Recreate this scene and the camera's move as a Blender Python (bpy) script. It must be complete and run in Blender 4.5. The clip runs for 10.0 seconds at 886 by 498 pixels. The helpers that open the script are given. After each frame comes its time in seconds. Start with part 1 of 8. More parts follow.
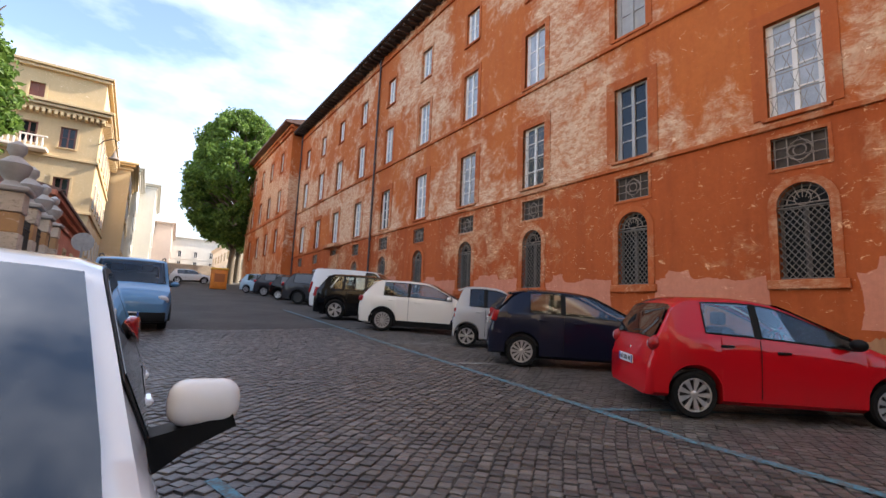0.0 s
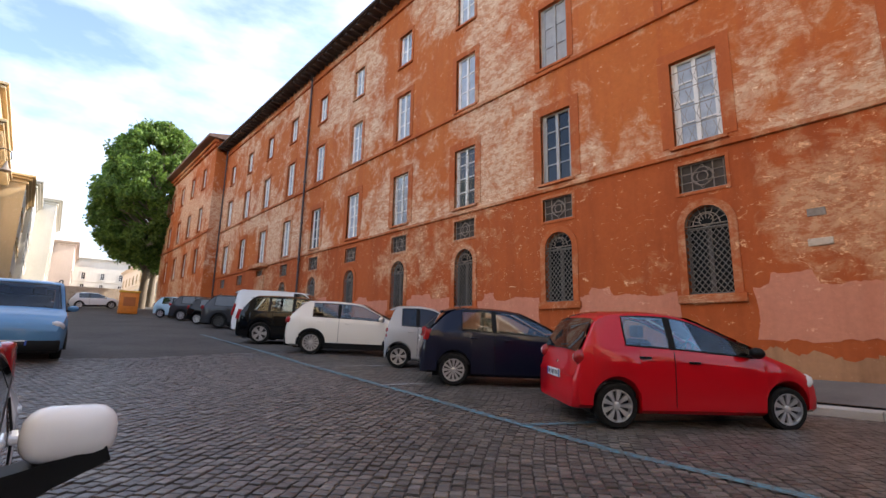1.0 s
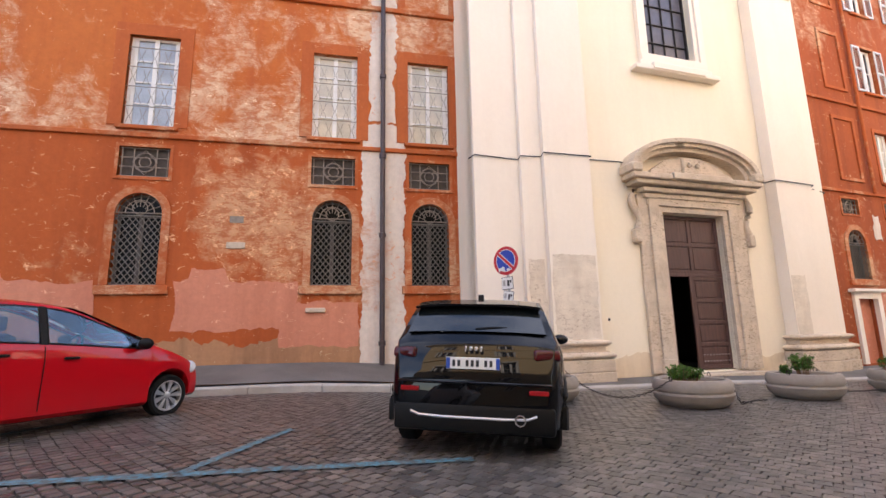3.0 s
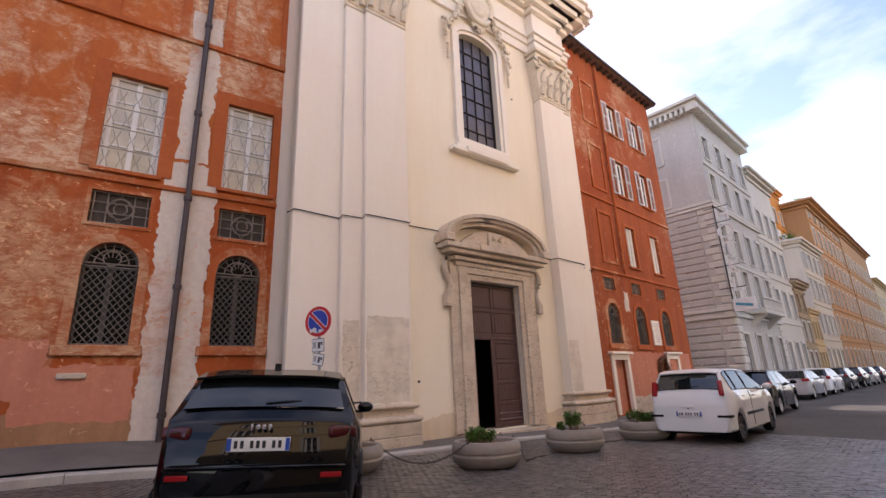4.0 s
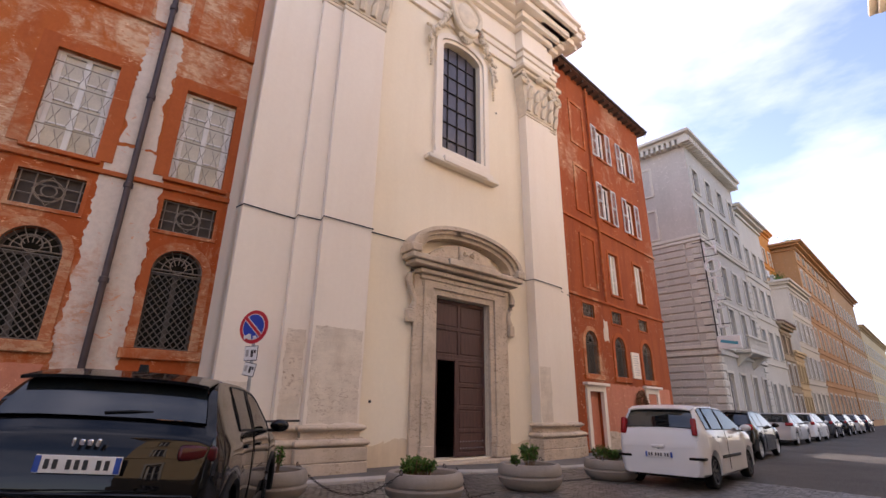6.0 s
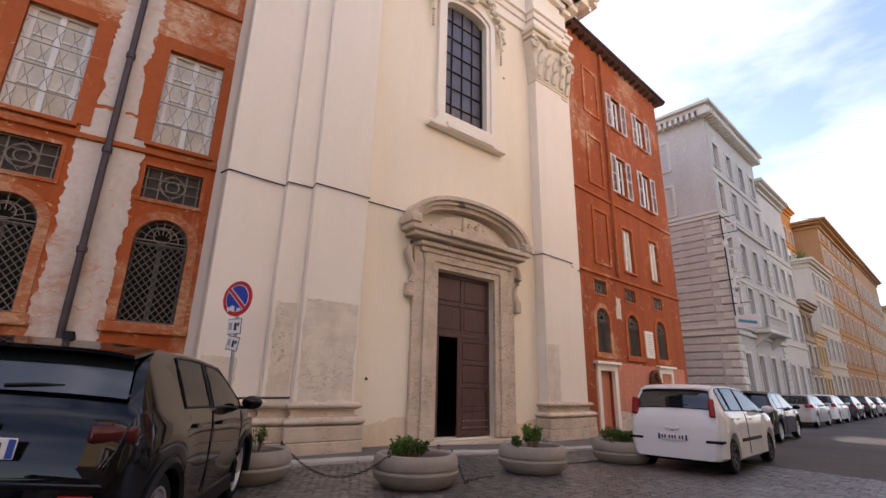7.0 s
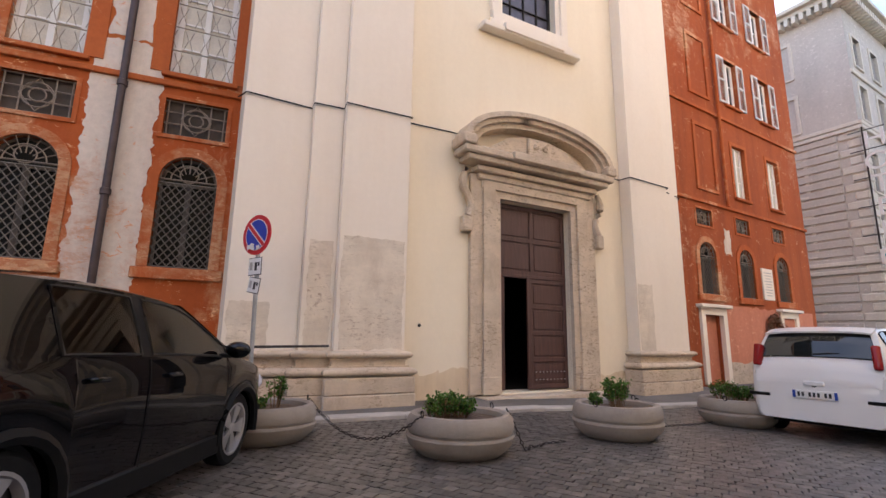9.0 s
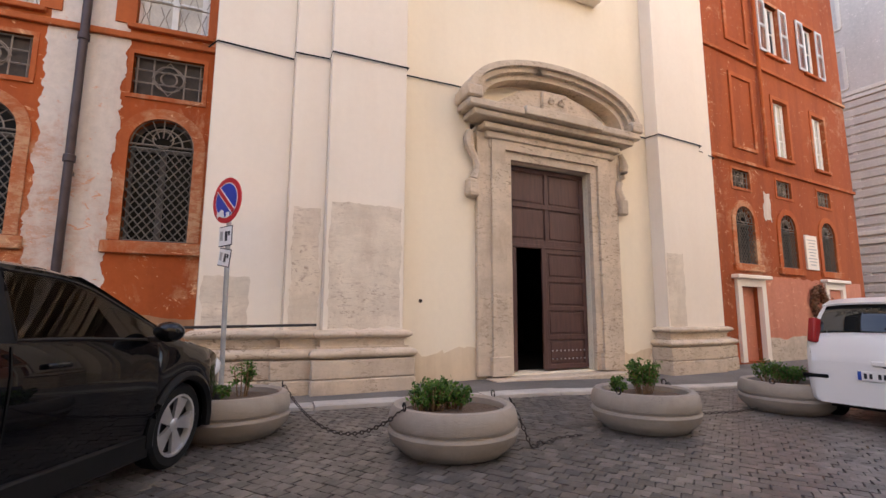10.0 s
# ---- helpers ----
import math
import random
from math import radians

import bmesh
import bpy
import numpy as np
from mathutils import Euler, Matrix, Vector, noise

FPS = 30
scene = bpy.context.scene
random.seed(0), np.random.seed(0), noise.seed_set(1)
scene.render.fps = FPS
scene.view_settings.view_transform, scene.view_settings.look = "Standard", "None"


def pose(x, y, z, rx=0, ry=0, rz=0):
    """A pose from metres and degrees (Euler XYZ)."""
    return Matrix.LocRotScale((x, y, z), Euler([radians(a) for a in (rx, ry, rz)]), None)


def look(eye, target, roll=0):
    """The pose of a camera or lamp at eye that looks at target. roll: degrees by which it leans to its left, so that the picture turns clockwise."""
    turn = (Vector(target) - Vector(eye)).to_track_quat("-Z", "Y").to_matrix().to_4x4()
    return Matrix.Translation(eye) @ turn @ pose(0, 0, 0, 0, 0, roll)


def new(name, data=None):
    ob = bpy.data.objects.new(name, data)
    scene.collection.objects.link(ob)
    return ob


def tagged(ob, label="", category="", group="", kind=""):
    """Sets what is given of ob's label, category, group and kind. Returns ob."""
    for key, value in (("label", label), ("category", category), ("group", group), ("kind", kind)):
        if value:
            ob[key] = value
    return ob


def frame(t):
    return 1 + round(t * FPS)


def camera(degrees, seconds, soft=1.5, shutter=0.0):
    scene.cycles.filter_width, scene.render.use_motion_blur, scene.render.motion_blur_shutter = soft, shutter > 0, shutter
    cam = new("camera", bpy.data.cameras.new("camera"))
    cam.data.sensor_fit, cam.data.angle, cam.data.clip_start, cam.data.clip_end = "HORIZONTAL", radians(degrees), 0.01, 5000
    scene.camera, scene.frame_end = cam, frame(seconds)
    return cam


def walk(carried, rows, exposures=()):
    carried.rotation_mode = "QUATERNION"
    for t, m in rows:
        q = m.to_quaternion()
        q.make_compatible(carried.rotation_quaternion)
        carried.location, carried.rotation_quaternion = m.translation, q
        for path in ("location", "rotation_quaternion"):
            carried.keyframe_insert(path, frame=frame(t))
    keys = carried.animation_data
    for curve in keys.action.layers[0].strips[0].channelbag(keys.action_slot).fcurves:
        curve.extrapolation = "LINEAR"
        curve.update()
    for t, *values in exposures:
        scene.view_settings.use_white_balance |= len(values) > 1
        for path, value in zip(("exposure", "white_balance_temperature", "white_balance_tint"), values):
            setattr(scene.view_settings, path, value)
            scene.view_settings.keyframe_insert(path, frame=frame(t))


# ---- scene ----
cam = camera(87.0, 10.0)
PATH = [
    (0, (0.092, 0.654, 1.308), (1.174, 2.313, 1.584), 2.5),
    (0.5, (0.162, 0.652, 1.271), (1.385, 2.197, 1.616), 2.2),
    (1, (0.169, 0.689, 1.278), (1.465, 2.166, 1.649), 1.1),
    (1.5, (0.232, 0.64, 1.254), (1.642, 2.005, 1.64), 0.5),
    (2, (0.331, 0.505, 1.238), (2.04, 1.454, 1.66), 0.2),
    (2.5, (0.423, 0.238, 1.251), (2.364, 0.498, 1.657), 0.5),
    (3, (0.423, 0.123, 1.219), (2.347, -0.294, 1.571), -1.1),
    (3.2, (0.314, 0.071, 1.224), (2.187, -0.548, 1.553), -1.6),
    (4.3, (0.408, -0.184, 1.369), (1.952, -1.316, 1.949), -2.8),
    (4.5, (0.403, -0.297, 1.357), (1.957, -1.43, 1.907), -2.5),
    (5, (0.472, -0.587, 1.308), (2.11, -1.593, 1.861), 3.9),
    (5.5, (0.536, -0.849, 1.313), (2.112, -1.91, 1.937), 2.1),
    (6.8, (1.04, -1.626, 1.28), (2.583, -2.716, 1.938), 0.3),
    (7, (1.116, -1.765, 1.286), (2.716, -2.819, 1.858), 1.3),
    (7.5, (1.37, -2.16, 1.22), (3.097, -3.04, 1.71), 2.1),
    (8, (1.565, -2.547, 1.242), (3.355, -3.324, 1.682), 2.9),
    (8.5, (1.916, -2.804, 1.212), (3.705, -3.61, 1.6), 1.1),
    (9, (2.301, -3.086, 1.22), (4.11, -3.853, 1.594), 0.9),
    (9.5, (2.698, -3.401, 1.233), (4.539, -4.124, 1.53), -1.7),
    (10, (3.056, -3.756, 1.22), (4.913, -4.445, 1.498), 0.3),
]
walk(cam, [(t, look(eye, target, roll)) for t, eye, target, roll in PATH],
     exposures=[(0, 1.25, 6500, 15), (1.5, 1.3, 6500, 16), (3.0, 1.85, 6500, 19), (4.5, 0.76, 6650, 27), (5.5, 0.86, 6650, 27), (7.0, 0.94, 6600, 25), (8.0, 1.05, 6500, 20), (10.0, 1.5, 6500, 20)])

# ---------------------------------------------------------------- light and sky
SUN_EL, SUN_AZ = 34.0, 100.0          # height, and heading from +y towards +x, degrees
world = bpy.data.worlds.new("sky")
scene.world = world
world.use_nodes = True
wn, wl = world.node_tree.nodes, world.node_tree.links
wn.clear()
w_out = wn.new("ShaderNodeOutputWorld")
w_bg = wn.new("ShaderNodeBackground")
w_sky = wn.new("ShaderNodeTexSky")
w_sky.sky_type, w_sky.sun_disc = "NISHITA", False
w_sky.sun_elevation, w_sky.sun_rotation = radians(SUN_EL), radians(SUN_AZ)
w_sky.air_density, w_sky.dust_density = 1.0, 0.9
w_co = wn.new("ShaderNodeTexCoord")
w_map = wn.new("ShaderNodeMapping")
w_map.inputs["Scale"].default_value = (1.0, 1.0, 2.6)
w_noise = wn.new("ShaderNodeTexNoise")
w_noise.inputs["Scale"].default_value, w_noise.inputs["Detail"].default_value = 1.9, 7.0
w_noise.inputs["Roughness"].default_value = 0.55
w_ramp = wn.new("ShaderNodeValToRGB")
w_ramp.color_ramp.elements[0].position, w_ramp.color_ramp.elements[1].position = 0.42, 0.80
w_mix = wn.new("ShaderNodeMix")
w_mix.data_type = "RGBA"
w_mix.inputs["B"].default_value = (6.2, 6.6, 7.4, 1)
wl.new(w_co.outputs["Generated"], w_map.inputs["Vector"])
wl.new(w_map.outputs["Vector"], w_noise.inputs["Vector"])
wl.new(w_noise.outputs["Fac"], w_ramp.inputs["Fac"])
wl.new(w_ramp.outputs["Color"], w_mix.inputs["Factor"])
wl.new(w_sky.outputs["Color"], w_mix.inputs["A"])
wl.new(w_mix.outputs["Result"], w_bg.inputs["Color"])
w_bg.inputs["Strength"].default_value = 0.17
wl.new(w_bg.outputs["Background"], w_out.inputs["Surface"])

sun = new("sun", bpy.data.lights.new("sun", "SUN"))
sun.data.energy, sun.data.angle, sun.data.color = 4.6, radians(0.6), (1.0, 0.93, 0.82)
sun.matrix_world = look((0, 0, 60), (-math.sin(radians(SUN_AZ)) * math.cos(radians(SUN_EL)) * 10,
                                     -math.cos(radians(SUN_AZ)) * math.cos(radians(SUN_EL)) * 10, 60 - math.sin(radians(SUN_EL)) * 10))

# ---------------------------------------------------------------- mesh helpers


def mesh_from(name, bm, mat, smooth=38.0):
    bmesh.ops.recalc_face_normals(bm, faces=bm.faces)
    me = bpy.data.meshes.new(name)
    bm.to_mesh(me)
    bm.free()
    for m in (mat if isinstance(mat, (list, tuple)) else [mat]):
        me.materials.append(m)
    if smooth:
        me.polygons.foreach_set("use_smooth", [True] * len(me.polygons))
        me.set_sharp_from_angle(angle=radians(smooth))
    return me


def part(name, bm, mat, parent, label="", smooth=38.0):
    ob = new(name, mesh_from(name, bm, mat, smooth))
    ob.parent = parent
    if label:
        ob["label"] = label
    return ob


def thing(name, m, label, category, group="", kind=""):
    ob = new(name)
    ob.empty_display_size = 0.1
    ob.matrix_world = m
    return tagged(ob, label, category, group, kind)


def solo(name, bm, mat, m, label, category, group="", kind="", smooth=38.0):
    ob = new(name, mesh_from(name, bm, mat, smooth))
    ob.matrix_world = m
    return tagged(ob, label, category, group, kind)


def box(bm, x0, x1, y0, y1, z0, z1, bevel=0.0, seg=1):
    m = Matrix.Translation(((x0 + x1) / 2, (y0 + y1) / 2, (z0 + z1) / 2)) @ Matrix.Diagonal((abs(x1 - x0), abs(y1 - y0), abs(z1 - z0), 1))
    r = bmesh.ops.create_cube(bm, size=1.0, matrix=m)
    if bevel:
        es = list({e for v in r["verts"] for e in v.link_edges})
        bmesh.ops.bevel(bm, geom=es, offset=bevel, segments=seg, affect="EDGES", profile=0.5)


def prism(bm, pts, d0, d1, axis="y"):
    """A flat outline of (a, c) points, drawn out from d0 to d1 along an axis."""
    def at(p, d):
        return {"y": (p[0], d, p[1]), "x": (d, p[0], p[1]), "z": (p[0], p[1], d)}[axis]
    a = [bm.verts.new(at(p, d0)) for p in pts]
    b = [bm.verts.new(at(p, d1)) for p in pts]
    n = len(pts)
    bm.faces.new(a)
    bm.faces.new(b[::-1])
    for i in range(n):
        bm.faces.new((a[i], b[i], b[(i + 1) % n], a[(i + 1) % n]))


def lathe(bm, prof, seg=20, m=None, closed=False):
    """Turn (radius, height) points round z."""
    rings = []
    for r, z in prof:
        ring = []
        for i in range(seg):
            v = Vector((r * math.cos(2 * math.pi * i / seg), r * math.sin(2 * math.pi * i / seg), z))
            ring.append(bm.verts.new(m @ v if m else v))
        rings.append(ring)
    for a, b in zip(rings, rings[1:]):
        for i in range(seg):
            bm.faces.new((a[i], a[(i + 1) % seg], b[(i + 1) % seg], b[i]))
    if closed:
        for i in range(seg):
            bm.faces.new((rings[-1][i], rings[-1][(i + 1) % seg], rings[0][(i + 1) % seg], rings[0][i]))
    else:
        bm.faces.new(rings[0][::-1])
        bm.faces.new(rings[-1])


def tube(bm, pts, r, seg=6, close=False):
    pts = [Vector(p) for p in pts]
    rings = []
    n = len(pts)
    for i, p in enumerate(pts):
        if close:
            d = pts[(i + 1) % n] - pts[i - 1]
        else:
            d = pts[min(i + 1, n - 1)] - pts[max(i - 1, 0)]
        d.normalize()
        s = Vector((0, 0, 1)) if abs(d.z) < 0.9 else Vector((1, 0, 0))
        a = d.cross(s).normalized()
        b = d.cross(a)
        rr = r[i] if isinstance(r, (list, tuple)) else r
        rings.append([bm.verts.new(p + rr * (a * math.cos(2 * math.pi * k / seg) + b * math.sin(2 * math.pi * k / seg))) for k in range(seg)])
    for i in range(n if close else n - 1):
        a, b = rings[i], rings[(i + 1) % n]
        for k in range(seg):
            bm.faces.new((a[k], a[(k + 1) % seg], b[(k + 1) % seg], b[k]))
    if not close:
        bm.faces.new(rings[0][::-1])
        bm.faces.new(rings[-1])


def surf(bm, f, nu, nv, thick=0.0):
    """A sheet f(u, v) over the unit square; with thick, a closed slab along its normals."""
    g = [[Vector(f(i / nu, j / nv)) for j in range(nv + 1)] for i in range(nu + 1)]
    vs = [[bm.verts.new(p) for p in row] for row in g]
    fs = [bm.faces.new((vs[i][j], vs[i + 1][j], vs[i + 1][j + 1], vs[i][j + 1])) for i in range(nu) for j in range(nv)]
    if thick:
        back = []
        for i in range(nu + 1):
            row = []
            for j in range(nv + 1):
                du = g[min(i + 1, nu)][j] - g[max(i - 1, 0)][j]
                dv = g[i][min(j + 1, nv)] - g[i][max(j - 1, 0)]
                nn = du.cross(dv)
                nn = nn.normalized() if nn.length > 1e-9 else Vector((0, 0, 1))
                row.append(bm.verts.new(g[i][j] - nn * thick))
            back.append(row)
        for i in range(nu):
            for j in range(nv):
                bm.faces.new((back[i][j], back[i][j + 1], back[i + 1][j + 1], back[i + 1][j]))
        for i in range(nu):
            bm.faces.new((vs[i][0], back[i][0], back[i + 1][0], vs[i + 1][0]))
            bm.faces.new((vs[i][nv], vs[i + 1][nv], back[i + 1][nv], back[i][nv]))
        for j in range(nv):
            bm.faces.new((vs[0][j], vs[0][j + 1], back[0][j + 1], back[0][j]))
            bm.faces.new((vs[nu][j], back[nu][j], back[nu][j + 1], vs[nu][j + 1]))
    return fs


def lerp(a, b, t):
    return a + (b - a) * t


def interp(x, pts):
    if x <= pts[0][0]:
        return pts[0][1]
    for (a, p), (b, q) in zip(pts, pts[1:]):
        if x <= b:
            return p + (q - p) * (x - a) / max(b - a, 1e-9)
    return pts[-1][1]


def smooth01(t):
    t = min(1.0, max(0.0, t))
    return t * t * (3 - 2 * t)


# ---------------------------------------------------------------- the lie of the land


def road_z(x, y):
    g = 0.05 * max(0.0, y - 3.5) + 0.012 * max(0.0, y - 12.0)
    if y < -8:
        g += max(-0.08, 0.03 * (y + 8))
    return g + smooth01((y + 3.0) / 4.0) * interp(x, ((2.5, 0.0), (6.0, 0.14), (9.75, 0.1875), (10.2, 0.21)))


def kerb_x(y):
    """The street-side edge of the pavement before the long wing and the church."""
    if y > -2.5:
        return 9.75
    if y > -4.0:
        return 9.75 - 0.3 * smooth01((-2.5 - y) / 1.5)
    if y > -13:
        return 9.45
    return 9.45 + 0.148 * (-13 - y)


def kerb_top(y):
    return road_z(kerb_x(y), y) + 0.055 + 0.075 * smooth01((y + 4.0) / 3.0)


def walk_z(x, y):
    """The pavement's height between its kerb and the wall."""
    rise = 0.28 * smooth01((y + 4.2) / 3.4) + 0.02
    return kerb_top(y) + rise * min(1.2, max(0.0, (x - kerb_x(y)) / 1.85))

# ---------------------------------------------------------------- materials


class Mat:
    """A small builder of node materials."""

    def __init__(self, name, rough=0.6, metal=0.0, spec=0.5):
        self.m = bpy.data.materials.new(name)
        self.m.use_nodes = True
        self.n, self.l = self.m.node_tree.nodes, self.m.node_tree.links
        self.b = self.n["Principled BSDF"]
        self.b.inputs["Roughness"].default_value = rough
        self.b.inputs["Metallic"].default_value = metal
        self.b.inputs["Specular IOR Level"].default_value = spec
        self.co = self.n.new("ShaderNodeTexCoord")
        self.geo = self.n.new("ShaderNodeNewGeometry")

    def pos(self, scale=(1, 1, 1), world_space=True):
        mp = self.n.new("ShaderNodeMapping")
        mp.inputs["Scale"].default_value = scale
        self.l.new(self.geo.outputs["Position"] if world_space else self.co.outputs["Object"], mp.inputs["Vector"])
        return mp.outputs["Vector"]

    def noise(self, scale, detail=4.0, rough=0.55, stretch=(1, 1, 1), distort=0.0, world_space=True):
        t = self.n.new("ShaderNodeTexNoise")
        t.inputs["Scale"].default_value, t.inputs["Detail"].default_value = scale, detail
        t.inputs["Roughness"].default_value, t.inputs["Distortion"].default_value = rough, distort
        self.l.new(self.pos(stretch, world_space), t.inputs["Vector"])
        return t.outputs["Fac"]

    def voronoi(self, scale, feature="F1", out="Distance", stretch=(1, 1, 1)):
        t = self.n.new("ShaderNodeTexVoronoi")
        t.feature = feature
        t.inputs["Scale"].default_value = scale
        self.l.new(self.pos(stretch), t.inputs["Vector"])
        return t.outputs[out]

    def ramp(self, fac, stops):
        r = self.n.new("ShaderNodeValToRGB")
        e = r.color_ramp.elements
        while len(e) < len(stops):
            e.new(0.5)
        for k, (p, c) in zip(e, stops):
            k.position = p
            k.color = (c, c, c, 1) if isinstance(c, (int, float)) else (*c, 1)
        self.l.new(fac, r.inputs["Fac"])
        return r.outputs["Color"]

    def mix(self, fac, a, b, mode="MIX"):
        x = self.n.new("ShaderNodeMix")
        x.data_type, x.blend_type = "RGBA", mode
        for key, v in (("Factor", fac), ("A", a), ("B", b)):
            s = x.inputs[key]
            if isinstance(v, (int, float)):
                s.default_value = v if key == "Factor" else (v, v, v, 1)
            elif isinstance(v, tuple):
                s.default_value = (*v, 1)
            else:
                self.l.new(v, s)
        return x.outputs["Result"]

    def math(self, op, a, b=0.0):
        x = self.n.new("ShaderNodeMath")
        x.operation = op
        x.use_clamp = op in ("MULTIPLY", "ADD", "SUBTRACT")
        for s, v in zip(x.inputs, (a, b)):
            if isinstance(v, (int, float)):
                s.default_value = v
            else:
                self.l.new(v, s)
        return x.outputs[0]

    def height(self):
        s = self.n.new("ShaderNodeSeparateXYZ")
        self.l.new(self.geo.outputs["Position"], s.inputs[0])
        return s

    def random(self):
        return self.n.new("ShaderNodeObjectInfo").outputs["Random"]

    def island(self):
        return self.geo.outputs["Random Per Island"]

    def color(self, c):
        if isinstance(c, tuple):
            self.b.inputs["Base Color"].default_value = (*c, 1)
        else:
            self.l.new(c, self.b.inputs["Base Color"])
        return self

    def rough(self, r):
        self.l.new(r, self.b.inputs["Roughness"])
        return self

    def bump(self, h, dist=0.01, strength=1.0):
        x = self.n.new("ShaderNodeBump")
        x.inputs["Distance"].default_value, x.inputs["Strength"].default_value = dist, strength
        self.l.new(h, x.inputs["Height"])
        self.l.new(x.outputs["Normal"], self.b.inputs["Normal"])
        return self


def plain(name, c, rough=0.55, metal=0.0, vary=0.12, scale=6.0, bump=0.0):
    """A painted or cast surface with slight blotches and grain."""
    k = Mat(name, rough, metal)
    a = k.noise(scale, 5)
    b = k.noise(scale * 14, 3)
    f = k.math("ADD", k.math("MULTIPLY", a, 0.7), k.math("MULTIPLY", b, 0.3))
    lo, hi = tuple(x * (1 - vary) for x in c), tuple(min(1, x * (1 + vary)) for x in c)
    k.color(k.ramp(f, [(0.3, lo), (0.7, hi)]))
    if bump:
        k.bump(f, bump)
    return k.m


def plaster(name, base, worn, pale, dark, peel=0.56, streak=0.5, scratch=0.5, grain=0.25):
    """Old limewash over plaster: blotches, scratchy worn paint, small chips, streaks and dirt."""
    k = Mat(name, 0.9, 0.0, 0.25)
    big = k.noise(0.30, 5, 0.6)
    mid = k.noise(1.5, 8, 0.7, distort=0.5)
    fine = k.noise(9.0, 6, 0.7)
    stroke = k.noise(6.5, 8, 0.78, stretch=(0.55, 0.55, 1.35), distort=0.25)
    run = k.noise(1.0, 5, 0.6, stretch=(2.2, 2.2, 0.22))
    c = k.ramp(big, [(0.3, base), (0.72, worn)])
    c = k.mix(k.math("MULTIPLY", k.ramp(run, [(0.45, 0.0), (0.75, 1.0)]), streak), c, dark)
    where = k.noise(0.2, 3, 0.5)
    zone = k.math("ADD", k.math("MULTIPLY", where, 0.6), k.math("MULTIPLY", mid, 0.4))
    worn_f = k.ramp(zone, [(peel - 0.035, 0.0), (peel + 0.05, 1.0)])
    scr = k.ramp(stroke, [(0.46, 0.0), (0.52, 1.0)])
    half = k.math("MULTIPLY", worn_f, k.math("ADD", k.math("MULTIPLY", scr, 0.5), 0.28))
    c = k.mix(half, c, pale)
    chips = k.noise(5.5, 6, 0.78, stretch=(0.7, 0.7, 1.3), distort=1.0)
    lift = k.math("ADD", chips, k.math("MULTIPLY", k.math("SUBTRACT", zone, 0.45), 0.35))
    c = k.mix(k.math("MULTIPLY", k.ramp(lift, [(0.635, 0.0), (0.655, 1.0)]), scratch + 0.3), c, tuple(min(1.0, x * 1.3) for x in pale))
    deep = k.ramp(k.noise(3.1, 6, 0.7, stretch=(1, 1, 1.4)), [(0.60, 0.0), (0.72, 1.0)])
    c = k.mix(k.math("MULTIPLY", k.math("MULTIPLY", deep, worn_f), 0.7), c, dark)
    c = k.mix(grain, c, k.ramp(fine, [(0.3, 0.4), (0.7, 1.0)]), "MULTIPLY")
    k.color(c)
    k.bump(k.math("ADD", k.math("MULTIPLY", half, 0.5), k.math("MULTIPLY", fine, 0.4)), 0.072 * grain, 0.8)
    return k.m


def paint(name, c, flake=0.0, rough=0.3):
    """Lacquered car paint with a thin film of street dust."""
    k = Mat(name, rough, 0.0, 0.03)
    d = k.noise(1.4, 4)
    k.color(k.mix(k.ramp(d, [(0.5, 0.0), (0.85, 0.05)]), c, tuple(x * 0.8 + 0.008 for x in c)))
    k.b.inputs["Coat Weight"].default_value = 1.0
    k.b.inputs["Coat Roughness"].default_value = 0.012
    k.b.inputs["Coat IOR"].default_value = 1.38
    return k.m


def glass(name, c=(0.02, 0.025, 0.025), rough=0.04, alpha=None):
    k = Mat(name, rough, 0.0, 0.45)
    k.color(k.mix(k.ramp(k.noise(5, 3), [(0.3, 0.0), (0.8, 0.4)]), c, tuple(min(1, x * 1.6 + 0.002) for x in c)))
    if alpha is not None:
        k.b.inputs["Alpha"].default_value = alpha
    return k.m


ORANGE, ORANGE2, PALE = (0.50, 0.118, 0.025), (0.57, 0.165, 0.042), (0.82, 0.60, 0.40)
M_FACADE = plaster("ochre_red_plaster", ORANGE, ORANGE2, PALE, (0.40, 0.085, 0.03), peel=0.485)
M_FACADE_LOW = plaster("ochre_red_plaster_lower", (0.43, 0.088, 0.020), (0.49, 0.118, 0.030), (0.72, 0.42, 0.23), (0.26, 0.055, 0.018), peel=0.57, scratch=0.5)
M_TRIM_RED = plaster("red_plaster_trim", (0.46, 0.105, 0.028), (0.52, 0.14, 0.042), (0.68, 0.42, 0.24), (0.30, 0.07, 0.022), peel=0.53, scratch=0.4)
M_PINK = plaster("pink_patch_plaster", (0.60, 0.22, 0.135), (0.66, 0.27, 0.165), (0.66, 0.36, 0.23), (0.46, 0.16, 0.09), peel=0.68)
M_GREYPLASTER = plaster("bare_grey_plaster", (0.70, 0.59, 0.49), (0.78, 0.68, 0.58), (0.58, 0.25, 0.12), (0.56, 0.38, 0.27), peel=0.55)
M_CREAM = plaster("cream_plaster", (0.86, 0.75, 0.57), (0.88, 0.78, 0.62), (0.83, 0.73, 0.58), (0.76, 0.63, 0.46), peel=0.66, streak=0.22, scratch=-0.25, grain=0.06)
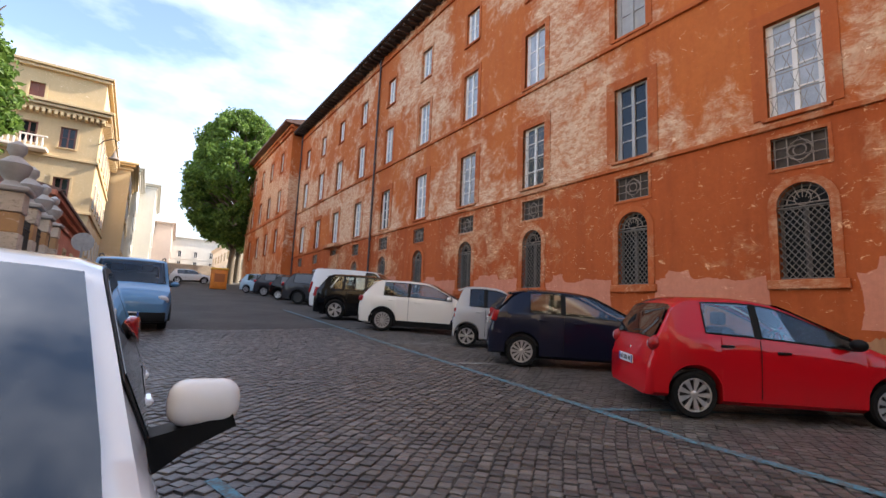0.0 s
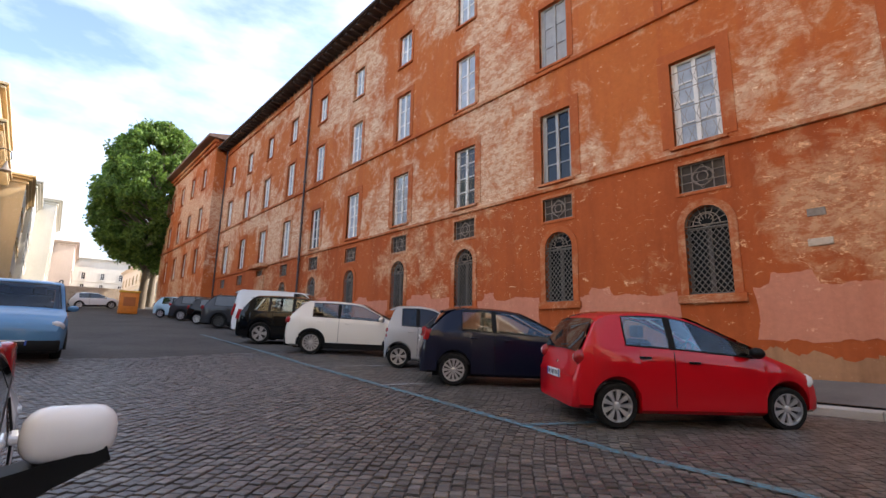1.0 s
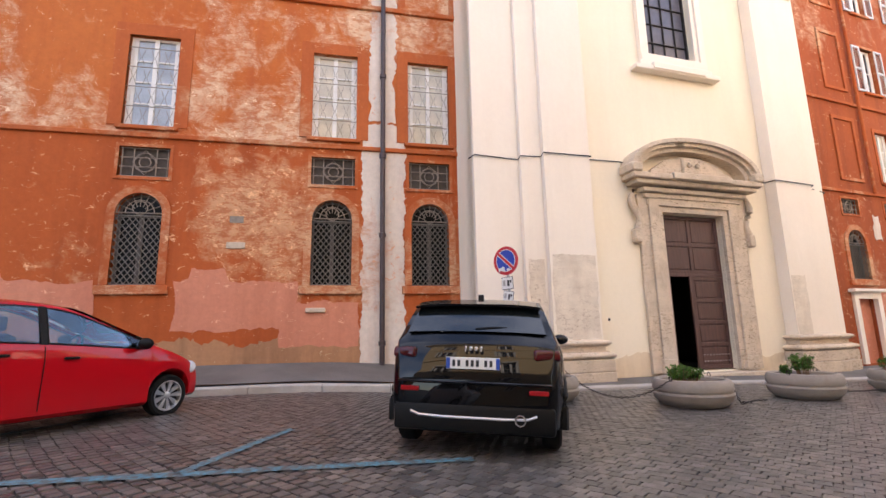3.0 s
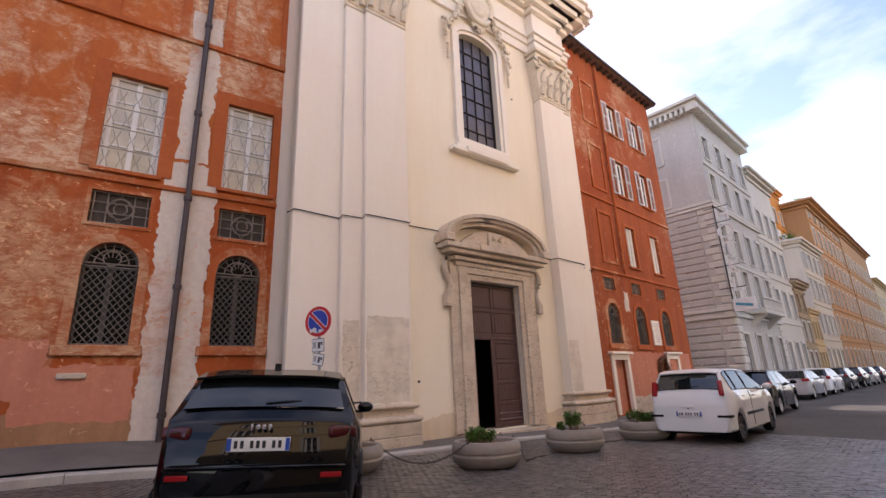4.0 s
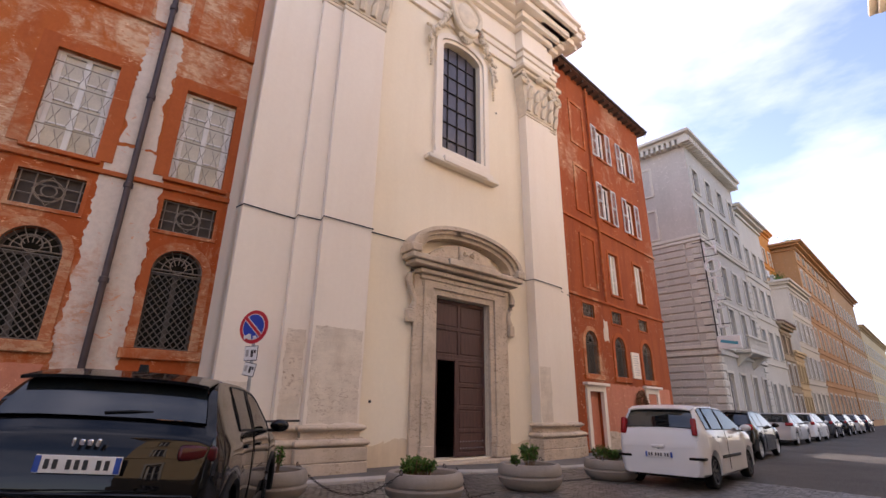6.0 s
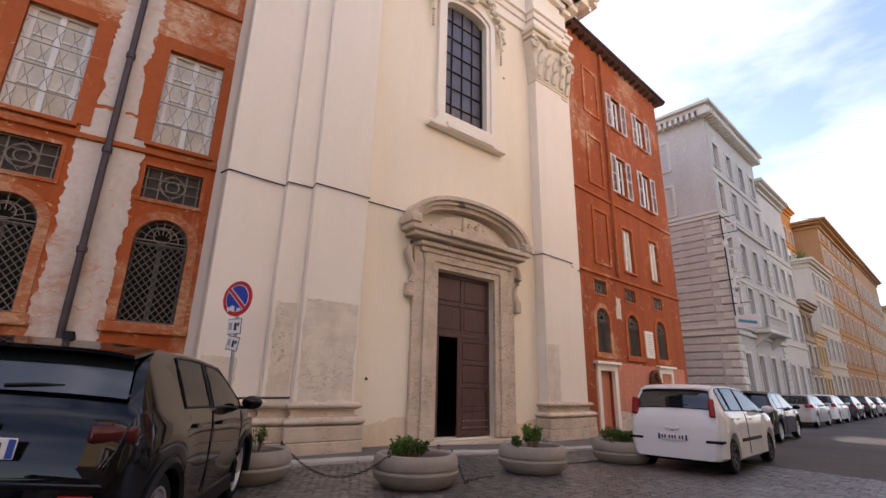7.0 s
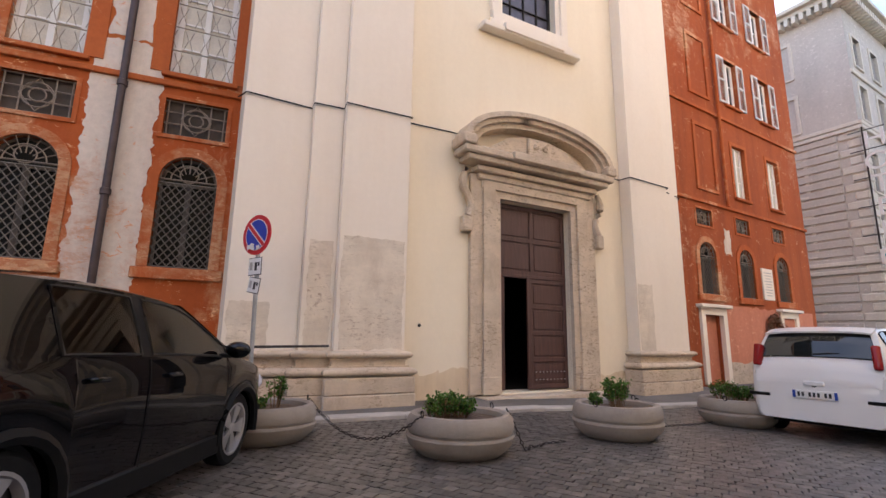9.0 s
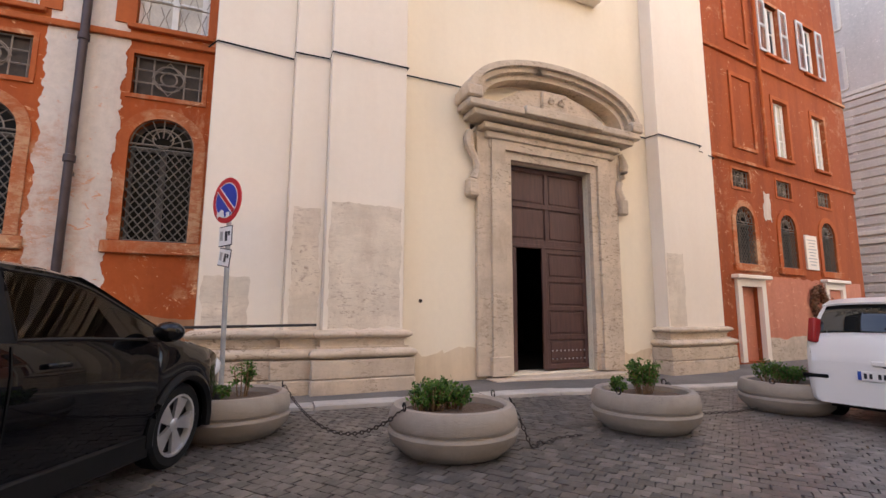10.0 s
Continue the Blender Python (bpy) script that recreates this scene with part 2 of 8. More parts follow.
M_STONEPALE = plaster("pale_church_plaster", (0.85, 0.75, 0.63), (0.88, 0.80, 0.69), (0.82, 0.74, 0.62), (0.76, 0.65, 0.52), peel=0.66, streak=0.25, scratch=-0.25, grain=0.06)


def travertine(name, c, dark, pits=0.5):
    k = Mat(name, 0.75, 0.0, 0.35)
    n1 = k.noise(1.6, 6, 0.6, stretch=(1, 1, 2.4))
    n2 = k.noise(24, 5, 0.7)
    v = k.noise(9, 6, 0.75, distort=0.8, stretch=(0.8, 0.8, 2.2))
    col = k.ramp(n1, [(0.3, tuple(x * 0.78 for x in c)), (0.7, c)])
    zone = k.ramp(k.noise(0.9, 4, 0.6), [(0.42, 0.1), (0.62, 1.0)])
    hole = k.ramp(v, [(0.33 + 0.09 * pits, 1.0), (0.39 + 0.09 * pits, 0.0)])
    col = k.mix(k.math("MULTIPLY", k.math("MULTIPLY", hole, zone), pits), col, dark)
    grime = k.ramp(k.noise(2.6, 6, 0.7, stretch=(1, 1, 0.5)), [(0.47, 0.0), (0.70, 0.75)])
    col = k.mix(grime, col, tuple(0.5 * (x + y) for x, y in zip(c, dark)))
    col = k.mix(0.12, col, k.ramp(n2, [(0.3, 0.45), (0.7, 1.0)]), "MULTIPLY")
    k.color(col)
    k.bump(k.math("ADD", k.math("MULTIPLY", v, 0.6), k.math("MULTIPLY", n2, 0.3)), 0.012, 0.8)
    return k.m


M_TRAV = travertine("weathered_travertine", (0.70, 0.57, 0.43), (0.20, 0.135, 0.085), 0.8)
M_TRAV_ROUGH = travertine("pitted_travertine", (0.84, 0.73, 0.59), (0.36, 0.24, 0.16), 0.75)
M_KERB = travertine("kerb_stone", (0.50, 0.46, 0.41), (0.2, 0.18, 0.16), 0.4)
M_CONCRETE = travertine("planter_concrete", (0.34, 0.29, 0.24), (0.14, 0.11, 0.09), 0.35)
M_CAPITAL = plain("carved_pale_stone", (0.72, 0.62, 0.48), 0.8, vary=0.12, scale=5, bump=0.006)

k = Mat("basalt_setts", 0.55, 0.0, 0.8)
_i, _n, _f = k.island(), k.noise(0.35, 4), k.noise(60, 4)
_c = k.ramp(_i, [(0.0, (0.066, 0.059, 0.054)), (0.45, (0.104, 0.092, 0.083)), (0.8, (0.138, 0.122, 0.108)), (1.0, (0.19, 0.17, 0.15))])
_c = k.mix(0.45, _c, k.ramp(_n, [(0.3, 0.5), (0.7, 1.0)]), "MULTIPLY")
_c = k.mix(0.35, _c, k.ramp(_f, [(0.3, 0.4), (0.7, 1.0)]), "MULTIPLY")
k.color(_c).rough(k.ramp(k.noise(7, 4), [(0.3, 0.30), (0.75, 0.60)])).bump(_f, 0.004, 0.8)
M_SETT = k.m

k = Mat("loose_basalt_sett", 0.55, 0.0, 0.5)
_i, _f = k.random(), k.noise(60, 4)
_c = k.ramp(_i, [(0.0, (0.066, 0.059, 0.054)), (0.45, (0.104, 0.092, 0.083)), (0.8, (0.138, 0.122, 0.108)), (1.0, (0.19, 0.17, 0.15))])
_c = k.mix(0.35, _c, k.ramp(_f, [(0.3, 0.4), (0.7, 1.0)]), "MULTIPLY")
k.color(_c).rough(k.ramp(k.noise(7, 4), [(0.3, 0.30), (0.75, 0.60)])).bump(_f, 0.004, 0.8)
M_SETT_ONE = k.m

k = Mat("street_joint_grit", 0.8, 0.0, 0.3)
_v = k.voronoi(8.5, "DISTANCE_TO_EDGE")
_n, _f = k.noise(0.4, 4), k.noise(40, 4)
_c = k.ramp(_n, [(0.3, (0.055, 0.050, 0.045)), (0.7, (0.10, 0.09, 0.08))])
_c = k.mix(0.5, _c, k.ramp(_v, [(0.0, 0.35), (0.12, 1.0)]), "MULTIPLY")
k.color(_c).bump(k.math("ADD", k.ramp(_v, [(0.0, 0.0), (0.14, 0.8)]), k.math("MULTIPLY", _f, 0.2)), 0.012, 0.9)
M_ROAD = k.m

k = Mat("pavement_asphalt", 0.9, 0.0, 0.3)
_n, _f = k.noise(0.9, 6), k.noise(70, 3)
_c = k.ramp(_n, [(0.3, (0.125, 0.112, 0.10)), (0.72, (0.20, 0.18, 0.16))])
k.color(k.mix(0.4, _c, k.ramp(_f, [(0.3, 0.4), (0.7, 1.0)]), "MULTIPLY")).bump(_f, 0.005, 0.7)
M_PAVE = k.m

k = Mat("worn_blue_line", 0.7)
_w = k.noise(16, 6, 0.75)
_c = k.mix(k.ramp(_w, [(0.37, 0.0), (0.56, 1.0)]), (0.075, 0.26, 0.34), (0.085, 0.085, 0.082))
k.color(_c).bump(_w, 0.003)
M_BLUELINE = k.m
M_WHITELINE = plain("worn_white_line", (0.24, 0.24, 0.23), 0.7, vary=0.5, scale=8)

M_GLASS = glass("window_glass", (0.012, 0.014, 0.016))
# bluish base colour puts some reflected sky into the pane
M_GLASS_SKY = glass("old_window_pane", (0.07, 0.08, 0.09), 0.03)
M_CARGLASS = glass("tinted_car_glass", (0.010, 0.013, 0.014), 0.015)
M_CARGLASS.node_tree.nodes["Principled BSDF"].inputs["Specular IOR Level"].default_value = 0.8
M_LATTICE = plain("grey_iron_lattice", (0.17, 0.15, 0.125), 0.6, 0.2, vary=0.3, scale=12)


def see_through(name, c, ior=1.5):
    """Thin tinted glass: clear straight on, a mirror at a slant."""
    m = bpy.data.materials.new(name)
    m.use_nodes = True
    n, l = m.node_tree.nodes, m.node_tree.links
    n.clear()
    out, mx, tr, gs, fr = [n.new("ShaderNode" + q) for q in ("OutputMaterial", "MixShader", "BsdfTransparent", "BsdfGlossy", "Fresnel")]
    tr.inputs["Color"].default_value = (*c, 1)
    gs.inputs["Roughness"].default_value = 0.01
    fr.inputs["IOR"].default_value = ior
    l.new(fr.outputs["Fac"], mx.inputs["Fac"])
    l.new(tr.outputs["BSDF"], mx.inputs[1])
    l.new(gs.outputs["BSDF"], mx.inputs[2])
    l.new(mx.outputs["Shader"], out.inputs["Surface"])
    return m


M_CARGLASS_CLEAR = see_through("clear_car_glass", (0.80, 0.86, 0.86), 1.6)
M_CARGLASS_PRIVACY = see_through("privacy_car_glass", (0.42, 0.42, 0.41), 1.6)
M_WHITEWOOD = plain("white_window_paint", (0.78, 0.76, 0.71), 0.5, vary=0.1, scale=4)
M_GREYWOOD = plain("grey_window_paint", (0.36, 0.35, 0.33), 0.6, vary=0.15, scale=4)
M_SHUTTER = plain("grey_white_shutter", (0.66, 0.66, 0.65), 0.55, vary=0.1, scale=3)
M_SHUTTER_RED = plain("brown_red_blind", (0.22, 0.085, 0.06), 0.6, vary=0.15, scale=3)
M_CURTAIN = plain("cream_curtain", (0.70, 0.64, 0.50), 0.9, vary=0.15, scale=3, bump=0.01)
M_IRON = plain("wrought_iron", (0.045, 0.038, 0.034), 0.6, 0.6, vary=0.3, scale=12)
M_IRON_PALE = plain("pale_painted_iron", (0.30, 0.26, 0.20), 0.55, 0.1, vary=0.2, scale=12)
M_VENT = plain("grey_green_ironwork", (0.27, 0.22, 0.175), 0.7, 0.2, vary=0.3, scale=10)
# near-black that stands for shade inside the church and in small holes
M_SHADE_BLACK = plain("dark_room", (0.022, 0.018, 0.016), 0.9)
# low grey-brown: the dimness of the rooms is put into the colour
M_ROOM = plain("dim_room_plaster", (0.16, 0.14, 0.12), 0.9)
M_ROOF = plain("weathered_roof_tile", (0.17, 0.10, 0.075), 0.85, vary=0.3, scale=3, bump=0.01)
M_EAVE = plain("dark_eave_timber", (0.06, 0.04, 0.032), 0.8, vary=0.25, scale=4)
M_PIPE = plain("dark_downpipe_metal", (0.075, 0.055, 0.055), 0.5, 0.5, vary=0.25, scale=5)
M_DOOR = Mat("dark_red_brown_door", 0.55)
_g = M_DOOR.noise(3, 5, 0.6, stretch=(6, 6, 0.6))
M_DOOR.color(M_DOOR.ramp(_g, [(0.3, (0.060, 0.026, 0.021)), (0.7, (0.105, 0.048, 0.038))])).bump(_g, 0.004)
M_DOOR = M_DOOR.m
M_TYRE = plain("tyre_rubber", (0.012, 0.012, 0.012), 0.8, vary=0.3, scale=20)
M_RIM = plain("silver_rim", (0.58, 0.58, 0.59), 0.3, 0.75, vary=0.08, scale=10)
M_RIM_DARK = plain("dark_rim", (0.05, 0.05, 0.052), 0.35, 0.6, vary=0.2, scale=10)
M_PLASTIC = plain("black_plastic_trim", (0.008, 0.008, 0.008), 0.5, vary=0.25, scale=15)
for _m in (M_TYRE, M_PLASTIC):
    _m.node_tree.nodes["Principled BSDF"].inputs["Specular IOR Level"].default_value = 0.15
M_CHROME = plain("chrome", (0.7, 0.7, 0.7), 0.14, 1.0, vary=0.05)
M_REDLAMP = paint("red_lamp_lens", (0.30, 0.012, 0.014), rough=0.12)
M_CLEARLAMP = paint("clear_lamp_lens", (0.58, 0.58, 0.60), rough=0.1)
M_PLATE = plain("white_plate", (0.78, 0.78, 0.76), 0.4, vary=0.05)
M_PLATEBLUE = plain("blue_plate_band", (0.02, 0.07, 0.36), 0.4)
M_INK = plain("black_ink", (0.02, 0.02, 0.022), 0.5)
M_LINING = plain("grey_roof_lining", (0.36, 0.35, 0.33), 0.9)
M_SEAT = plain("dark_seat_cloth", (0.05, 0.05, 0.055), 0.9)
M_SOIL = plain("dry_soil", (0.10, 0.065, 0.042), 0.95, vary=0.4, scale=20, bump=0.02)

# ---------------------------------------------------------------- ground, kerb and pavement


def sheet(xs, ys, f):
    vs = [(x, y, f(x, y)) for x in xs for y in ys]
    n = len(ys)
    fs = [(i * n + j, (i + 1) * n + j, (i + 1) * n + j + 1, i * n + j + 1) for i in range(len(xs) - 1) for j in range(n - 1)]
    return vs, fs


def from_lists(name, vs, fs, mat, label, category, kind="structure", smooth=True):
    me = bpy.data.meshes.new(name)
    me.from_pydata([tuple(v) for v in vs], [], [tuple(f) for f in fs])
    me.materials.append(mat)
    me.polygons.foreach_set("use_smooth", [smooth] * len(me.polygons))
    return tagged(new(name, me), label, category, "", kind)


_far = [80, 110, 150, 220, 400, 800, 1500]
_xs = [-v for v in _far[::-1]] + [-60 + i * 4 for i in range(14)] + [-4 + i * 0.75 for i in range(26)] + [18 + i * 6 for i in range(10)] + _far
_ys = [-v for v in _far[::-1]] + [-72 + i * 4 for i in range(14)] + [-16 + i * 0.75 for i in range(52)] + [24 + i * 4 for i in range(13)] + _far


def land_z(x, y):
    yy = max(-140.0, min(110.0, y))
    return road_z(min(x, 10.2), yy) - 0.012


from_lists("ground", *sheet(_xs, _ys, land_z), M_ROAD, "dark grey worn basalt street paving with gritty joints", "street")

# the pavement beside the wing and the church, and its kerb of separate stones
_py = [-70.4 + i * 0.75 for i in range(76)] + [-13.4 + i * 0.45 for i in range(155)]
_vs, _fs = [], []
for i, y in enumerate(_py):
    row = [(kerb_x(y) + 0.24 + (max(12.2, 12.2 + 0.149 * (-13.6 - y)) - kerb_x(y) - 0.24) * t, y) for t in (0, 0.2, 0.4, 0.6, 0.8, 1.0)]
    _vs += [(x, yy, walk_z(x, yy)) for x, yy in row]
for i in range(len(_py) - 1):
    for j in range(5):
        _fs.append((i * 6 + j, i * 6 + 6 + j, i * 6 + 7 + j, i * 6 + 1 + j))
pavement = from_lists("pavement", _vs, _fs, M_PAVE, "grey asphalt pavement with worn light patches", "pavement")

kerb_line = thing("kerb", Matrix(), "worn pale travertine kerb stones along the pavement", "kerb", "", "structure")
y0 = -13.2
rk = random.Random(4)
while y0 < 40:
    ln = rk.uniform(0.85, 1.35)
    y1 = y0 + ln - 0.012
    bm = bmesh.new()
    za, zb = kerb_top(y0) + rk.uniform(-0.008, 0.008), kerb_top(y1) + rk.uniform(-0.008, 0.008)
    xa, xb = kerb_x(y0), kerb_x(y1)
    top = [(xa + 0.02, y0, za), (xa + 0.25, y0, za + 0.005), (xb + 0.25, y1, zb + 0.005), (xb + 0.02, y1, zb)]
    mid = [(xa, y0, za - 0.02), (xa + 0.25, y0, za - 0.02), (xb + 0.25, y1, zb - 0.02), (xb, y1, zb - 0.02)]
    low = [(a, b, c - 0.3) for a, b, c in mid]
    rings = [[bm.verts.new(p) for p in r] for r in (low, mid, top)]
    for a, b in zip(rings, rings[1:]):
        for i in range(4):
            bm.faces.new((a[i], a[(i + 1) % 4], b[(i + 1) % 4], b[i]))
    bm.faces.new(rings[2])
    part("kerb_stone", bm, M_KERB, kerb_line, smooth=0)
    y0 += ln


def ribbon(name, pts, width, mat, label, lift=0.014):
    bm = bmesh.new()
    pts = [Vector((p[0], p[1])) for p in pts]
    dense = []
    for a, b in zip(pts, pts[1:]):
        n = max(2, int((b - a).length / 0.3))
        dense += [a.lerp(b, i / n) for i in range(n)]
    dense.append(pts[-1])
    rows = []
    for i, p in enumerate(dense):
        d = (dense[min(i + 1, len(dense) - 1)] - dense[max(i - 1, 0)]).normalized()
        s = Vector((-d.y, d.x)) * width / 2
        rows.append([bm.verts.new((q.x, q.y, road_z(q.x, q.y) + lift)) for q in (p + s, p - s)])
    for a, b in zip(rows, rows[1:]):
        bm.faces.new((a[0], b[0], b[1], a[1]))
    return solo(name, bm, mat, Matrix(), label, "road marking", kind="structure", smooth=0)


ribbon("parking_line", [(4.88, -1.09), (4.85, 0.23), (4.91, 1.53), (5.11, 3.75), (5.3, 7.04), (5.46, 10.58), (5.64, 14.79), (5.73, 22.17)], 0.12, M_BLUELINE, "worn blue painted parking line along the bays")
for k, (a, b) in enumerate((((4.9, 1.44), (6.35, 0.65)), ((5.17, 4.76), (8.77, 2.85)), ((5.36, 8.32), (9.09, 6.71)), ((5.5, 11.43), (9.28, 10.1)))):
    ribbon("parking_bay_line", [a, b], 0.1, M_BLUELINE if k < 2 else M_WHITELINE, "worn painted line between parking bays")
ribbon("parking_line_far", [(0.7, 4.5), (1.1, 3.1), (1.2, 2.3)], 0.1, M_BLUELINE, "faded blue painted line beside the parked car")

# ---------------------------------------------------------------- vehicles


def make_wheel(parent, x, y, r, width, rim_mat, spokes, side):
    hub = new("wheel")
    hub.empty_display_size = 0.05
    hub.parent = parent
    hub.matrix_local = Matrix.Translation((x, y, r)) @ pose(0, 0, 0, -90 * side, 0, 0)
    w = width / 2
    bm = bmesh.new()
    rr = r * 0.70
    lathe(bm, [(rr, -w), (r * 0.9, -w), (r * 0.985, -w * 0.75), (r, 0), (r * 0.985, w * 0.75), (r * 0.9, w), (rr, w * 0.92), (rr * 0.98, -w)], 28, closed=True)
    part("tyre", bm, M_TYRE, hub)
    bm = bmesh.new()
    lathe(bm, [(rr * 1.0, w * 0.3), (rr * 1.03, w * 0.94), (rr * 0.95, w * 0.94), (rr * 0.9, w * 0.35)], 28, closed=True)
    n = spokes
    for i in range(n):
        a = 2 * math.pi * i / n
        sp = math.pi / n * 0.5
        q = [(rr * 0.16, a - sp * 2.2), (rr * 0.95, a - sp * 1.05), (rr * 0.95, a + sp * 1.05), (rr * 0.16, a + sp * 2.2)]
        lo = [bm.verts.new((p * math.cos(t), p * math.sin(t), w * 0.45)) for p, t in q]
        hi = [bm.verts.new((p * math.cos(t) , p * math.sin(t), w * (0.78 if p > rr * 0.5 else 0.66))) for p, t in q]
        bm.faces.new(hi)
        for j in range(4):
            bm.faces.new((lo[j], lo[(j + 1) % 4], hi[(j + 1) % 4], hi[j]))
    lathe(bm, [(rr * 0.24, w * 0.4), (rr * 0.24, w * 0.7), (rr * 0.17, w * 0.78)], 14)
    part("rim", bm, rim_mat, hub)
    # dark disc filling the rim, painted shade behind the spokes
    bm = bmesh.new()
    lathe(bm, [(rr * 0.97, w * 0.12), (rr * 0.97, w * 0.22)], 24)
    part("brake_disc", bm, M_RIM_DARK, hub)


def car(name, m, label, L=3.4, W=1.62, H=1.46, wb=2.34, fo=0.55, r=0.285, body=None, rims=None, spokes=8,
        rear=((0.0, 0.62), (0.05, 0.92)), glass_r=(0.16, 0.5), roof=(0.62, 1.9), cowl=(2.62, 0.98), nose=(3.3, 0.72), belt=(0.98, 0.92),
        windows=((0.62, 1.28), (1.36, 2.4)), cladding=False, rear_glass=True, lamp="side", rails=False, group="", clear=False,
        plate_z=0.72, tail=None, tint=None, head=True, roof_mat=None, aerial=False, bar=None, wiper=True, bumper_low=0.24, lamp_mat=None, badge=True, box_back=0.0, spoiler=0.12, brow=0.05, pillar_w=0.03):
    """A car with its nose towards +x; x = 0 is the rear bumper, y = 0 the middle line."""
    root = thing(name, m, label, "van" if "van" in name else "car", group)
    xr, xf = L - fo - wb, L - fo
    ra = r + 0.04
    top_pts = list(rear) + [(glass_r[0], rear[-1][1] + 0.06), (glass_r[1], H - 0.035), (roof[0], H - 0.012), ((roof[0] + roof[1]) / 2, H), (roof[1], H - 0.045),
                            cowl, ((cowl[0] + nose[0]) / 2, lerp(cowl[1], nose[1], 0.36)), nose, (L - 0.03, nose[1] - 0.12), (L, nose[1] - 0.25)]

    def top(x):
        e = min(1.0, max(0.0, (min(x, L - x) - 0.1) / 0.4))
        q = 0.05 + 0.13 * e
        return (interp(x, top_pts) * 2 + interp(x - q, top_pts) + interp(x + q, top_pts) + interp(x - q / 2, top_pts) * 1.5 + interp(x + q / 2, top_pts) * 1.5) / 7

    def bel(x):
        return lerp(belt[0], belt[1], x / L)

    def sh(x):
        return min(bel(x), top(x) - 0.035)

    def half(x):
        e = min(x, L - x)
        k = 0.16 if x > L / 2 else 0.10
        t = max(0.0, 1 - e / (0.62 if x > L / 2 else 0.42))
        return W / 2 * (1 - k * t ** 2.2)

    def inset(x):
        u = max(0.0, min(1.0, (top(x) - sh(x) - 0.03) / max(0.1, H - bel(x) - 0.03)))
        return half(x) - 0.045 - (0.175 if not box_back else 0.09) * u

    def low(x):
        z = bumper_low - 0.05 * smooth01((min(x, L - x) - 0.25) / 0.4)
        for xw in (xr, xf):
            if abs(x - xw) < ra:
                z = max(z, r + math.sqrt(max(0.0, ra * ra - (x - xw) ** 2)))
        return z

    def side(x, f):
        """The flank over the shoulder: f = 0 at the shoulder, 1 at the roof's edge."""
        return Vector((x, lerp(half(x) - 0.035, inset(x), f), lerp(sh(x), top(x) - 0.035, f)))

    xs = {0.0, 0.015, 0.04, 0.08, 0.12, L, L - 0.015, L - 0.04, L - 0.08, glass_r[0], glass_r[1], cowl[0], roof[1]}
    xs |= {i * L / 44 for i in range(45)}
    scr0, scr1, bk0, bk1 = roof[1] + brow, cowl[0] - 0.02, glass_r[0] + 0.03, glass_r[1] - 0.03
    xs |= {scr0, scr1, bk0, bk1} | {x for w in windows for x in w}
    for xw in (xr, xf):
        xs |= {xw + ra * math.cos(math.pi * i / 12) for i in range(13)}
        xs |= {xw - ra - 0.004, xw + ra + 0.004}
    xs = sorted(x for x in xs if 0 <= x <= L)
    bm = bmesh.new()
    rings = []
    for x in xs:
        w, zl, zs, zt, wi = half(x), low(x), sh(x), top(x), inset(x)
        ecrush = 0.05 * (1 - smooth01(min(x, L - x) / 0.05))
        w -= ecrush
        bulge = 0.022 * max(math.exp(-((x - xw) / (ra * 1.25)) ** 4) for xw in (xr, xf))
        zm = max(lerp(zl, zs, 0.45), zl + 0.01)
        zm2 = max(lerp(zl, zs, 0.82), zm + 0.01)
        sec = [(0, zl), (w - 0.07, zl), (w - 0.015 + bulge, min(zl + 0.05, zm)), (w + bulge, zm), (w - 0.008 + bulge * 0.6, zm2), (w - 0.035, zs), (lerp(w - 0.035, wi, 0.07), lerp(zs, zt - 0.035, 0.07)),
               (lerp(w - 0.035, wi, 0.93), lerp(zs, zt - 0.035, 0.93)), (wi, zt - 0.035), (wi - 0.07, zt - 0.012), (wi * 0.5, zt + 0.006), (0, zt + 0.012)]
        ring = [bm.verts.new((x, y, z)) for y, z in sec] + [bm.verts.new((x, -y, z)) for y, z in sec[-2:0:-1]]
        rings.append(ring)
    n = len(rings[0])
    half_n = len(sec) - 1

    def is_open(x, seg):
        if not clear:
            return False
        if seg == 6:
            return any(w0 < x < w1 for w0, w1 in windows)
        return seg >= 9 and (scr0 < x < scr1 or (rear_glass and bk0 < x < bk1))
    for xa, xb, a, b in zip(xs, xs[1:], rings, rings[1:]):
        for i in range(n):
            if not is_open((xa + xb) / 2, i if i < half_n else 2 * half_n - 1 - i):
                bm.faces.new((a[i], b[i], b[(i + 1) % n], a[(i + 1) % n]))
    bm.faces.new(rings[0])
    bm.faces.new(rings[-1][::-1])
    shell = part("body", bm, body, root, smooth=42)
    bm = bmesh.new()
    box(bm, 0.25, L - 0.25, -W / 2 + 0.16, W / 2 - 0.16, 0.17, 0.52)
    part("underbody", bm, M_PLASTIC, root)
    gl = (tint or M_CARGLASS_CLEAR) if clear else M_CARGLASS
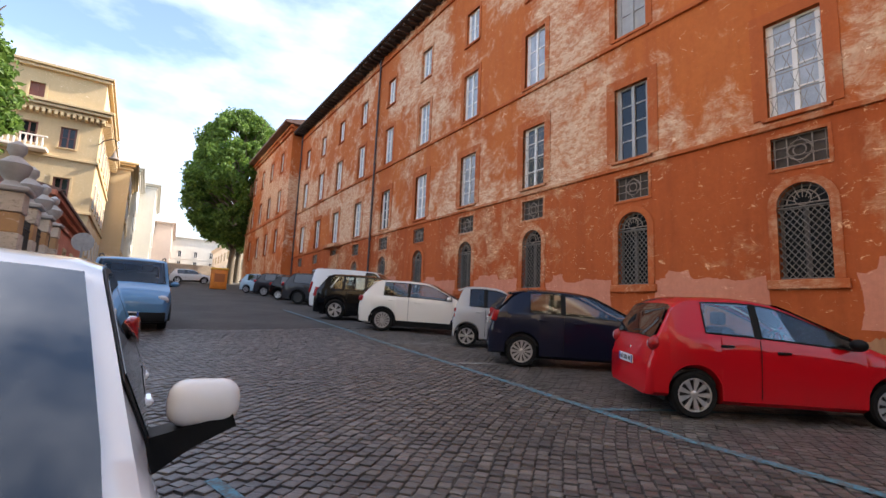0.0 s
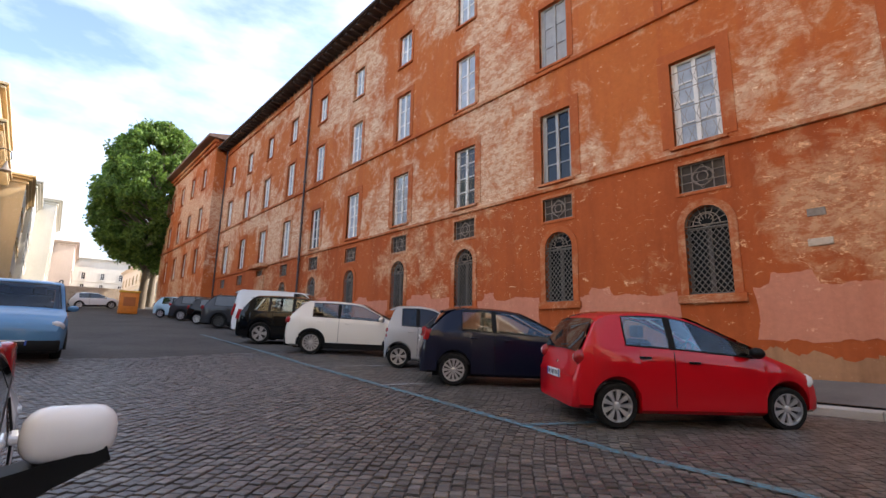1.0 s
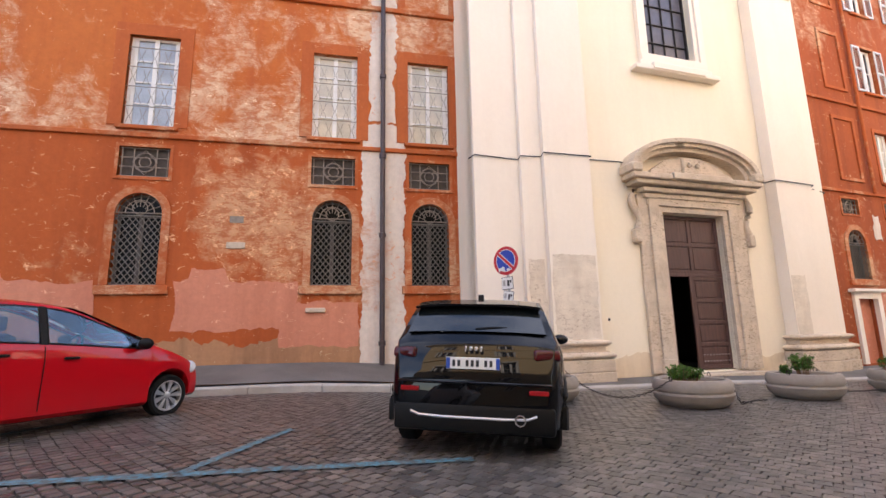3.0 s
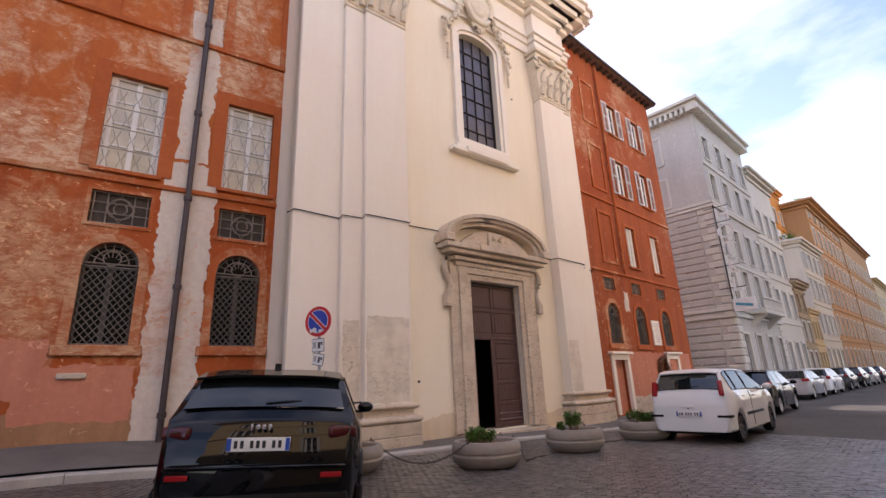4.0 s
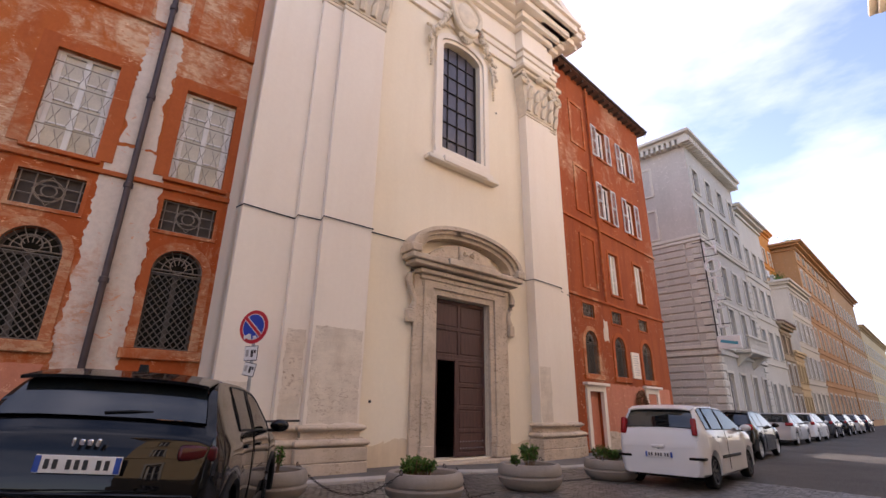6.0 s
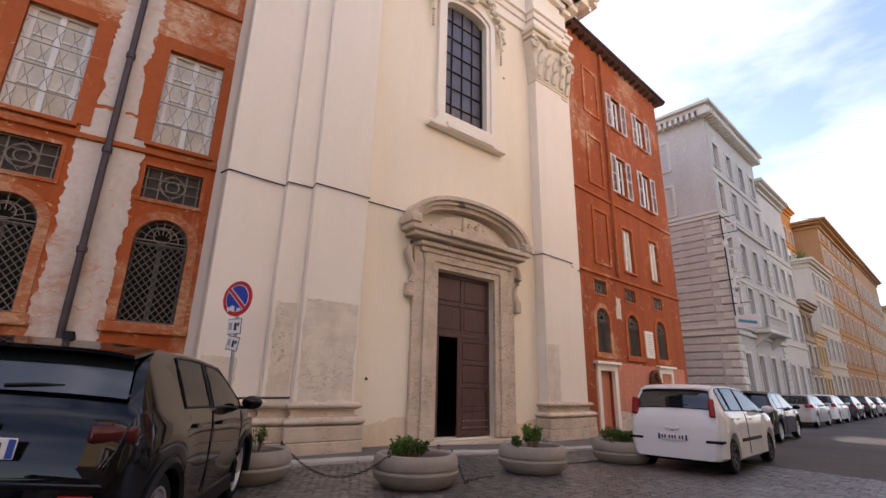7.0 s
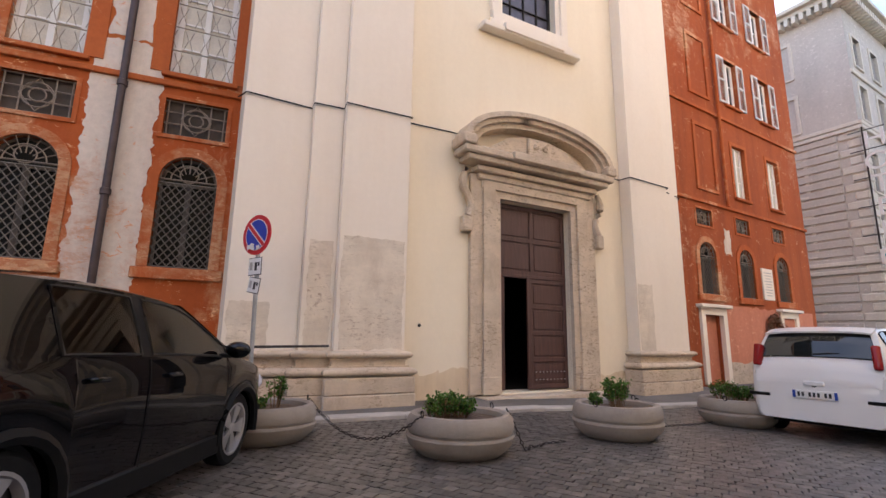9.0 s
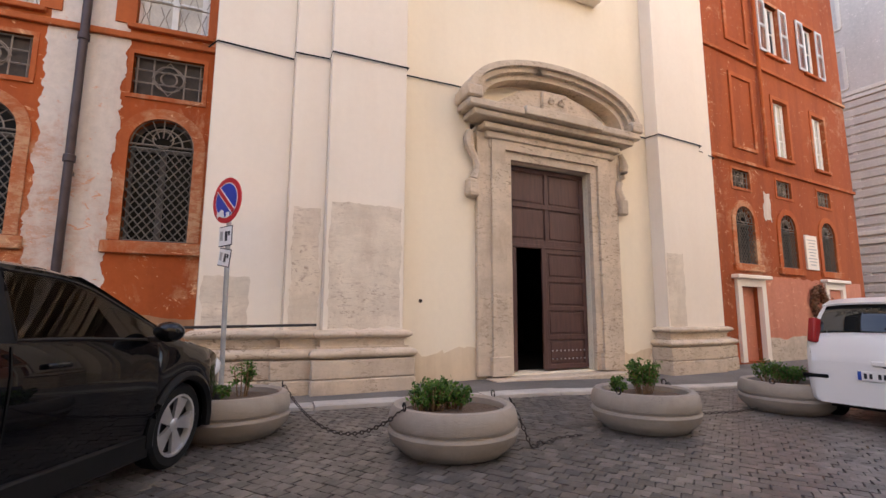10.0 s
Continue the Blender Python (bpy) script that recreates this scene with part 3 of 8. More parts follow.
    for s in (1, -1):
        for x0, x1 in windows:
            def win(u, v, s=s, x0=x0, x1=x1):
                f = lerp(0.07, 0.93, v)
                x = lerp(x0, x1, u)
                p = side(x, f)
                return (p.x, s * (p.y + 0.007), p.z)
            bm = bmesh.new()
            surf(bm, win, 10, 3, 0.004)
            part("side_window", bm, gl, root)
        # dark pillars and rubber seals round the side glass
        if clear:
            for (_, xa), (xb, _) in zip(windows, windows[1:]):
                bm = bmesh.new()

                def pillar(u, v, s=s, xa=xa, xb=xb):
                    p = side(lerp(xa, xb, u), lerp(0.04, 0.96, v))
                    return (p.x, s * (p.y + 0.004), p.z)
                surf(bm, pillar, 2, 4, 0.004)
                part("pillar_trim", bm, M_PLASTIC, root)
            for x0, x1 in windows:
                bm = bmesh.new()
                loop = [side(lerp(x0, x1, i / 12), 0.07) for i in range(13)] + [side(x1, q) for q in (0.35, 0.65)] + [side(lerp(x1, x0, i / 12), 0.93) for i in range(13)] + [side(x0, q) for q in (0.65, 0.35)]
                tube(bm, [(p.x, s * (p.y + 0.004), p.z) for p in loop], 0.011, 4, close=True)
                part("window_seal", bm, M_PLASTIC, root)
        bm = bmesh.new()
        x0, x1 = windows[0][0] - 0.035, windows[-1][1] + 0.05

        def seal(u, v, s=s, x0=x0, x1=x1):
            p = side(lerp(x0, x1, u), lerp(0.02, 0.975, v))
            return (p.x, s * (p.y + 0.0035), p.z)
        if not clear:
            surf(bm, seal, 16, 3, 0.003)
            part("window_seal", bm, M_PLASTIC, root)
        # door seams and handles
        for x0, x1 in windows:
            bm = bmesh.new()
            zz = bel((x0 + x1) / 2) - 0.12
            xh = x0 + 0.16
            box(bm, xh, xh + 0.16, s * (half(xh) - 0.012), s * (half(xh) + 0.022), zz, zz + 0.03, 0.008)
            part("door_handle", bm, M_PLASTIC if label.startswith("bright red") else (M_CHROME if "chrome" in label else body), root)
            bm = bmesh.new()
            xd = x0 - 0.03
            if abs(xd - xr) > ra + 0.02:
                tube(bm, [(xd, s * (half(xd) - 0.03 + 0.0 * k), z) for k, z in ((0, sh(xd)),)] + [(xd, s * (half(xd) + 0.001), lerp(low(xd), sh(xd), q)) for q in (0.8, 0.5, 0.12)], 0.005, 4)
                part("door_seam", bm, M_PLASTIC, root)
        # mirror
        bm = bmesh.new()
        xm = windows[-1][1] - 0.10
        zm = bel(xm) + 0.075
        mm = Matrix.Translation((xm + 0.02, s * (half(xm) + 0.10), zm)) @ Matrix.Diagonal((0.075, 0.115, 0.075, 1))
        bmesh.ops.create_uvsphere(bm, u_segments=14, v_segments=8, radius=1.0, matrix=mm)
        part("mirror_shell", bm, M_PLASTIC if label.startswith("bright red") else body, root)
        bm = bmesh.new()
        box(bm, xm - 0.02, xm + 0.05, s * (half(xm) - 0.06), s * (half(xm) + 0.06), zm - 0.075, zm - 0.04, 0.008)
        part("mirror_arm", bm, M_PLASTIC, root)
        # lamps
        if tail:
            for tx, ty, tz, sx, sy, sz in tail:
                bm = bmesh.new()
                if lamp == "oval":
                    bmesh.ops.create_uvsphere(bm, u_segments=16, v_segments=10, radius=1.0,
                                              matrix=Matrix.Translation((tx, s * ty, tz)) @ pose(0, 0, 0, 0, 0, s * -30) @ Matrix.Diagonal((sx, sy, sz, 1)))
                    inner = bmesh.new()
                    lathe(inner, [(sz * 0.62, 0.0), (sz * 0.55, 0.012)], 14, Matrix.Translation((tx - sx * 0.55, s * (ty + sy * 0.5), tz)) @ pose(0, 0, 0, 0, -90, 0) @ pose(0, 0, 0, s * -45, 0, 0))
                    part("lamp_ring", inner, M_CLEARLAMP, root)
                else:
                    box(bm, -sx, sx, -sy, sy, -sz, sz, min(sx, sy, sz) * 0.55, 3)
                    bmesh.ops.transform(bm, matrix=Matrix.Translation((tx + 0.02, s * (ty - 0.01), tz)) @ pose(0, 0, 0, 0, 12, s * -16), verts=bm.verts)
                part("tail_lamp", bm, lamp_mat or M_REDLAMP, root, "red tail lamp lens")
        if head:
            bm = bmesh.new()
            bmesh.ops.create_uvsphere(bm, u_segments=14, v_segments=8, radius=1.0,
                                      matrix=Matrix.Translation((L - 0.2, s * (half(L - 0.2) - 0.11), nose[1] - 0.12)) @ pose(0, 0, 0, 0, -25, s * -32) @ Matrix.Diagonal((0.16, 0.13, 0.09, 1)))
            part("head_lamp", bm, M_CLEARLAMP, root, "clear head lamp lens")
        for xw in (xr, xf):
            make_wheel(root, xw, s * (W / 2 - 0.115), r, 0.19, rims or M_RIM, spokes, s)
            if cladding:
                bm = bmesh.new()
                pts = [(xw + (ra + 0.02) * math.cos(a), s * (half(xw) - 0.002), r + (ra + 0.02) * math.sin(a)) for a in [math.pi * i / 14 * 1.12 - 0.19 for i in range(15)]]
                tube(bm, pts, 0.042, 6)
                part("arch_trim", bm, M_PLASTIC, root, "black plastic wheel arch trim")
        if cladding:
            bm = bmesh.new()
            box(bm, xr + ra, xf - ra, s * (W / 2 - 0.06), s * (W / 2 + 0.012), 0.19, 0.36, 0.015)
            part("sill_trim", bm, M_PLASTIC, root)
        if rails:
            bm = bmesh.new()
            tube(bm, [(x, s * (inset(x) - 0.03), top(x) + z) for x, z in ((roof[0], 0.0), (roof[0] + 0.12, 0.045), ((roof[0] + roof[1]) / 2, 0.05), (roof[1] - 0.2, 0.045), (roof[1] - 0.08, 0.0))], 0.014, 6)
            part("roof_rail", bm, M_PLASTIC, root)
    # windscreen and rear glass
    bm = bmesh.new()

    def screen(u, v):
        x = lerp(roof[1] + brow, cowl[0] - 0.02, u)
        y = lerp(-1, 1, v) * (inset(x) - pillar_w)
        return (x, y, lerp(top(x) + 0.012, top(x) - 0.012, min(1, abs(y) / inset(x)) ** 3) + 0.012)
    surf(bm, screen, 8, 12)
    part("windscreen", bm, gl, root)
    if rear_glass:
        bm = bmesh.new()

        def back(u, v):
            x = lerp(glass_r[0] + 0.03, glass_r[1] - 0.03, u)
            y = lerp(-1, 1, v) * (inset(x) - 0.075)
            return (x - 0.022, y, lerp(top(x) + 0.012, top(x) - 0.012, min(1, abs(y) / inset(x)) ** 3) + 0.012)
        surf(bm, back, 6, 12)
        part("rear_window", bm, M_CARGLASS, root)
    if spoiler:
        bm = bmesh.new()

        def lip(u, v):
            x = lerp(glass_r[1] - spoiler, glass_r[1] + 0.12, u)
            y = lerp(-1, 1, v) * (inset(glass_r[1]) - 0.03)
            return (x, y, lerp(top(glass_r[1]) + 0.0, top(glass_r[1] + 0.12) + 0.012, u) + 0.012 - 0.03 * abs(v * 2 - 1) ** 4)
        surf(bm, lip, 3, 10, 0.025)
        part("roof_spoiler", bm, body, root)
    if wiper:
        bm = bmesh.new()
        xw = glass_r[0] + 0.05
        tube(bm, [(xw - 0.03, 0.0, top(xw) + 0.02), (xw - 0.02, -0.17, top(xw) + 0.035), (xw + 0.0, -0.33, top(xw) + 0.035)], 0.011, 5)
        part("rear_wiper", bm, M_PLASTIC, root)
    # bumpers
    if cladding:
        for xb0, xb1 in ((-0.012, 0.2), (L - 0.2, L + 0.012)):
            bm = bmesh.new()
            box(bm, xb0, xb1, -W / 2 * 0.9, W / 2 * 0.9, bumper_low - 0.02, bumper_low + 0.24, 0.04, 2)
            part("bumper", bm, M_PLASTIC, root, "black plastic lower bumper")
    if bar:
        bm = bmesh.new()
        tube(bm, [(-0.02, y, z) for y, z in bar], 0.013, 6)
        part("bumper_trim", bm, M_RIM, root, "silver bumper trim")
    # number plate with plain bars
    for xp, zp in ((L + 0.004, 0.42),) if ("nose to" in label or "facing" in label) else ((-0.016, plate_z),):
        pl = new("number_plate")
        pl.parent = root
        pl.location = (xp, 0, zp)
        bm = bmesh.new()
        box(bm, -0.006, 0.006, -0.26, 0.26, -0.055, 0.055, 0.003)
        part("plate", bm, M_PLATE, pl)
        d = -0.009 if xp < 0.5 else 0.009
        for y0, y1, mt, nm in ((0.222, 0.258, M_PLATEBLUE, "band"), (-0.258, -0.222, M_PLATEBLUE, "band"), *[(c - 0.014, c + 0.014, M_INK, "bar") for c in (0.185, 0.135, 0.055, 0.005, -0.045, -0.125, -0.175)]):
            bm = bmesh.new()
            zz = 0.05 if nm == "band" else 0.03
            box(bm, d - 0.0015, d + 0.0015, y0, y1, -zz, zz)
            part(nm, bm, mt, pl)
    if badge:
        bm = bmesh.new()
        lathe(bm, [(0.04, -0.01), (0.045, 0.005), (0.03, 0.014)], 14, Matrix.Translation((-0.012 + rear[-1][0] * 0.8, 0, plate_z + 0.13)) @ pose(0, 0, 0, 0, -90, 0))
        part("badge", bm, M_CHROME, root)
    if aerial:
        bm = bmesh.new()
        xa = roof[0] + 0.12
        tube(bm, [(xa, 0, top(xa)), (xa - 0.06, 0, top(xa) + 0.1), (xa - 0.2, 0, top(xa) + 0.3)], [0.012, 0.006, 0.003], 5)
        part("aerial", bm, M_PLASTIC, root)
    if roof_mat:
        bm = bmesh.new()

        def cap(u, v):
            x = lerp(glass_r[1], roof[1] + 0.03, u)
            y = lerp(-1, 1, v) * (inset(x) - 0.03)
            return (x, y, top(x) + 0.016 - 0.02 * abs(v * 2 - 1) ** 3)
        surf(bm, cap, 10, 8, 0.01)
        part("roof_panel", bm, roof_mat, root)
    # cabin, seen through the glass
    if clear:
        bm = bmesh.new()
        x0, x1, zc = glass_r[0] + 0.22, cowl[0] - 0.12, min(belt) - 0.3
        box(bm, x0, x1, -half(L / 2) + 0.1, half(L / 2) - 0.1, 0.4, zc, 0.03)
        for s in (-1, 1):
            box(bm, x0, x1, s * (half(L / 2) - 0.1), s * (half(L / 2) - 0.16), zc, min(belt) - 0.06, 0.01)
        part("cabin_floor", bm, M_SEAT, root)
        bm = bmesh.new()
        box(bm, glass_r[0] + 0.13, glass_r[0] + 0.6, -half(0.4) + 0.12, half(0.4) - 0.12, belt[0] - 0.14, belt[0] - 0.1, 0.01)
        part("parcel_shelf", bm, M_SEAT, root)
        bm = bmesh.new()

        def tailgate(u, v):
            x = lerp(0.1, glass_r[0] + 0.03, u)
            return (x + 0.05, lerp(-1, 1, v) * (half(x) - 0.14), lerp(0.5, top(glass_r[0] + 0.03) - 0.03, u))
        surf(bm, tailgate, 2, 2, 0.01)
        part("tailgate_lining", bm, M_SEAT, root)
        bm = bmesh.new()
        box(bm, cowl[0] - 0.42, cowl[0] - 0.1, -half(L / 2) + 0.14, half(L / 2) - 0.14, zc, cowl[1] - 0.03, 0.05, 2)
        part("dashboard", bm, M_PLASTIC, root)
        bm = bmesh.new()
        k = 18
        tube(bm, [(cowl[0] - 0.52 + 0.06 * math.sin(2 * math.pi * i / k), 0.36 + 0.18 * math.cos(2 * math.pi * i / k), cowl[1] - 0.04 + 0.17 * math.sin(2 * math.pi * i / k)) for i in range(k)], 0.016, 5, close=True)
        part("steering_wheel", bm, M_PLASTIC, root)
        bm = bmesh.new()

        def lining(u, v):
            x = lerp(glass_r[1] + 0.06, roof[1] - 0.02, u)
            y = lerp(-1, 1, v) * (inset(x) - 0.08)
            return (x, y, top(x) - 0.03)
        surf(bm, lining, 6, 4, 0.012)
        part("roof_lining", bm, M_LINING, root)
        xf_, xb_ = roof[1] - 0.25, max(glass_r[1] + 0.35, roof[1] - 1.15)
        for xs_, ys_, hw in ((xf_, 0.36, 0.23), (xf_, -0.36, 0.23), (xb_, 0.0, 0.56)):
            bm = bmesh.new()
            prism(bm, [(xs_ - 0.32, zc), (xs_ - 0.2, zc), (xs_ - 0.22, H - 0.42), (xs_ - 0.30, H - 0.38), (xs_ - 0.38, H - 0.42)], ys_ - hw, ys_ + hw)
            part("seat", bm, M_SEAT, root)
            for yh in ((ys_,) if ys_ else (-0.34, 0.34)):
                bm = bmesh.new()
                box(bm, xs_ - 0.36, xs_ - 0.26, yh - 0.13, yh + 0.13, H - 0.36, H - 0.19, 0.035, 2)
                part("headrest", bm, M_SEAT, root)
    return root


def park(rear_right, heading, W, xr, swap=False):
    """A pose from where the rear right wheel stands and the way that the nose points (degrees from +x)."""
    a = radians(heading)
    d, s = Vector((math.cos(a), math.sin(a))), Vector((-math.sin(a), math.cos(a)))
    o = Vector(rear_right) + s * (W / 2 - 0.06) - d * xr
    c = o + d * 1.7
    gx = (road_z(*(c + d)) - road_z(*(c - d))) / 2
    gy = (road_z(*(c + s)) - road_z(*(c - s))) / 2
    z = road_z(*c) + 0.006
    rot = Matrix(((d.x, s.x, 0), (d.y, s.y, 0), (gx, gy, 1))).to_4x4()
    u = Vector((d.x, d.y, gx)).normalized()
    n = Vector((-gx * d.x - gy * s.x, -gx * d.y - gy * s.y, 1)).normalized()
    v = n.cross(u).normalized()
    rot = Matrix((u, v, n)).transposed().to_4x4()
    pos = Vector((o.x, o.y, z)) - Vector((0, 0, 1.7 * gx))
    return Matrix.Translation(pos) @ rot


P_RED = paint("red_car_paint", (0.47, 0.006, 0.012))
P_NAVY = paint("dark_navy_car_paint", (0.008, 0.009, 0.022), 0.3)
P_BLACK = paint("black_car_paint", (0.003, 0.003, 0.0035))
P_WHITE = paint("white_car_paint", (0.74, 0.74, 0.73))
P_CREAM = paint("pearl_white_car_paint", (0.74, 0.70, 0.62))
P_SILVER = paint("silver_car_paint", (0.42, 0.42, 0.42), 0.5)
P_BLUE = paint("steel_blue_car_paint", (0.09, 0.22, 0.38), 0.3)
P_GREY = paint("dark_grey_car_paint", (0.035, 0.036, 0.04), 0.4)
P_SKY = paint("pale_blue_car_paint", (0.42, 0.58, 0.66))

ROW = "cars parked along the long red wing"
car("hatchback_car", park((6.03, 3.93), -36, 1.615, 0.56), "bright red small hatchback with silver wheel covers, parked slantwise", body=P_RED, clear=True, group=ROW,
    L=3.46, W=1.64, H=1.51, wb=2.36, fo=0.54, r=0.285, rear=((0.0, 0.60), (0.03, 0.74), (0.08, 0.84)), glass_r=(0.08, 0.38), roof=(0.78, 1.62), cowl=(2.76, 0.96), nose=(3.26, 0.76),
    belt=(1.06, 0.88), windows=((0.70, 1.30), (1.38, 2.50)), tail=((0.13, 0.675, 0.88, 0.13, 0.085, 0.105),), plate_z=0.62, spokes=9, lamp="oval", spoiler=0.0)
car("hatchback_car", park((6.52, 7.61), -37, 1.67, 0.62), "dark navy five-door hatchback with spoked wheels, parked slantwise", body=P_NAVY, clear=True, group=ROW,
    L=3.84, W=1.676, H=1.52, wb=2.39, fo=0.80, r=0.30, rear=((0.0, 0.62), (0.05, 0.95)), glass_r=(0.12, 0.55), roof=(0.72, 1.95), cowl=(2.95, 0.98), nose=(3.62, 0.74),
    belt=(1.06, 0.94), windows=((0.80, 1.40), (1.48, 2.72)), tail=((0.15, 0.74, 0.95, 0.13, 0.05, 0.11),), plate_z=0.85, aerial=True, spokes=12)
car("microcar", park((7.32, 10.39), -37, 1.51, 0.42), "small silver two-seat car with black glass, parked slantwise", body=P_SILVER, group=ROW,
    clear=True, tint=M_CARGLASS_PRIVACY, L=2.55, W=1.515, H=1.55, wb=1.82, fo=0.36, r=0.28, rear=((0.0, 0.66), (0.03, 0.95)), glass_r=(0.06, 0.22), roof=(0.4, 1.25), cowl=(2.0, 1.0), nose=(2.44, 0.72),
    belt=(1.02, 0.92), windows=((0.42, 0.78), (0.86, 1.86)), tail=((0.05, 0.66, 0.92, 0.05, 0.05, 0.05), (0.05, 0.66, 0.78, 0.05, 0.05, 0.05)), plate_z=0.62, spokes=6)
car("crossover_car", park((6.66, 14.09), -37, 1.8, 0.78), "pearl white crossover with black lower cladding, parked slantwise", body=P_CREAM, clear=True, group=ROW,
    L=4.25, W=1.8, H=1.6, wb=2.57, fo=0.88, r=0.34, rear=((0.0, 0.7), (0.05, 1.04)), glass_r=(0.12, 0.5), roof=(0.75, 2.25), cowl=(3.2, 1.06), nose=(4.08, 0.84),
    belt=(1.10, 1.02), windows=((0.80, 1.55), (1.63, 2.95)), tail=((0.06, 0.74, 0.98, 0.10, 0.13, 0.09),), plate_z=0.82, cladding=True, spokes=14)

car("estate_car", park((6.4, 17.75), -37, 1.85, 0.8), "black large estate car with silver wheels, parked slantwise", body=P_BLACK, clear=True, group=ROW,
    L=4.6, W=1.84, H=1.72, wb=2.82, fo=0.9, r=0.36, rear=((0.0, 0.8), (0.05, 1.08)), glass_r=(0.16, 0.55), roof=(0.8, 2.6), cowl=(3.4, 1.12), nose=(4.42, 0.92),
    belt=(1.12, 1.06), windows=((0.62, 1.1), (1.18, 1.95), (2.03, 3.1)), tail=((0.06, 0.8, 1.0, 0.08, 0.08, 0.18),), plate_z=0.8, cladding=False, spokes=5)
car("delivery_van", park((7.3, 21.2), -37, 1.9, 0.8), "white panel van with grey bumper, parked slantwise", body=P_WHITE, group=ROW,
    L=4.6, W=1.86, H=1.98, wb=2.9, fo=0.85, r=0.34, rear=((0.0, 0.9), (0.03, 1.2)), glass_r=(0.05, 0.16), roof=(0.4, 3.0), cowl=(3.7, 1.14), nose=(4.45, 0.92),
    belt=(1.16, 1.1), windows=((2.55, 3.35),), tail=((0.04, 0.86, 1.1, 0.05, 0.05, 0.25),), plate_z=0.7, cladding=True, box_back=1.0, spokes=7)
car("suv_car", park((7.6, 27.0), -37, 1.9, 0.85), "dark grey off-road car with black wheels, parked slantwise", body=P_GREY, group=ROW,
    L=4.7, W=1.9, H=1.74, wb=2.8, fo=0.92, r=0.37, rear=((0.0, 0.8), (0.05, 1.1)), glass_r=(0.16, 0.6), roof=(0.9, 2.6), cowl=(3.4, 1.14), nose=(4.5, 0.94),
    belt=(1.14, 1.08), windows=((0.7, 1.9), (1.98, 3.1)), tail=((0.06, 0.82, 1.05, 0.1, 0.1, 0.1),), plate_z=0.85, rims=M_RIM_DARK, cladding=True, spokes=6)
car("hatchback_car", park((7.7, 31.0), -37, 1.7, 0.7), "black small hatchback, parked slantwise", body=P_BLACK, group=ROW,
    L=3.9, W=1.7, H=1.5, wb=2.45, fo=0.8, r=0.3, glass_r=(0.12, 0.5), roof=(0.7, 2.0), cowl=(2.95, 0.98), nose=(3.7, 0.76), windows=((0.75, 1.4), (1.48, 2.72)), tail=((0.1, 0.74, 0.95, 0.1, 0.06, 0.1),))
car("crossover_car", park((7.6, 35.0), -37, 1.8, 0.75), "dark grey crossover with bright wheels, parked slantwise", body=P_GREY, group=ROW,
    L=4.3, W=1.8, H=1.62, wb=2.6, fo=0.88, r=0.34, glass_r=(0.14, 0.55), roof=(0.75, 2.3), cowl=(3.2, 1.06), nose=(4.1, 0.84), belt=(1.1, 1.02), windows=((0.8, 1.55), (1.63, 2.95)), tail=((0.06, 0.76, 1.0, 0.1, 0.1, 0.09),), cladding=True)
car("hatchback_car", park((7.2, 39.0), -37, 1.65, 0.55), "pale blue small hatchback, parked slantwise", body=P_SKY, group=ROW,
    L=3.6, W=1.63, H=1.5, wb=2.3, fo=0.72, r=0.29, glass_r=(0.1, 0.45), roof=(0.6, 1.8), cowl=(2.7, 0.98), nose=(3.4, 0.76), windows=((0.65, 1.3), (1.38, 2.5)), tail=((0.08, 0.7, 0.9, 0.08, 0.05, 0.1),))
car("crossover_car", park((3.8, 59.0), 0, 1.8, 0.75), "white crossover standing across the far end of the street", body=P_WHITE,
    L=4.3, W=1.8, H=1.55, wb=2.6, fo=0.88, r=0.34, glass_r=(0.14, 0.55), roof=(0.75, 2.3), cowl=(3.2, 1.06), nose=(4.1, 0.84), belt=(1.05, 0.98), windows=((0.8, 1.55), (1.63, 2.95)), cladding=True)

car("crossover_car", park((5.24, -2.10), -23.0, 1.72, 0.72), "glossy black compact crossover with silver bumper trim beside the church", body=P_BLACK, clear=True,
    L=4.0, W=1.72, H=1.52, wb=2.56, fo=0.80, r=0.335, rear=((0.0, 0.62), (0.02, 0.80), (0.05, 1.03)), glass_r=(0.14, 0.40), roof=(0.62, 2.2), cowl=(3.05, 1.05), nose=(3.92, 0.86),
    belt=(1.07, 1.0), windows=((0.92, 1.58), (1.70, 2.82)), tint=M_CARGLASS_PRIVACY, tail=((0.10, 0.70, 0.94, 0.07, 0.13, 0.055),), plate_z=0.86, cladding=True, spokes=5, aerial=False,
    bar=((0.60, 0.40), (0.52, 0.37), (0.3, 0.36), (-0.3, 0.36), (-0.52, 0.37), (-0.60, 0.40)), spoiler=0.17, lamp_mat=paint("smoked_red_lens", (0.06, 0.006, 0.008), rough=0.15), badge=False)
jeep = [o for o in scene.objects if o.name.startswith("crossover_car") and "glossy black" in o.get("label", "")][0]
bm = bmesh.new()
for yb, wb_, hb in ((0.075, 0.02, 0.034), (0.025, 0.036, 0.024), (-0.025, 0.036, 0.024), (-0.075, 0.03, 0.03)):
    box(bm, 0.0, 0.016, yb - wb_ / 2, yb + wb_ / 2, 1.0 - hb, 1.0 + hb * 0.7, 0.006)
part("badge", bm, M_CHROME, jeep, "silver lettering drawn as plain shapes")
for s in (-1, 1):
    bm = bmesh.new()
    box(bm, -0.018, 0.0, s * 0.62 - 0.09, s * 0.62 + 0.09, 0.585, 0.63, 0.006)
    part("reflector", bm, M_REDLAMP, jeep, "red bumper reflector")
bm = bmesh.new()
box(bm, -0.02, 0.02, -0.74, 0.74, 0.66, 0.69, 0.008)
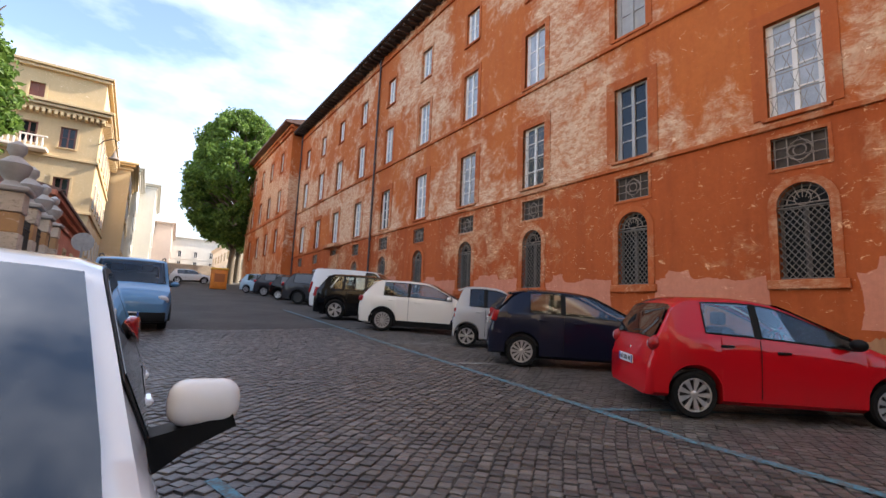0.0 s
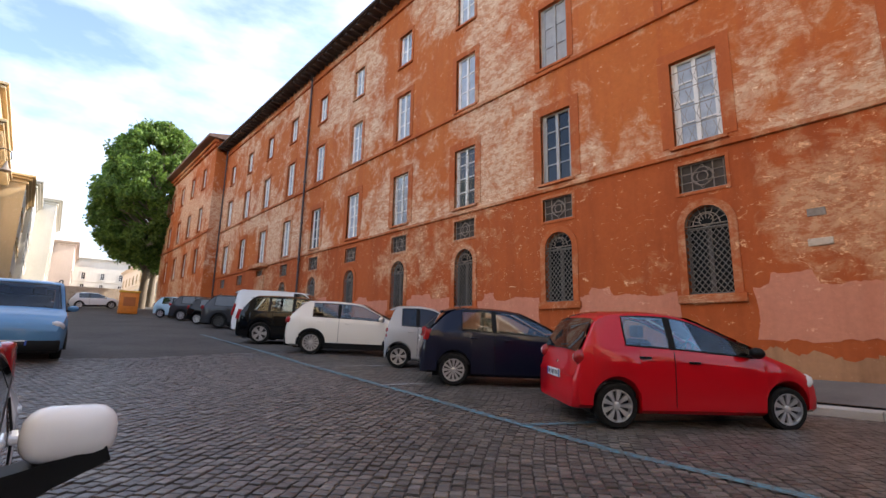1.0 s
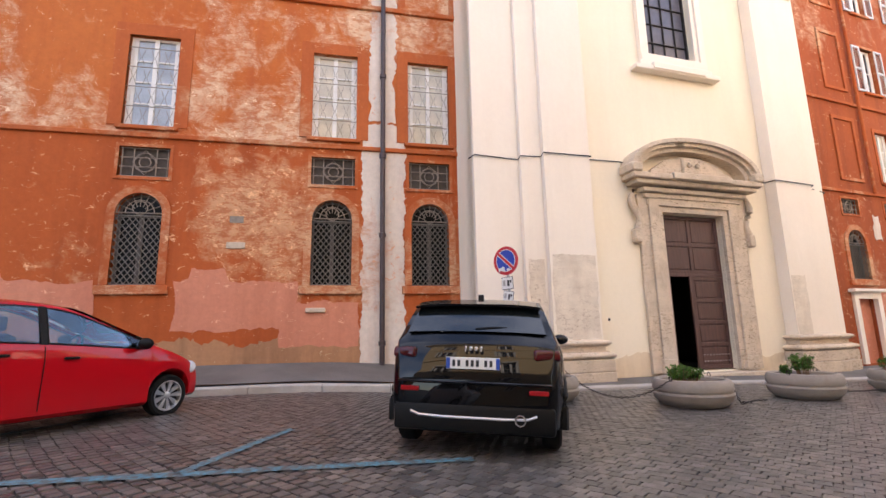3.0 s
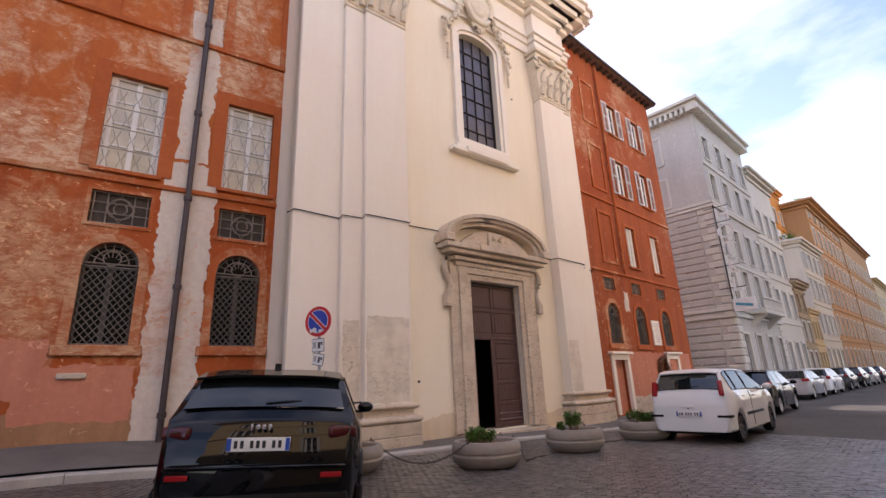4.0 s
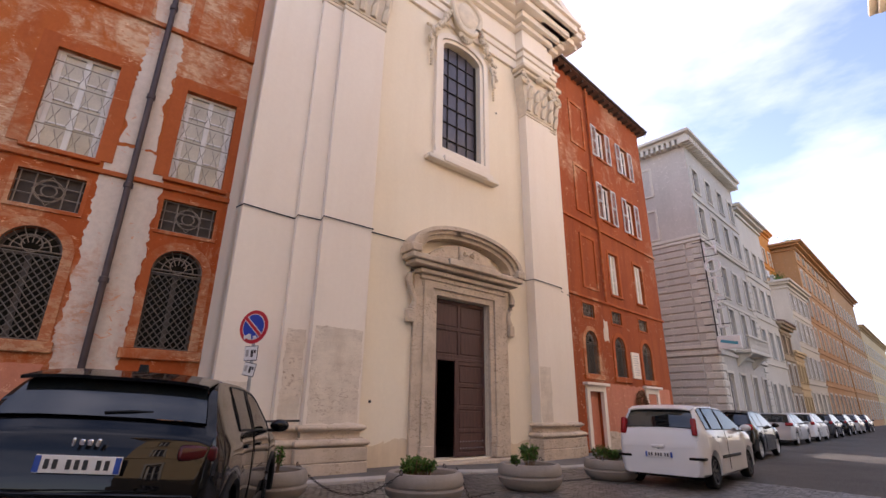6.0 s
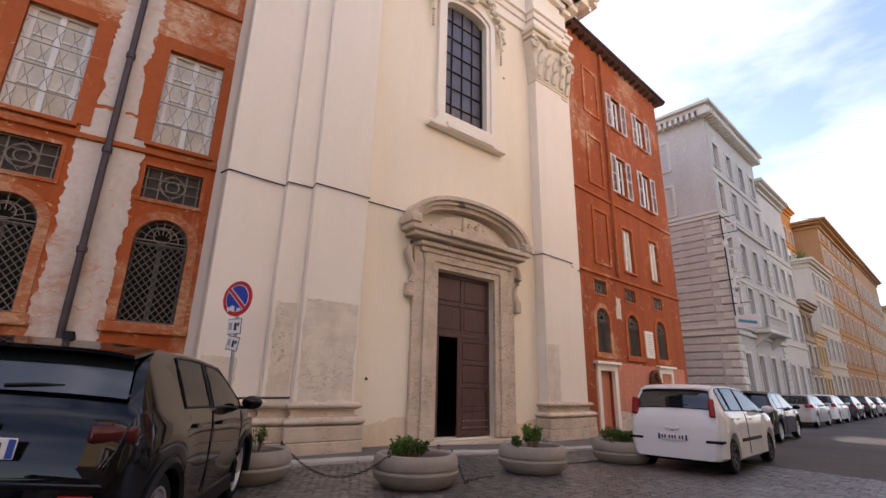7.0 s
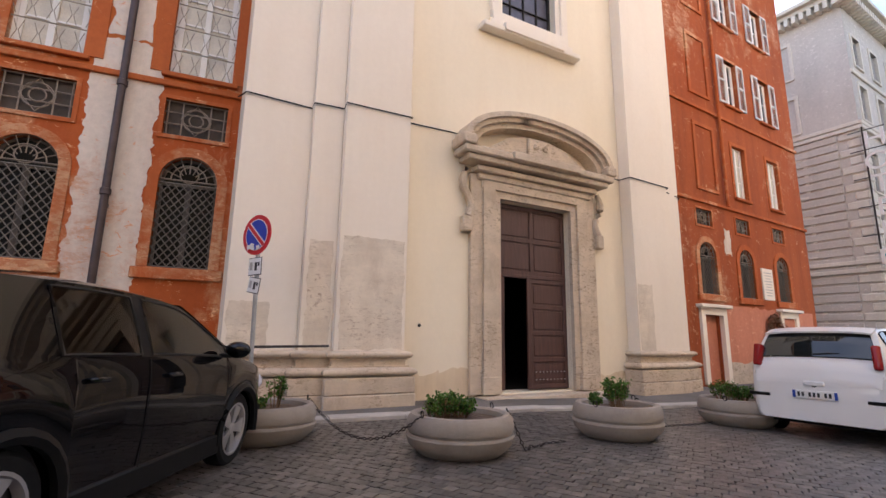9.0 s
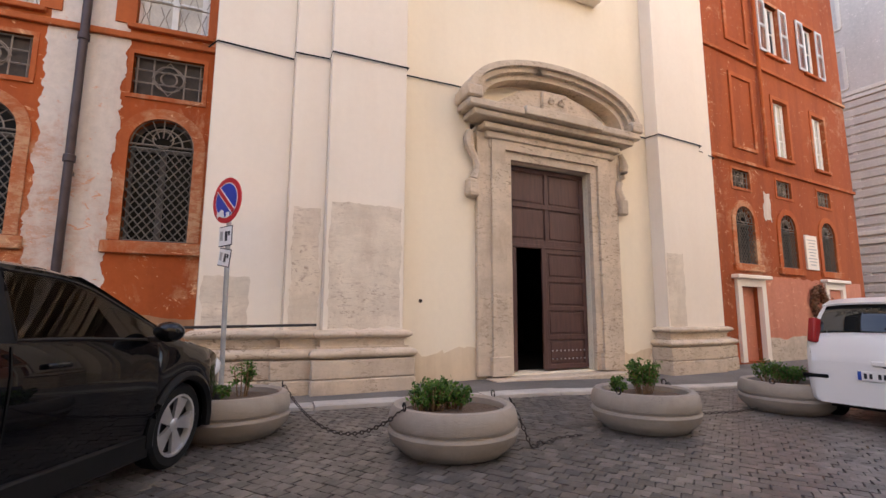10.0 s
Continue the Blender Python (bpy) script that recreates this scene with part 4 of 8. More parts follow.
part("boot_crease", bm, P_BLACK, jeep)
bm = bmesh.new()
prism(bm, [(0.62, 1.5), (0.72, 1.5), (0.66, 1.575), (0.64, 1.575)], -0.03, 0.03)
part("roof_fin", bm, M_PLASTIC, jeep)
bm = bmesh.new()
lathe(bm, [(0.05, -0.02), (0.055, 0.0), (0.055, 0.14), (0.04, 0.14), (0.04, 0.0)], 12, Matrix.Translation((0.1, -0.45, 0.36)) @ pose(0, 0, 0, 0, -90, 0))
part("exhaust", bm, M_CHROME, jeep)

STREET = "cars parked down the street past the church"
car("minivan_car", park((5.80, -11.22), -79, 1.68, 0.62), "white compact minivan with black side strips, parked by the planters", body=P_WHITE, clear=True, group=STREET,
    L=4.05, W=1.694, H=1.55, wb=2.63, fo=0.80, r=0.305, rear=((0.0, 0.66), (0.03, 0.98)), glass_r=(0.09, 0.36), roof=(0.6, 2.2), cowl=(3.2, 1.06), nose=(3.9, 0.82),
    belt=(1.06, 0.98), windows=((0.42, 0.72), (0.80, 1.55), (1.63, 2.95)), tint=M_CARGLASS_PRIVACY, tail=((0.07, 0.70, 1.12, 0.06, 0.05, 0.16),), plate_z=0.60, rims=M_RIM_DARK, spokes=7)
mer = [o for o in scene.objects if o.name.startswith("minivan_car")][0]
for s in (-1, 1):
    bm = bmesh.new()
    box(bm, 1.1, 2.5, s * 0.835, s * 0.862, 0.52, 0.58, 0.01)
    part("side_strip", bm, M_PLASTIC, mer, "black rubbing strip")
    bm = bmesh.new()
    box(bm, -0.01, 0.3, s * 0.55, s * 0.83, 0.53, 0.58, 0.012)
    part("side_strip", bm, M_PLASTIC, mer)
bm = bmesh.new()
box(bm, -0.03, 0.02, -0.12, 0.12, 0.72, 0.78, 0.012)
part("boot_handle", bm, P_WHITE, mer)
car("hatchback_car", park((8.1, -18.9), -79, 1.8, 0.7), "black hatchback with red tail lamps, parked by the kerb", body=P_BLACK, group=STREET,
    L=4.2, W=1.79, H=1.5, wb=2.6, fo=0.85, r=0.32, glass_r=(0.14, 0.6), roof=(0.8, 2.2), cowl=(3.2, 1.0), nose=(4.0, 0.78), windows=((0.8, 1.5), (1.58, 2.95)), tail=((0.08, 0.76, 0.98, 0.09, 0.12, 0.09),), plate_z=0.62)
car("hatchback_car", park((10.6, -29.0), -81, 1.8, 0.7), "silver grey hatchback, parked by the kerb", body=P_SILVER, group=STREET,
    L=4.3, W=1.79, H=1.46, wb=2.65, fo=0.85, r=0.32, glass_r=(0.14, 0.7), roof=(0.9, 2.2), cowl=(3.2, 0.98), nose=(4.1, 0.78), windows=((0.8, 1.5), (1.58, 2.95)), tail=((0.08, 0.76, 0.94, 0.09, 0.16, 0.07),), plate_z=0.6)
for k, (xy, pt, lb) in enumerate((((11.5, -34.6), P_WHITE, "white small hatchback, parked by the kerb"), ((12.4, -40.4), P_GREY, "dark grey hatchback, parked by the kerb"), ((13.3, -46.2), P_BLACK, "black hatchback, parked by the kerb far down the street"),
                                  ((14.2, -52.0), P_SILVER, "silver hatchback, parked by the kerb far down the street"), ((15.1, -58.0), P_NAVY, "navy hatchback, parked by the kerb far down the street"), ((9.8, -55.0), P_WHITE, "white hatchback in the roadway far down the street"))):
    car("hatchback_car", park(xy, -81.5, 1.74, 0.7), lb, body=pt, group=STREET, L=4.0, W=1.74, H=1.5, wb=2.5, fo=0.82, r=0.31, glass_r=(0.12, 0.55), roof=(0.7, 2.1), cowl=(3.05, 0.99), nose=(3.82, 0.77),
        windows=((0.75, 1.45), (1.53, 2.8)), tail=((0.08, 0.76, 0.95, 0.09, 0.1, 0.09),))

# the near white car, nose towards the walker, and the blue van behind it
car("minivan_car", Matrix.Translation((-0.65, 4.62, 0.0)) @ pose(0, 0, 0, 0, 0, -90), "white tall hatchback with black mirror arms, parked nose to the walker", body=P_WHITE,
    L=3.8, W=1.68, H=1.5, wb=2.45, fo=0.72, r=0.3, glass_r=(0.1, 0.4), roof=(0.6, 1.98), cowl=(3.22, 0.93), nose=(3.66, 0.80), belt=(1.02, 0.96), windows=((0.55, 1.2), (1.28, 2.62)), tail=((0.07, 0.75, 1.05, 0.07, 0.06, 0.15),), badge=False, brow=0.16, pillar_w=0.055)
near = [o for o in scene.objects if o.name.startswith("minivan_car") and "mirror arms" in o.get("label", "")][0]
for o in list(near.children):
    if o.name.startswith(("mirror_shell", "mirror_arm")):
        bpy.data.objects.remove(o)
for s in (-1, 1):
    bm = bmesh.new()
    box(bm, 2.53, 2.64, s * 0.925 - 0.085, s * 0.925 + 0.085, 1.0, 1.115, 0.045, 4)
    part("mirror_shell", bm, P_WHITE, near, "white mirror shell")
    bm = bmesh.new()
    prism(bm, [(s * 0.73, 0.94), (s * 0.77, 0.98), (s * 0.99, 1.03), (s * 1.0, 1.0), (s * 0.90, 0.955), (s * 0.76, 0.86)], 2.53, 2.63, "x")
    part("mirror_arm", bm, M_PLASTIC, near, "black mirror arm")
bm = bmesh.new()
box(bm, 3.16, 3.30, -0.6, 0.6, 0.915, 0.94, 0.01)
part("scuttle", bm, M_PLASTIC, near)
for y0 in (-0.4, 0.15):
    bm = bmesh.new()
    tube(bm, [(3.22, y0, 0.965), (3.15, y0 + 0.3, 0.995), (3.12, y0 + 0.5, 1.01)], 0.010, 5)
    part("windscreen_wiper", bm, M_PLASTIC, near)
car("delivery_van", Matrix.Translation((-0.02, 18.3, road_z(0, 16.1) + 0.10)) @ pose(0, 0, 0, 0, 2.8, -90), "steel blue small van facing down the street with a grey bumper", body=P_BLUE, clear=True,
    L=4.2, W=1.82, H=1.83, wb=2.7, fo=0.82, r=0.32, rear=((0.0, 0.8), (0.03, 1.1)), glass_r=(0.05, 0.2), roof=(0.4, 2.55), cowl=(3.35, 1.12), nose=(4.0, 0.9), belt=(1.14, 1.06), windows=((0.5, 1.3), (1.38, 2.2), (2.28, 3.15)), cladding=True, box_back=1.0, rails=True)

# ---------------------------------------------------------------- walls with openings


def arch_pts(xa, xb, spring, n=14, rise=None):
    """Points of an arch from the left spring to the right one."""
    c, rx = (xa + xb) / 2, (xb - xa) / 2
    rz = rise or rx
    return [(c - rx * math.cos(math.pi * i / n), spring + rz * math.sin(math.pi * i / n)) for i in range(n + 1)]


def wall_bm(x0, x1, z0, z1, holes, depth=0.35, base=None):
    """Front and back sheets with reveals; holes are (xa, xb, za, zb, rise) and have arched heads where rise is set."""
    bm = bmesh.new()
    xs = sorted({x0, x1} | {h[0] for h in holes} | {h[1] for h in holes})
    zs = sorted({z0, z1} | {h[2] for h in holes} | {h[3] for h in holes})
    for ya in (0.0, depth):
        for a, b in zip(xs, xs[1:]):
            for c, d in zip(zs, zs[1:]):
                mx, mz = (a + b) / 2, (c + d) / 2
                if any(h[0] < mx < h[1] and h[2] < mz < h[3] for h in holes):
                    continue
                bm.faces.new([bm.verts.new(p) for p in ((a, ya, c), (b, ya, c), (b, ya, d), (a, ya, d))])
    for xa, xb, za, zb, rise in holes:
        if rise:
            spring = zb - rise
            pts = arch_pts(xa, xb, spring, 14, rise)
            loop = [(xb, za)] + pts[::-1] + [(xa, za)]
            for p, q in zip(pts, pts[1:]):
                for ya in (0.0, depth):
                    bm.faces.new([bm.verts.new(v) for v in ((p[0], ya, p[1]), (q[0], ya, q[1]), (q[0], ya, zb), (p[0], ya, zb))])
        else:
            loop = [(xb, za), (xb, zb), (xa, zb), (xa, za)]
        for p, q in zip(loop, loop[1:] + loop[:1]):
            if math.dist(p, q) > 1e-6:
                bm.faces.new([bm.verts.new(v) for v in ((p[0], 0, p[1]), (q[0], 0, q[1]), (q[0], depth, q[1]), (p[0], depth, p[1]))])
    for a, b in (((x0, z0), (x1, z0)), ((x1, z0), (x1, z1)), ((x1, z1), (x0, z1)), ((x0, z1), (x0, z0))):
        bm.faces.new([bm.verts.new(v) for v in ((a[0], 0, a[1]), (b[0], 0, b[1]), (b[0], depth, b[1]), (a[0], depth, a[1]))])
    bmesh.ops.remove_doubles(bm, verts=bm.verts, dist=0.0005)
    return bm


MESHES = {}
M_DARKFRAME = plain("dusty_brown_frame", (0.11, 0.09, 0.075), 0.8, vary=0.3)
# opaque near-black pane: the darkness behind the lattice is put into its colour
M_DARKGLASS = glass("dusty_dark_glass", (0.004, 0.0035, 0.003), 0.35)
M_DARKGLASS.node_tree.nodes["Principled BSDF"].inputs["Specular IOR Level"].default_value = 0.12
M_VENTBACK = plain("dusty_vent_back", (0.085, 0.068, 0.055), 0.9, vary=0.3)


def shared(key, maker, mat, smooth=38.0):
    if key not in MESHES:
        bm = bmesh.new()
        maker(bm)
        MESHES[key] = mesh_from(key.split("|")[0], bm, mat, smooth)
    return MESHES[key]


def put(name, mesh, parent, loc=(0, 0, 0), label=""):
    ob = new(name, mesh)
    ob.parent = parent
    ob.location = loc
    if label:
        ob["label"] = label
    return ob


def ring_bm(bm, w, h, t, y0, y1, arch=False, rise=None):
    """A frame of width t round an opening w by h that begins at z = 0."""
    if arch:
        rz = rise or w / 2
        a = [(w / 2, 0)] + arch_pts(-w / 2, w / 2, h - rz, 14, rz)[::-1] + [(-w / 2, 0)]
        b = [(w / 2 + t, 0)] + arch_pts(-w / 2 - t, w / 2 + t, h - rz, 14, rz + t)[::-1] + [(-w / 2 - t, 0)]
    else:
        a = [(w / 2, 0), (w / 2, h), (-w / 2, h), (-w / 2, 0)]
        b = [(w / 2 + t, 0), (w / 2 + t, h + t), (-w / 2 - t, h + t), (-w / 2 - t, 0)]
    for (p, q), (r, s) in zip(zip(a, a[1:]), zip(b, b[1:])):
        vs = [[bm.verts.new((v[0], y, v[1])) for v in (p, q, s, r)] for y in (y0, y1)]
        for f in vs:
            bm.faces.new(f)
        for i in range(4):
            bm.faces.new((vs[0][i], vs[0][(i + 1) % 4], vs[1][(i + 1) % 4], vs[1][i]))


def casement(parent, x, z, w, h, rows=4, wood=None, pane=None, key="", surround=None, st=0.24, sy=-0.03, grille=False, shutters=None, half_grey=False, depth=0.14, arch=0.0):
    """A two-leaf window in its opening: frame > panes, bars, surround, grille."""
    wood, pane = wood or M_WHITEWOOD, pane or M_GLASS
    k = f"{w:.2f}x{h:.2f}x{rows}{wood.name}{key}"

    def frame_bm(bm):
        t = 0.055
        ring_bm(bm, w - 2 * t, h - t, t, depth - 0.03, depth + 0.05)
        box(bm, -w / 2, w / 2, depth - 0.04, depth + 0.05, 0, 0.07)
        box(bm, -0.05, 0.05, depth - 0.045, depth + 0.04, 0.05, h - 0.04)
        for i in range(1, rows):
            zz = lerp(0.07, h - 0.05, i / rows)
            box(bm, -w / 2 + 0.04, w / 2 - 0.04, depth - 0.02, depth + 0.03, zz - 0.018, zz + 0.018)
        for s in (-1, 1):
            box(bm, s * (w / 2 - 0.1) - 0.04, s * (w / 2 - 0.1) + 0.04, depth - 0.025, depth + 0.035, 0.05, h - 0.05)
    fr = put("window", shared("window|" + k, frame_bm, wood, 0), parent, (x, 0, z))

    def pane_bm(bm):
        box(bm, 0, w / 2 - 0.16, depth + 0.008, depth + 0.014, -0.0, (h - 0.12) / rows - 0.03)
    pm = shared("pane|" + k + pane.name, pane_bm, pane, 0)
    for i in range(rows):
        for s in (0, 1):
            ob = put("pane", pm, fr, (-w / 2 + 0.115 if s == 0 else 0.045, 0, lerp(0.07, h - 0.05, i / rows) + 0.015))
    if surround:
        put("surround", shared(f"surround|{w:.2f}x{h:.2f}{st}{arch}", lambda bm: ring_bm(bm, w, h, st, sy, 0.06), surround, 0), fr)
    def sill_bm(bm):
        box(bm, -w / 2 - 0.1, w / 2 + 0.1, -0.09, 0.12, -0.09, 0.0, 0.012)
    put("window_sill", shared(f"window_sill|{w:.2f}{(surround or wood).name}", sill_bm, surround or wood), fr)
    if grille:
        def gr(bm):
            for i in range(1, 5):
                zz = h * i / 4.6
                tube(bm, [(-w / 2, 0.03, zz), (w / 2, 0.03, zz)], 0.012, 5)
            for s in range(8):
                xx = lerp(-w / 2 + 0.05, w / 2 - 0.05, s / 7)
                for i in range(4):
                    za, zb = h * i / 4.6 + 0.06, h * (i + 1) / 4.6 - 0.06
                    tube(bm, [(xx, 0.03, za), (xx + 0.06 * (-1) ** (s + i), 0.03, (za + zb) / 2), (xx, 0.03, zb)], 0.007, 4)
        put("grille", shared("grille|" + k, gr, M_IRON_PALE), fr, (0, 0, 0), "pale painted scrolled iron grille")
    if shutters:
        def leaf(bm):
            ww = w / 2 + 0.02
            box(bm, 0, 0.05, -0.02, 0.02, 0, h)
            box(bm, ww - 0.05, ww, -0.02, 0.02, 0, h)
            for zz in (0, h / 2 - 0.03, h - 0.06):
                box(bm, 0.05, ww - 0.05, -0.02, 0.02, zz, zz + 0.06)
            n = int(h / 0.075)
            for i in range(n):
                zz = 0.06 + (h - 0.12) * i / n
                bmesh.ops.create_cube(bm, size=1.0, matrix=Matrix.Translation((ww / 2, 0, zz + 0.03)) @ pose(0, 0, 0, 35, 0, 0) @ Matrix.Diagonal((ww - 0.1, 0.045, 0.008, 1)))
        lm = shared(f"shutter|{w:.2f}x{h:.2f}{shutters.name}", leaf, shutters, 0)
        put("shutter", lm, fr, (w / 2 + 0.01, -0.045, 0), "louvred grey-white shutter, open against the wall")
        put("shutter", lm, fr, (-w - 0.03, -0.045, 0))
    return fr


def arched_window(parent, x, z, w, h, surround=M_TRIM_RED, detail=True, key=""):
    """An arched opening with a diagonal iron lattice and a fan grille in its head."""
    r = w / 2
    sp = h - r

    def lattice(bm):
        n = 6
        step = w / n * 1.02
        m = int(math.ceil((sp + w) / step)) + 1
        zt = sp - 0.05
        for i in range(-n - 1, m + 1):
            for s in (1, -1):
                # line x = s * (z - i * step) from the middle, cut to the opening
                p = []
                for xx in (-r, r):
                    p.append((xx, i * step + (xx + r) * 1.25 if s > 0 else i * step + (r - xx) * 1.25))
                (xa, za), (xb, zb) = p
                if za > zb:
                    (xa, za), (xb, zb) = (xb, zb), (xa, za)
                if zb <= 0.01 or za >= zt:
                    continue
                if za < 0.0:
                    xa, za = lerp(xa, xb, (0 - za) / (zb - za)), 0.0
                if zb > zt:
                    xb, zb = lerp(xa, xb, (zt - za) / (zb - za)), zt
                tube(bm, [(xa, 0.03 + 0.008 * s, za), (xb, 0.03 + 0.008 * s, zb)], 0.011, 4)
        tube(bm, [(-r, 0.03, zt), (r, 0.03, zt)], 0.018, 4)
        tube(bm, [(-r + 0.01, 0.03, 0.01), (r - 0.01, 0.03, 0.01)], 0.016, 4)
    g = put("arched_window", shared(f"arched_window|{w:.2f}{h:.2f}", lattice, M_LATTICE, 0), parent, (x, 0, z))

    def fan(bm):
        c = Vector((0, 0.03, sp + 0.02))
        for rr in (r * 0.32, r * 0.62, r * 0.97):
            full = rr < r * 0.4
            k = 16
            pts = [(c.x + rr * math.cos(2 * math.pi * i / k), c.y, c.z + (rr * 0.75 if full else 0) + rr * math.sin(2 * math.pi * i / k)) for i in range(k)] if full else \
                  [(c.x + rr * math.cos(math.pi * i / k), c.y, c.z + rr * math.sin(math.pi * i / k)) for i in range(k + 1)]
            tube(bm, pts, 0.013, 4, close=full)
        for i in range(9):
            a = math.pi * i / 8
            tube(bm, [(c.x + r * 0.3 * math.cos(a), c.y, c.z + r * 0.3 * math.sin(a)), (c.x + r * 0.97 * math.cos(a), c.y, c.z + r * 0.97 * math.sin(a))], 0.010, 4)
        tube(bm, [(-r, 0.03, sp + 0.02), (r, 0.03, sp + 0.02)], 0.016, 4)
    put("fan_grille", shared(f"fan_grille|{w:.2f}{h:.2f}", fan, M_VENT, 0), g, (0, 0, 0), "iron fan grille in the arch")

    # black pane painted as the dark interior behind the lattice
    def back(bm):
        prism(bm, [(r, 0)] + arch_pts(-r, r, sp)[::-1] + [(-r, 0)], 0.2, 0.22)
    put("pane", shared(f"arch_pane|{w:.2f}{h:.2f}", back, M_DARKGLASS, 0), g)

    def bars(bm):
        box(bm, -0.045, 0.045, 0.15, 0.2, 0, sp)
        ring_bm(bm, w - 0.1, h - 0.05, 0.05, 0.15, 0.2, True)
        box(bm, -r, r, 0.15, 0.2, sp - 0.06, sp)
    put("window_frame", shared(f"arch_bars|{w:.2f}{h:.2f}", bars, M_DARKFRAME, 0), g)
    if surround:
        put("surround", shared(f"arch_surround|{w:.2f}{h:.2f}{surround.name}", lambda bm: ring_bm(bm, w, h, 0.17, -0.035, 0.05, True), surround, 0), g)

        def sill(bm):
            box(bm, -r - 0.24, r + 0.24, -0.085, 0.1, -0.21, -0.015, 0.015)
        put("window_sill", shared(f"arch_sill|{w:.2f}{surround.name}", sill, surround), g)
    return g


def vent(parent, x, z, w, h, surround=M_TRIM_RED):
    """A low oblong opening with a patterned iron grille."""
    def bars(bm):
        y = 0.05
        for i in range(4):
            zz = lerp(0.02, h - 0.02, i / 3)
            tube(bm, [(-w / 2, y, zz), (w / 2, y, zz)], 0.014, 4)
        for s in (-1, 1):
            for q in (0.45, 0.9):
                tube(bm, [(s * w / 2 * q, y, 0), (s * w / 2 * q, y, h)], 0.014, 4)
        k = 16
        for rr in (h * 0.32, h * 0.17):
            tube(bm, [(rr * math.cos(2 * math.pi * i / k), y - 0.005, h / 2 + rr * math.sin(2 * math.pi * i / k)) for i in range(k)], 0.015, 4, close=True)
        tube(bm, [(0, y - 0.005, h * 0.92), (h * 0.36, y - 0.005, h / 2), (0, y - 0.005, h * 0.08), (-h * 0.36, y - 0.005, h / 2)], 0.013, 4, close=True)
    g = put("vent_grille", shared(f"vent_grille|{w:.2f}", bars, M_VENT, 0), parent, (x, 0, z))

    # dark brown sheet that closes the opening behind the bars
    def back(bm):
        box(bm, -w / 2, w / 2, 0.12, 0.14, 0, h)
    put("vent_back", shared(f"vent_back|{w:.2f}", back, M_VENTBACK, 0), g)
    if surround:
        def edge(bm):
            ring_bm(bm, w, h, 0.07, -0.02, 0.05)
            box(bm, -w / 2 - 0.07, w / 2 + 0.07, -0.03, 0.06, -0.07, 0)
        put("surround", shared(f"vent_surround|{w:.2f}", edge, surround, 0), g)
    return g


def ragged(x0, x1, z0, z1, seed, step=0.16, amp=0.06, notch=0.0):
    """The outline of a hand-laid plaster patch."""
    rr = random.Random(seed)
    out, wob = [], [0.0, 0.0]
    step *= 0.5

    def side(a, b):
        n = max(2, int(math.dist(a, b) / step))
        for i in range(n):
            t = i / n
            wob[0] = 0.75 * wob[0] + rr.uniform(-amp, amp)
            wob[1] = 0.75 * wob[1] + rr.uniform(-amp, amp)
            q = min(1.0, 4 * t, 4 * (1 - t) + 0.3)
            out.append((lerp(a[0], b[0], t) + wob[0] * q, lerp(a[1], b[1], t) + wob[1] * q))
    if notch:
        xm = lerp(x0, x1, rr.uniform(0.3, 0.6))
        c = [(x0, z0), (x1, z0), (x1, z1 - notch), (xm, z1 - notch), (xm - 0.1, z1), (x0 + 0.35, z1), (x0 + 0.3, z1 - notch * 0.8), (x0, z1 - notch)]
    else:
        c = [(x0, z0), (x1, z0), (x1, z1), (x0, z1)]
    for a, b in zip(c, c[1:] + c[:1]):
        side(a, b)
    return out


# ---------------------------------------------------------------- the long red wing
WING = pose(11.6, 0, 0, 0, 0, -90)       # x runs along the wall towards the church, y into the wall
wing = thing("palace_wing", WING, "long orange-red plastered palace wing with peeling paint and grilled windows", "building")
BAYS = [1.98, -0.40, -4.55] + [-8.57 - 4.0 * i for i in range(9)]
X0, X1 = -43.2, 2.78
lower, upper = [], []
for i, b in enumerate(BAYS):
    lower.append((b - 0.47, b + 0.47, 2.35, 4.40, 0.47))
    lower.append((b - 0.52, b + 0.52, 4.78, 5.48, 0))
    w = 0.54
    upper.append((b - w, b + w, 5.98, 8.24, 0))
    if i > 2:
        upper.append((b - 0.52, b + 0.52, 9.86, 12.05, 0))
    upper.append((b - 0.46, b + 0.46, 13.5, 15.1, 0))
part("wall_lower", wall_bm(X0, X1, -1.5, 5.76, lower, 0.36), M_FACADE_LOW, wing, smooth=0)
part("wall_upper", wall_bm(X0, X1, 5.76, 17.2, upper, 0.36), M_FACADE, wing, "orange limewash worn to pale plaster in ragged patches", smooth=0)
for z, h, d, nm in ((5.70, 0.11, 0.07, "string_course"), (9.62, 0.13, 0.08, "string_course"), (16.55, 0.16, 0.10, "string_course")):
    bm = bmesh.new()
    box(bm, X0, X1, -d, 0.02, z, z + h, 0.015)
    part(nm, bm, M_TRIM_RED, wing)
# walls and floors behind the windows, coloured dark to pass for unlit rooms
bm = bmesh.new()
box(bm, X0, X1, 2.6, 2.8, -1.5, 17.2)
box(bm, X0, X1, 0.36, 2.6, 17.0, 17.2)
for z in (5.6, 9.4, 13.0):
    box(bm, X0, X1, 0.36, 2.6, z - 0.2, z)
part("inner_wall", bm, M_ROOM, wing)
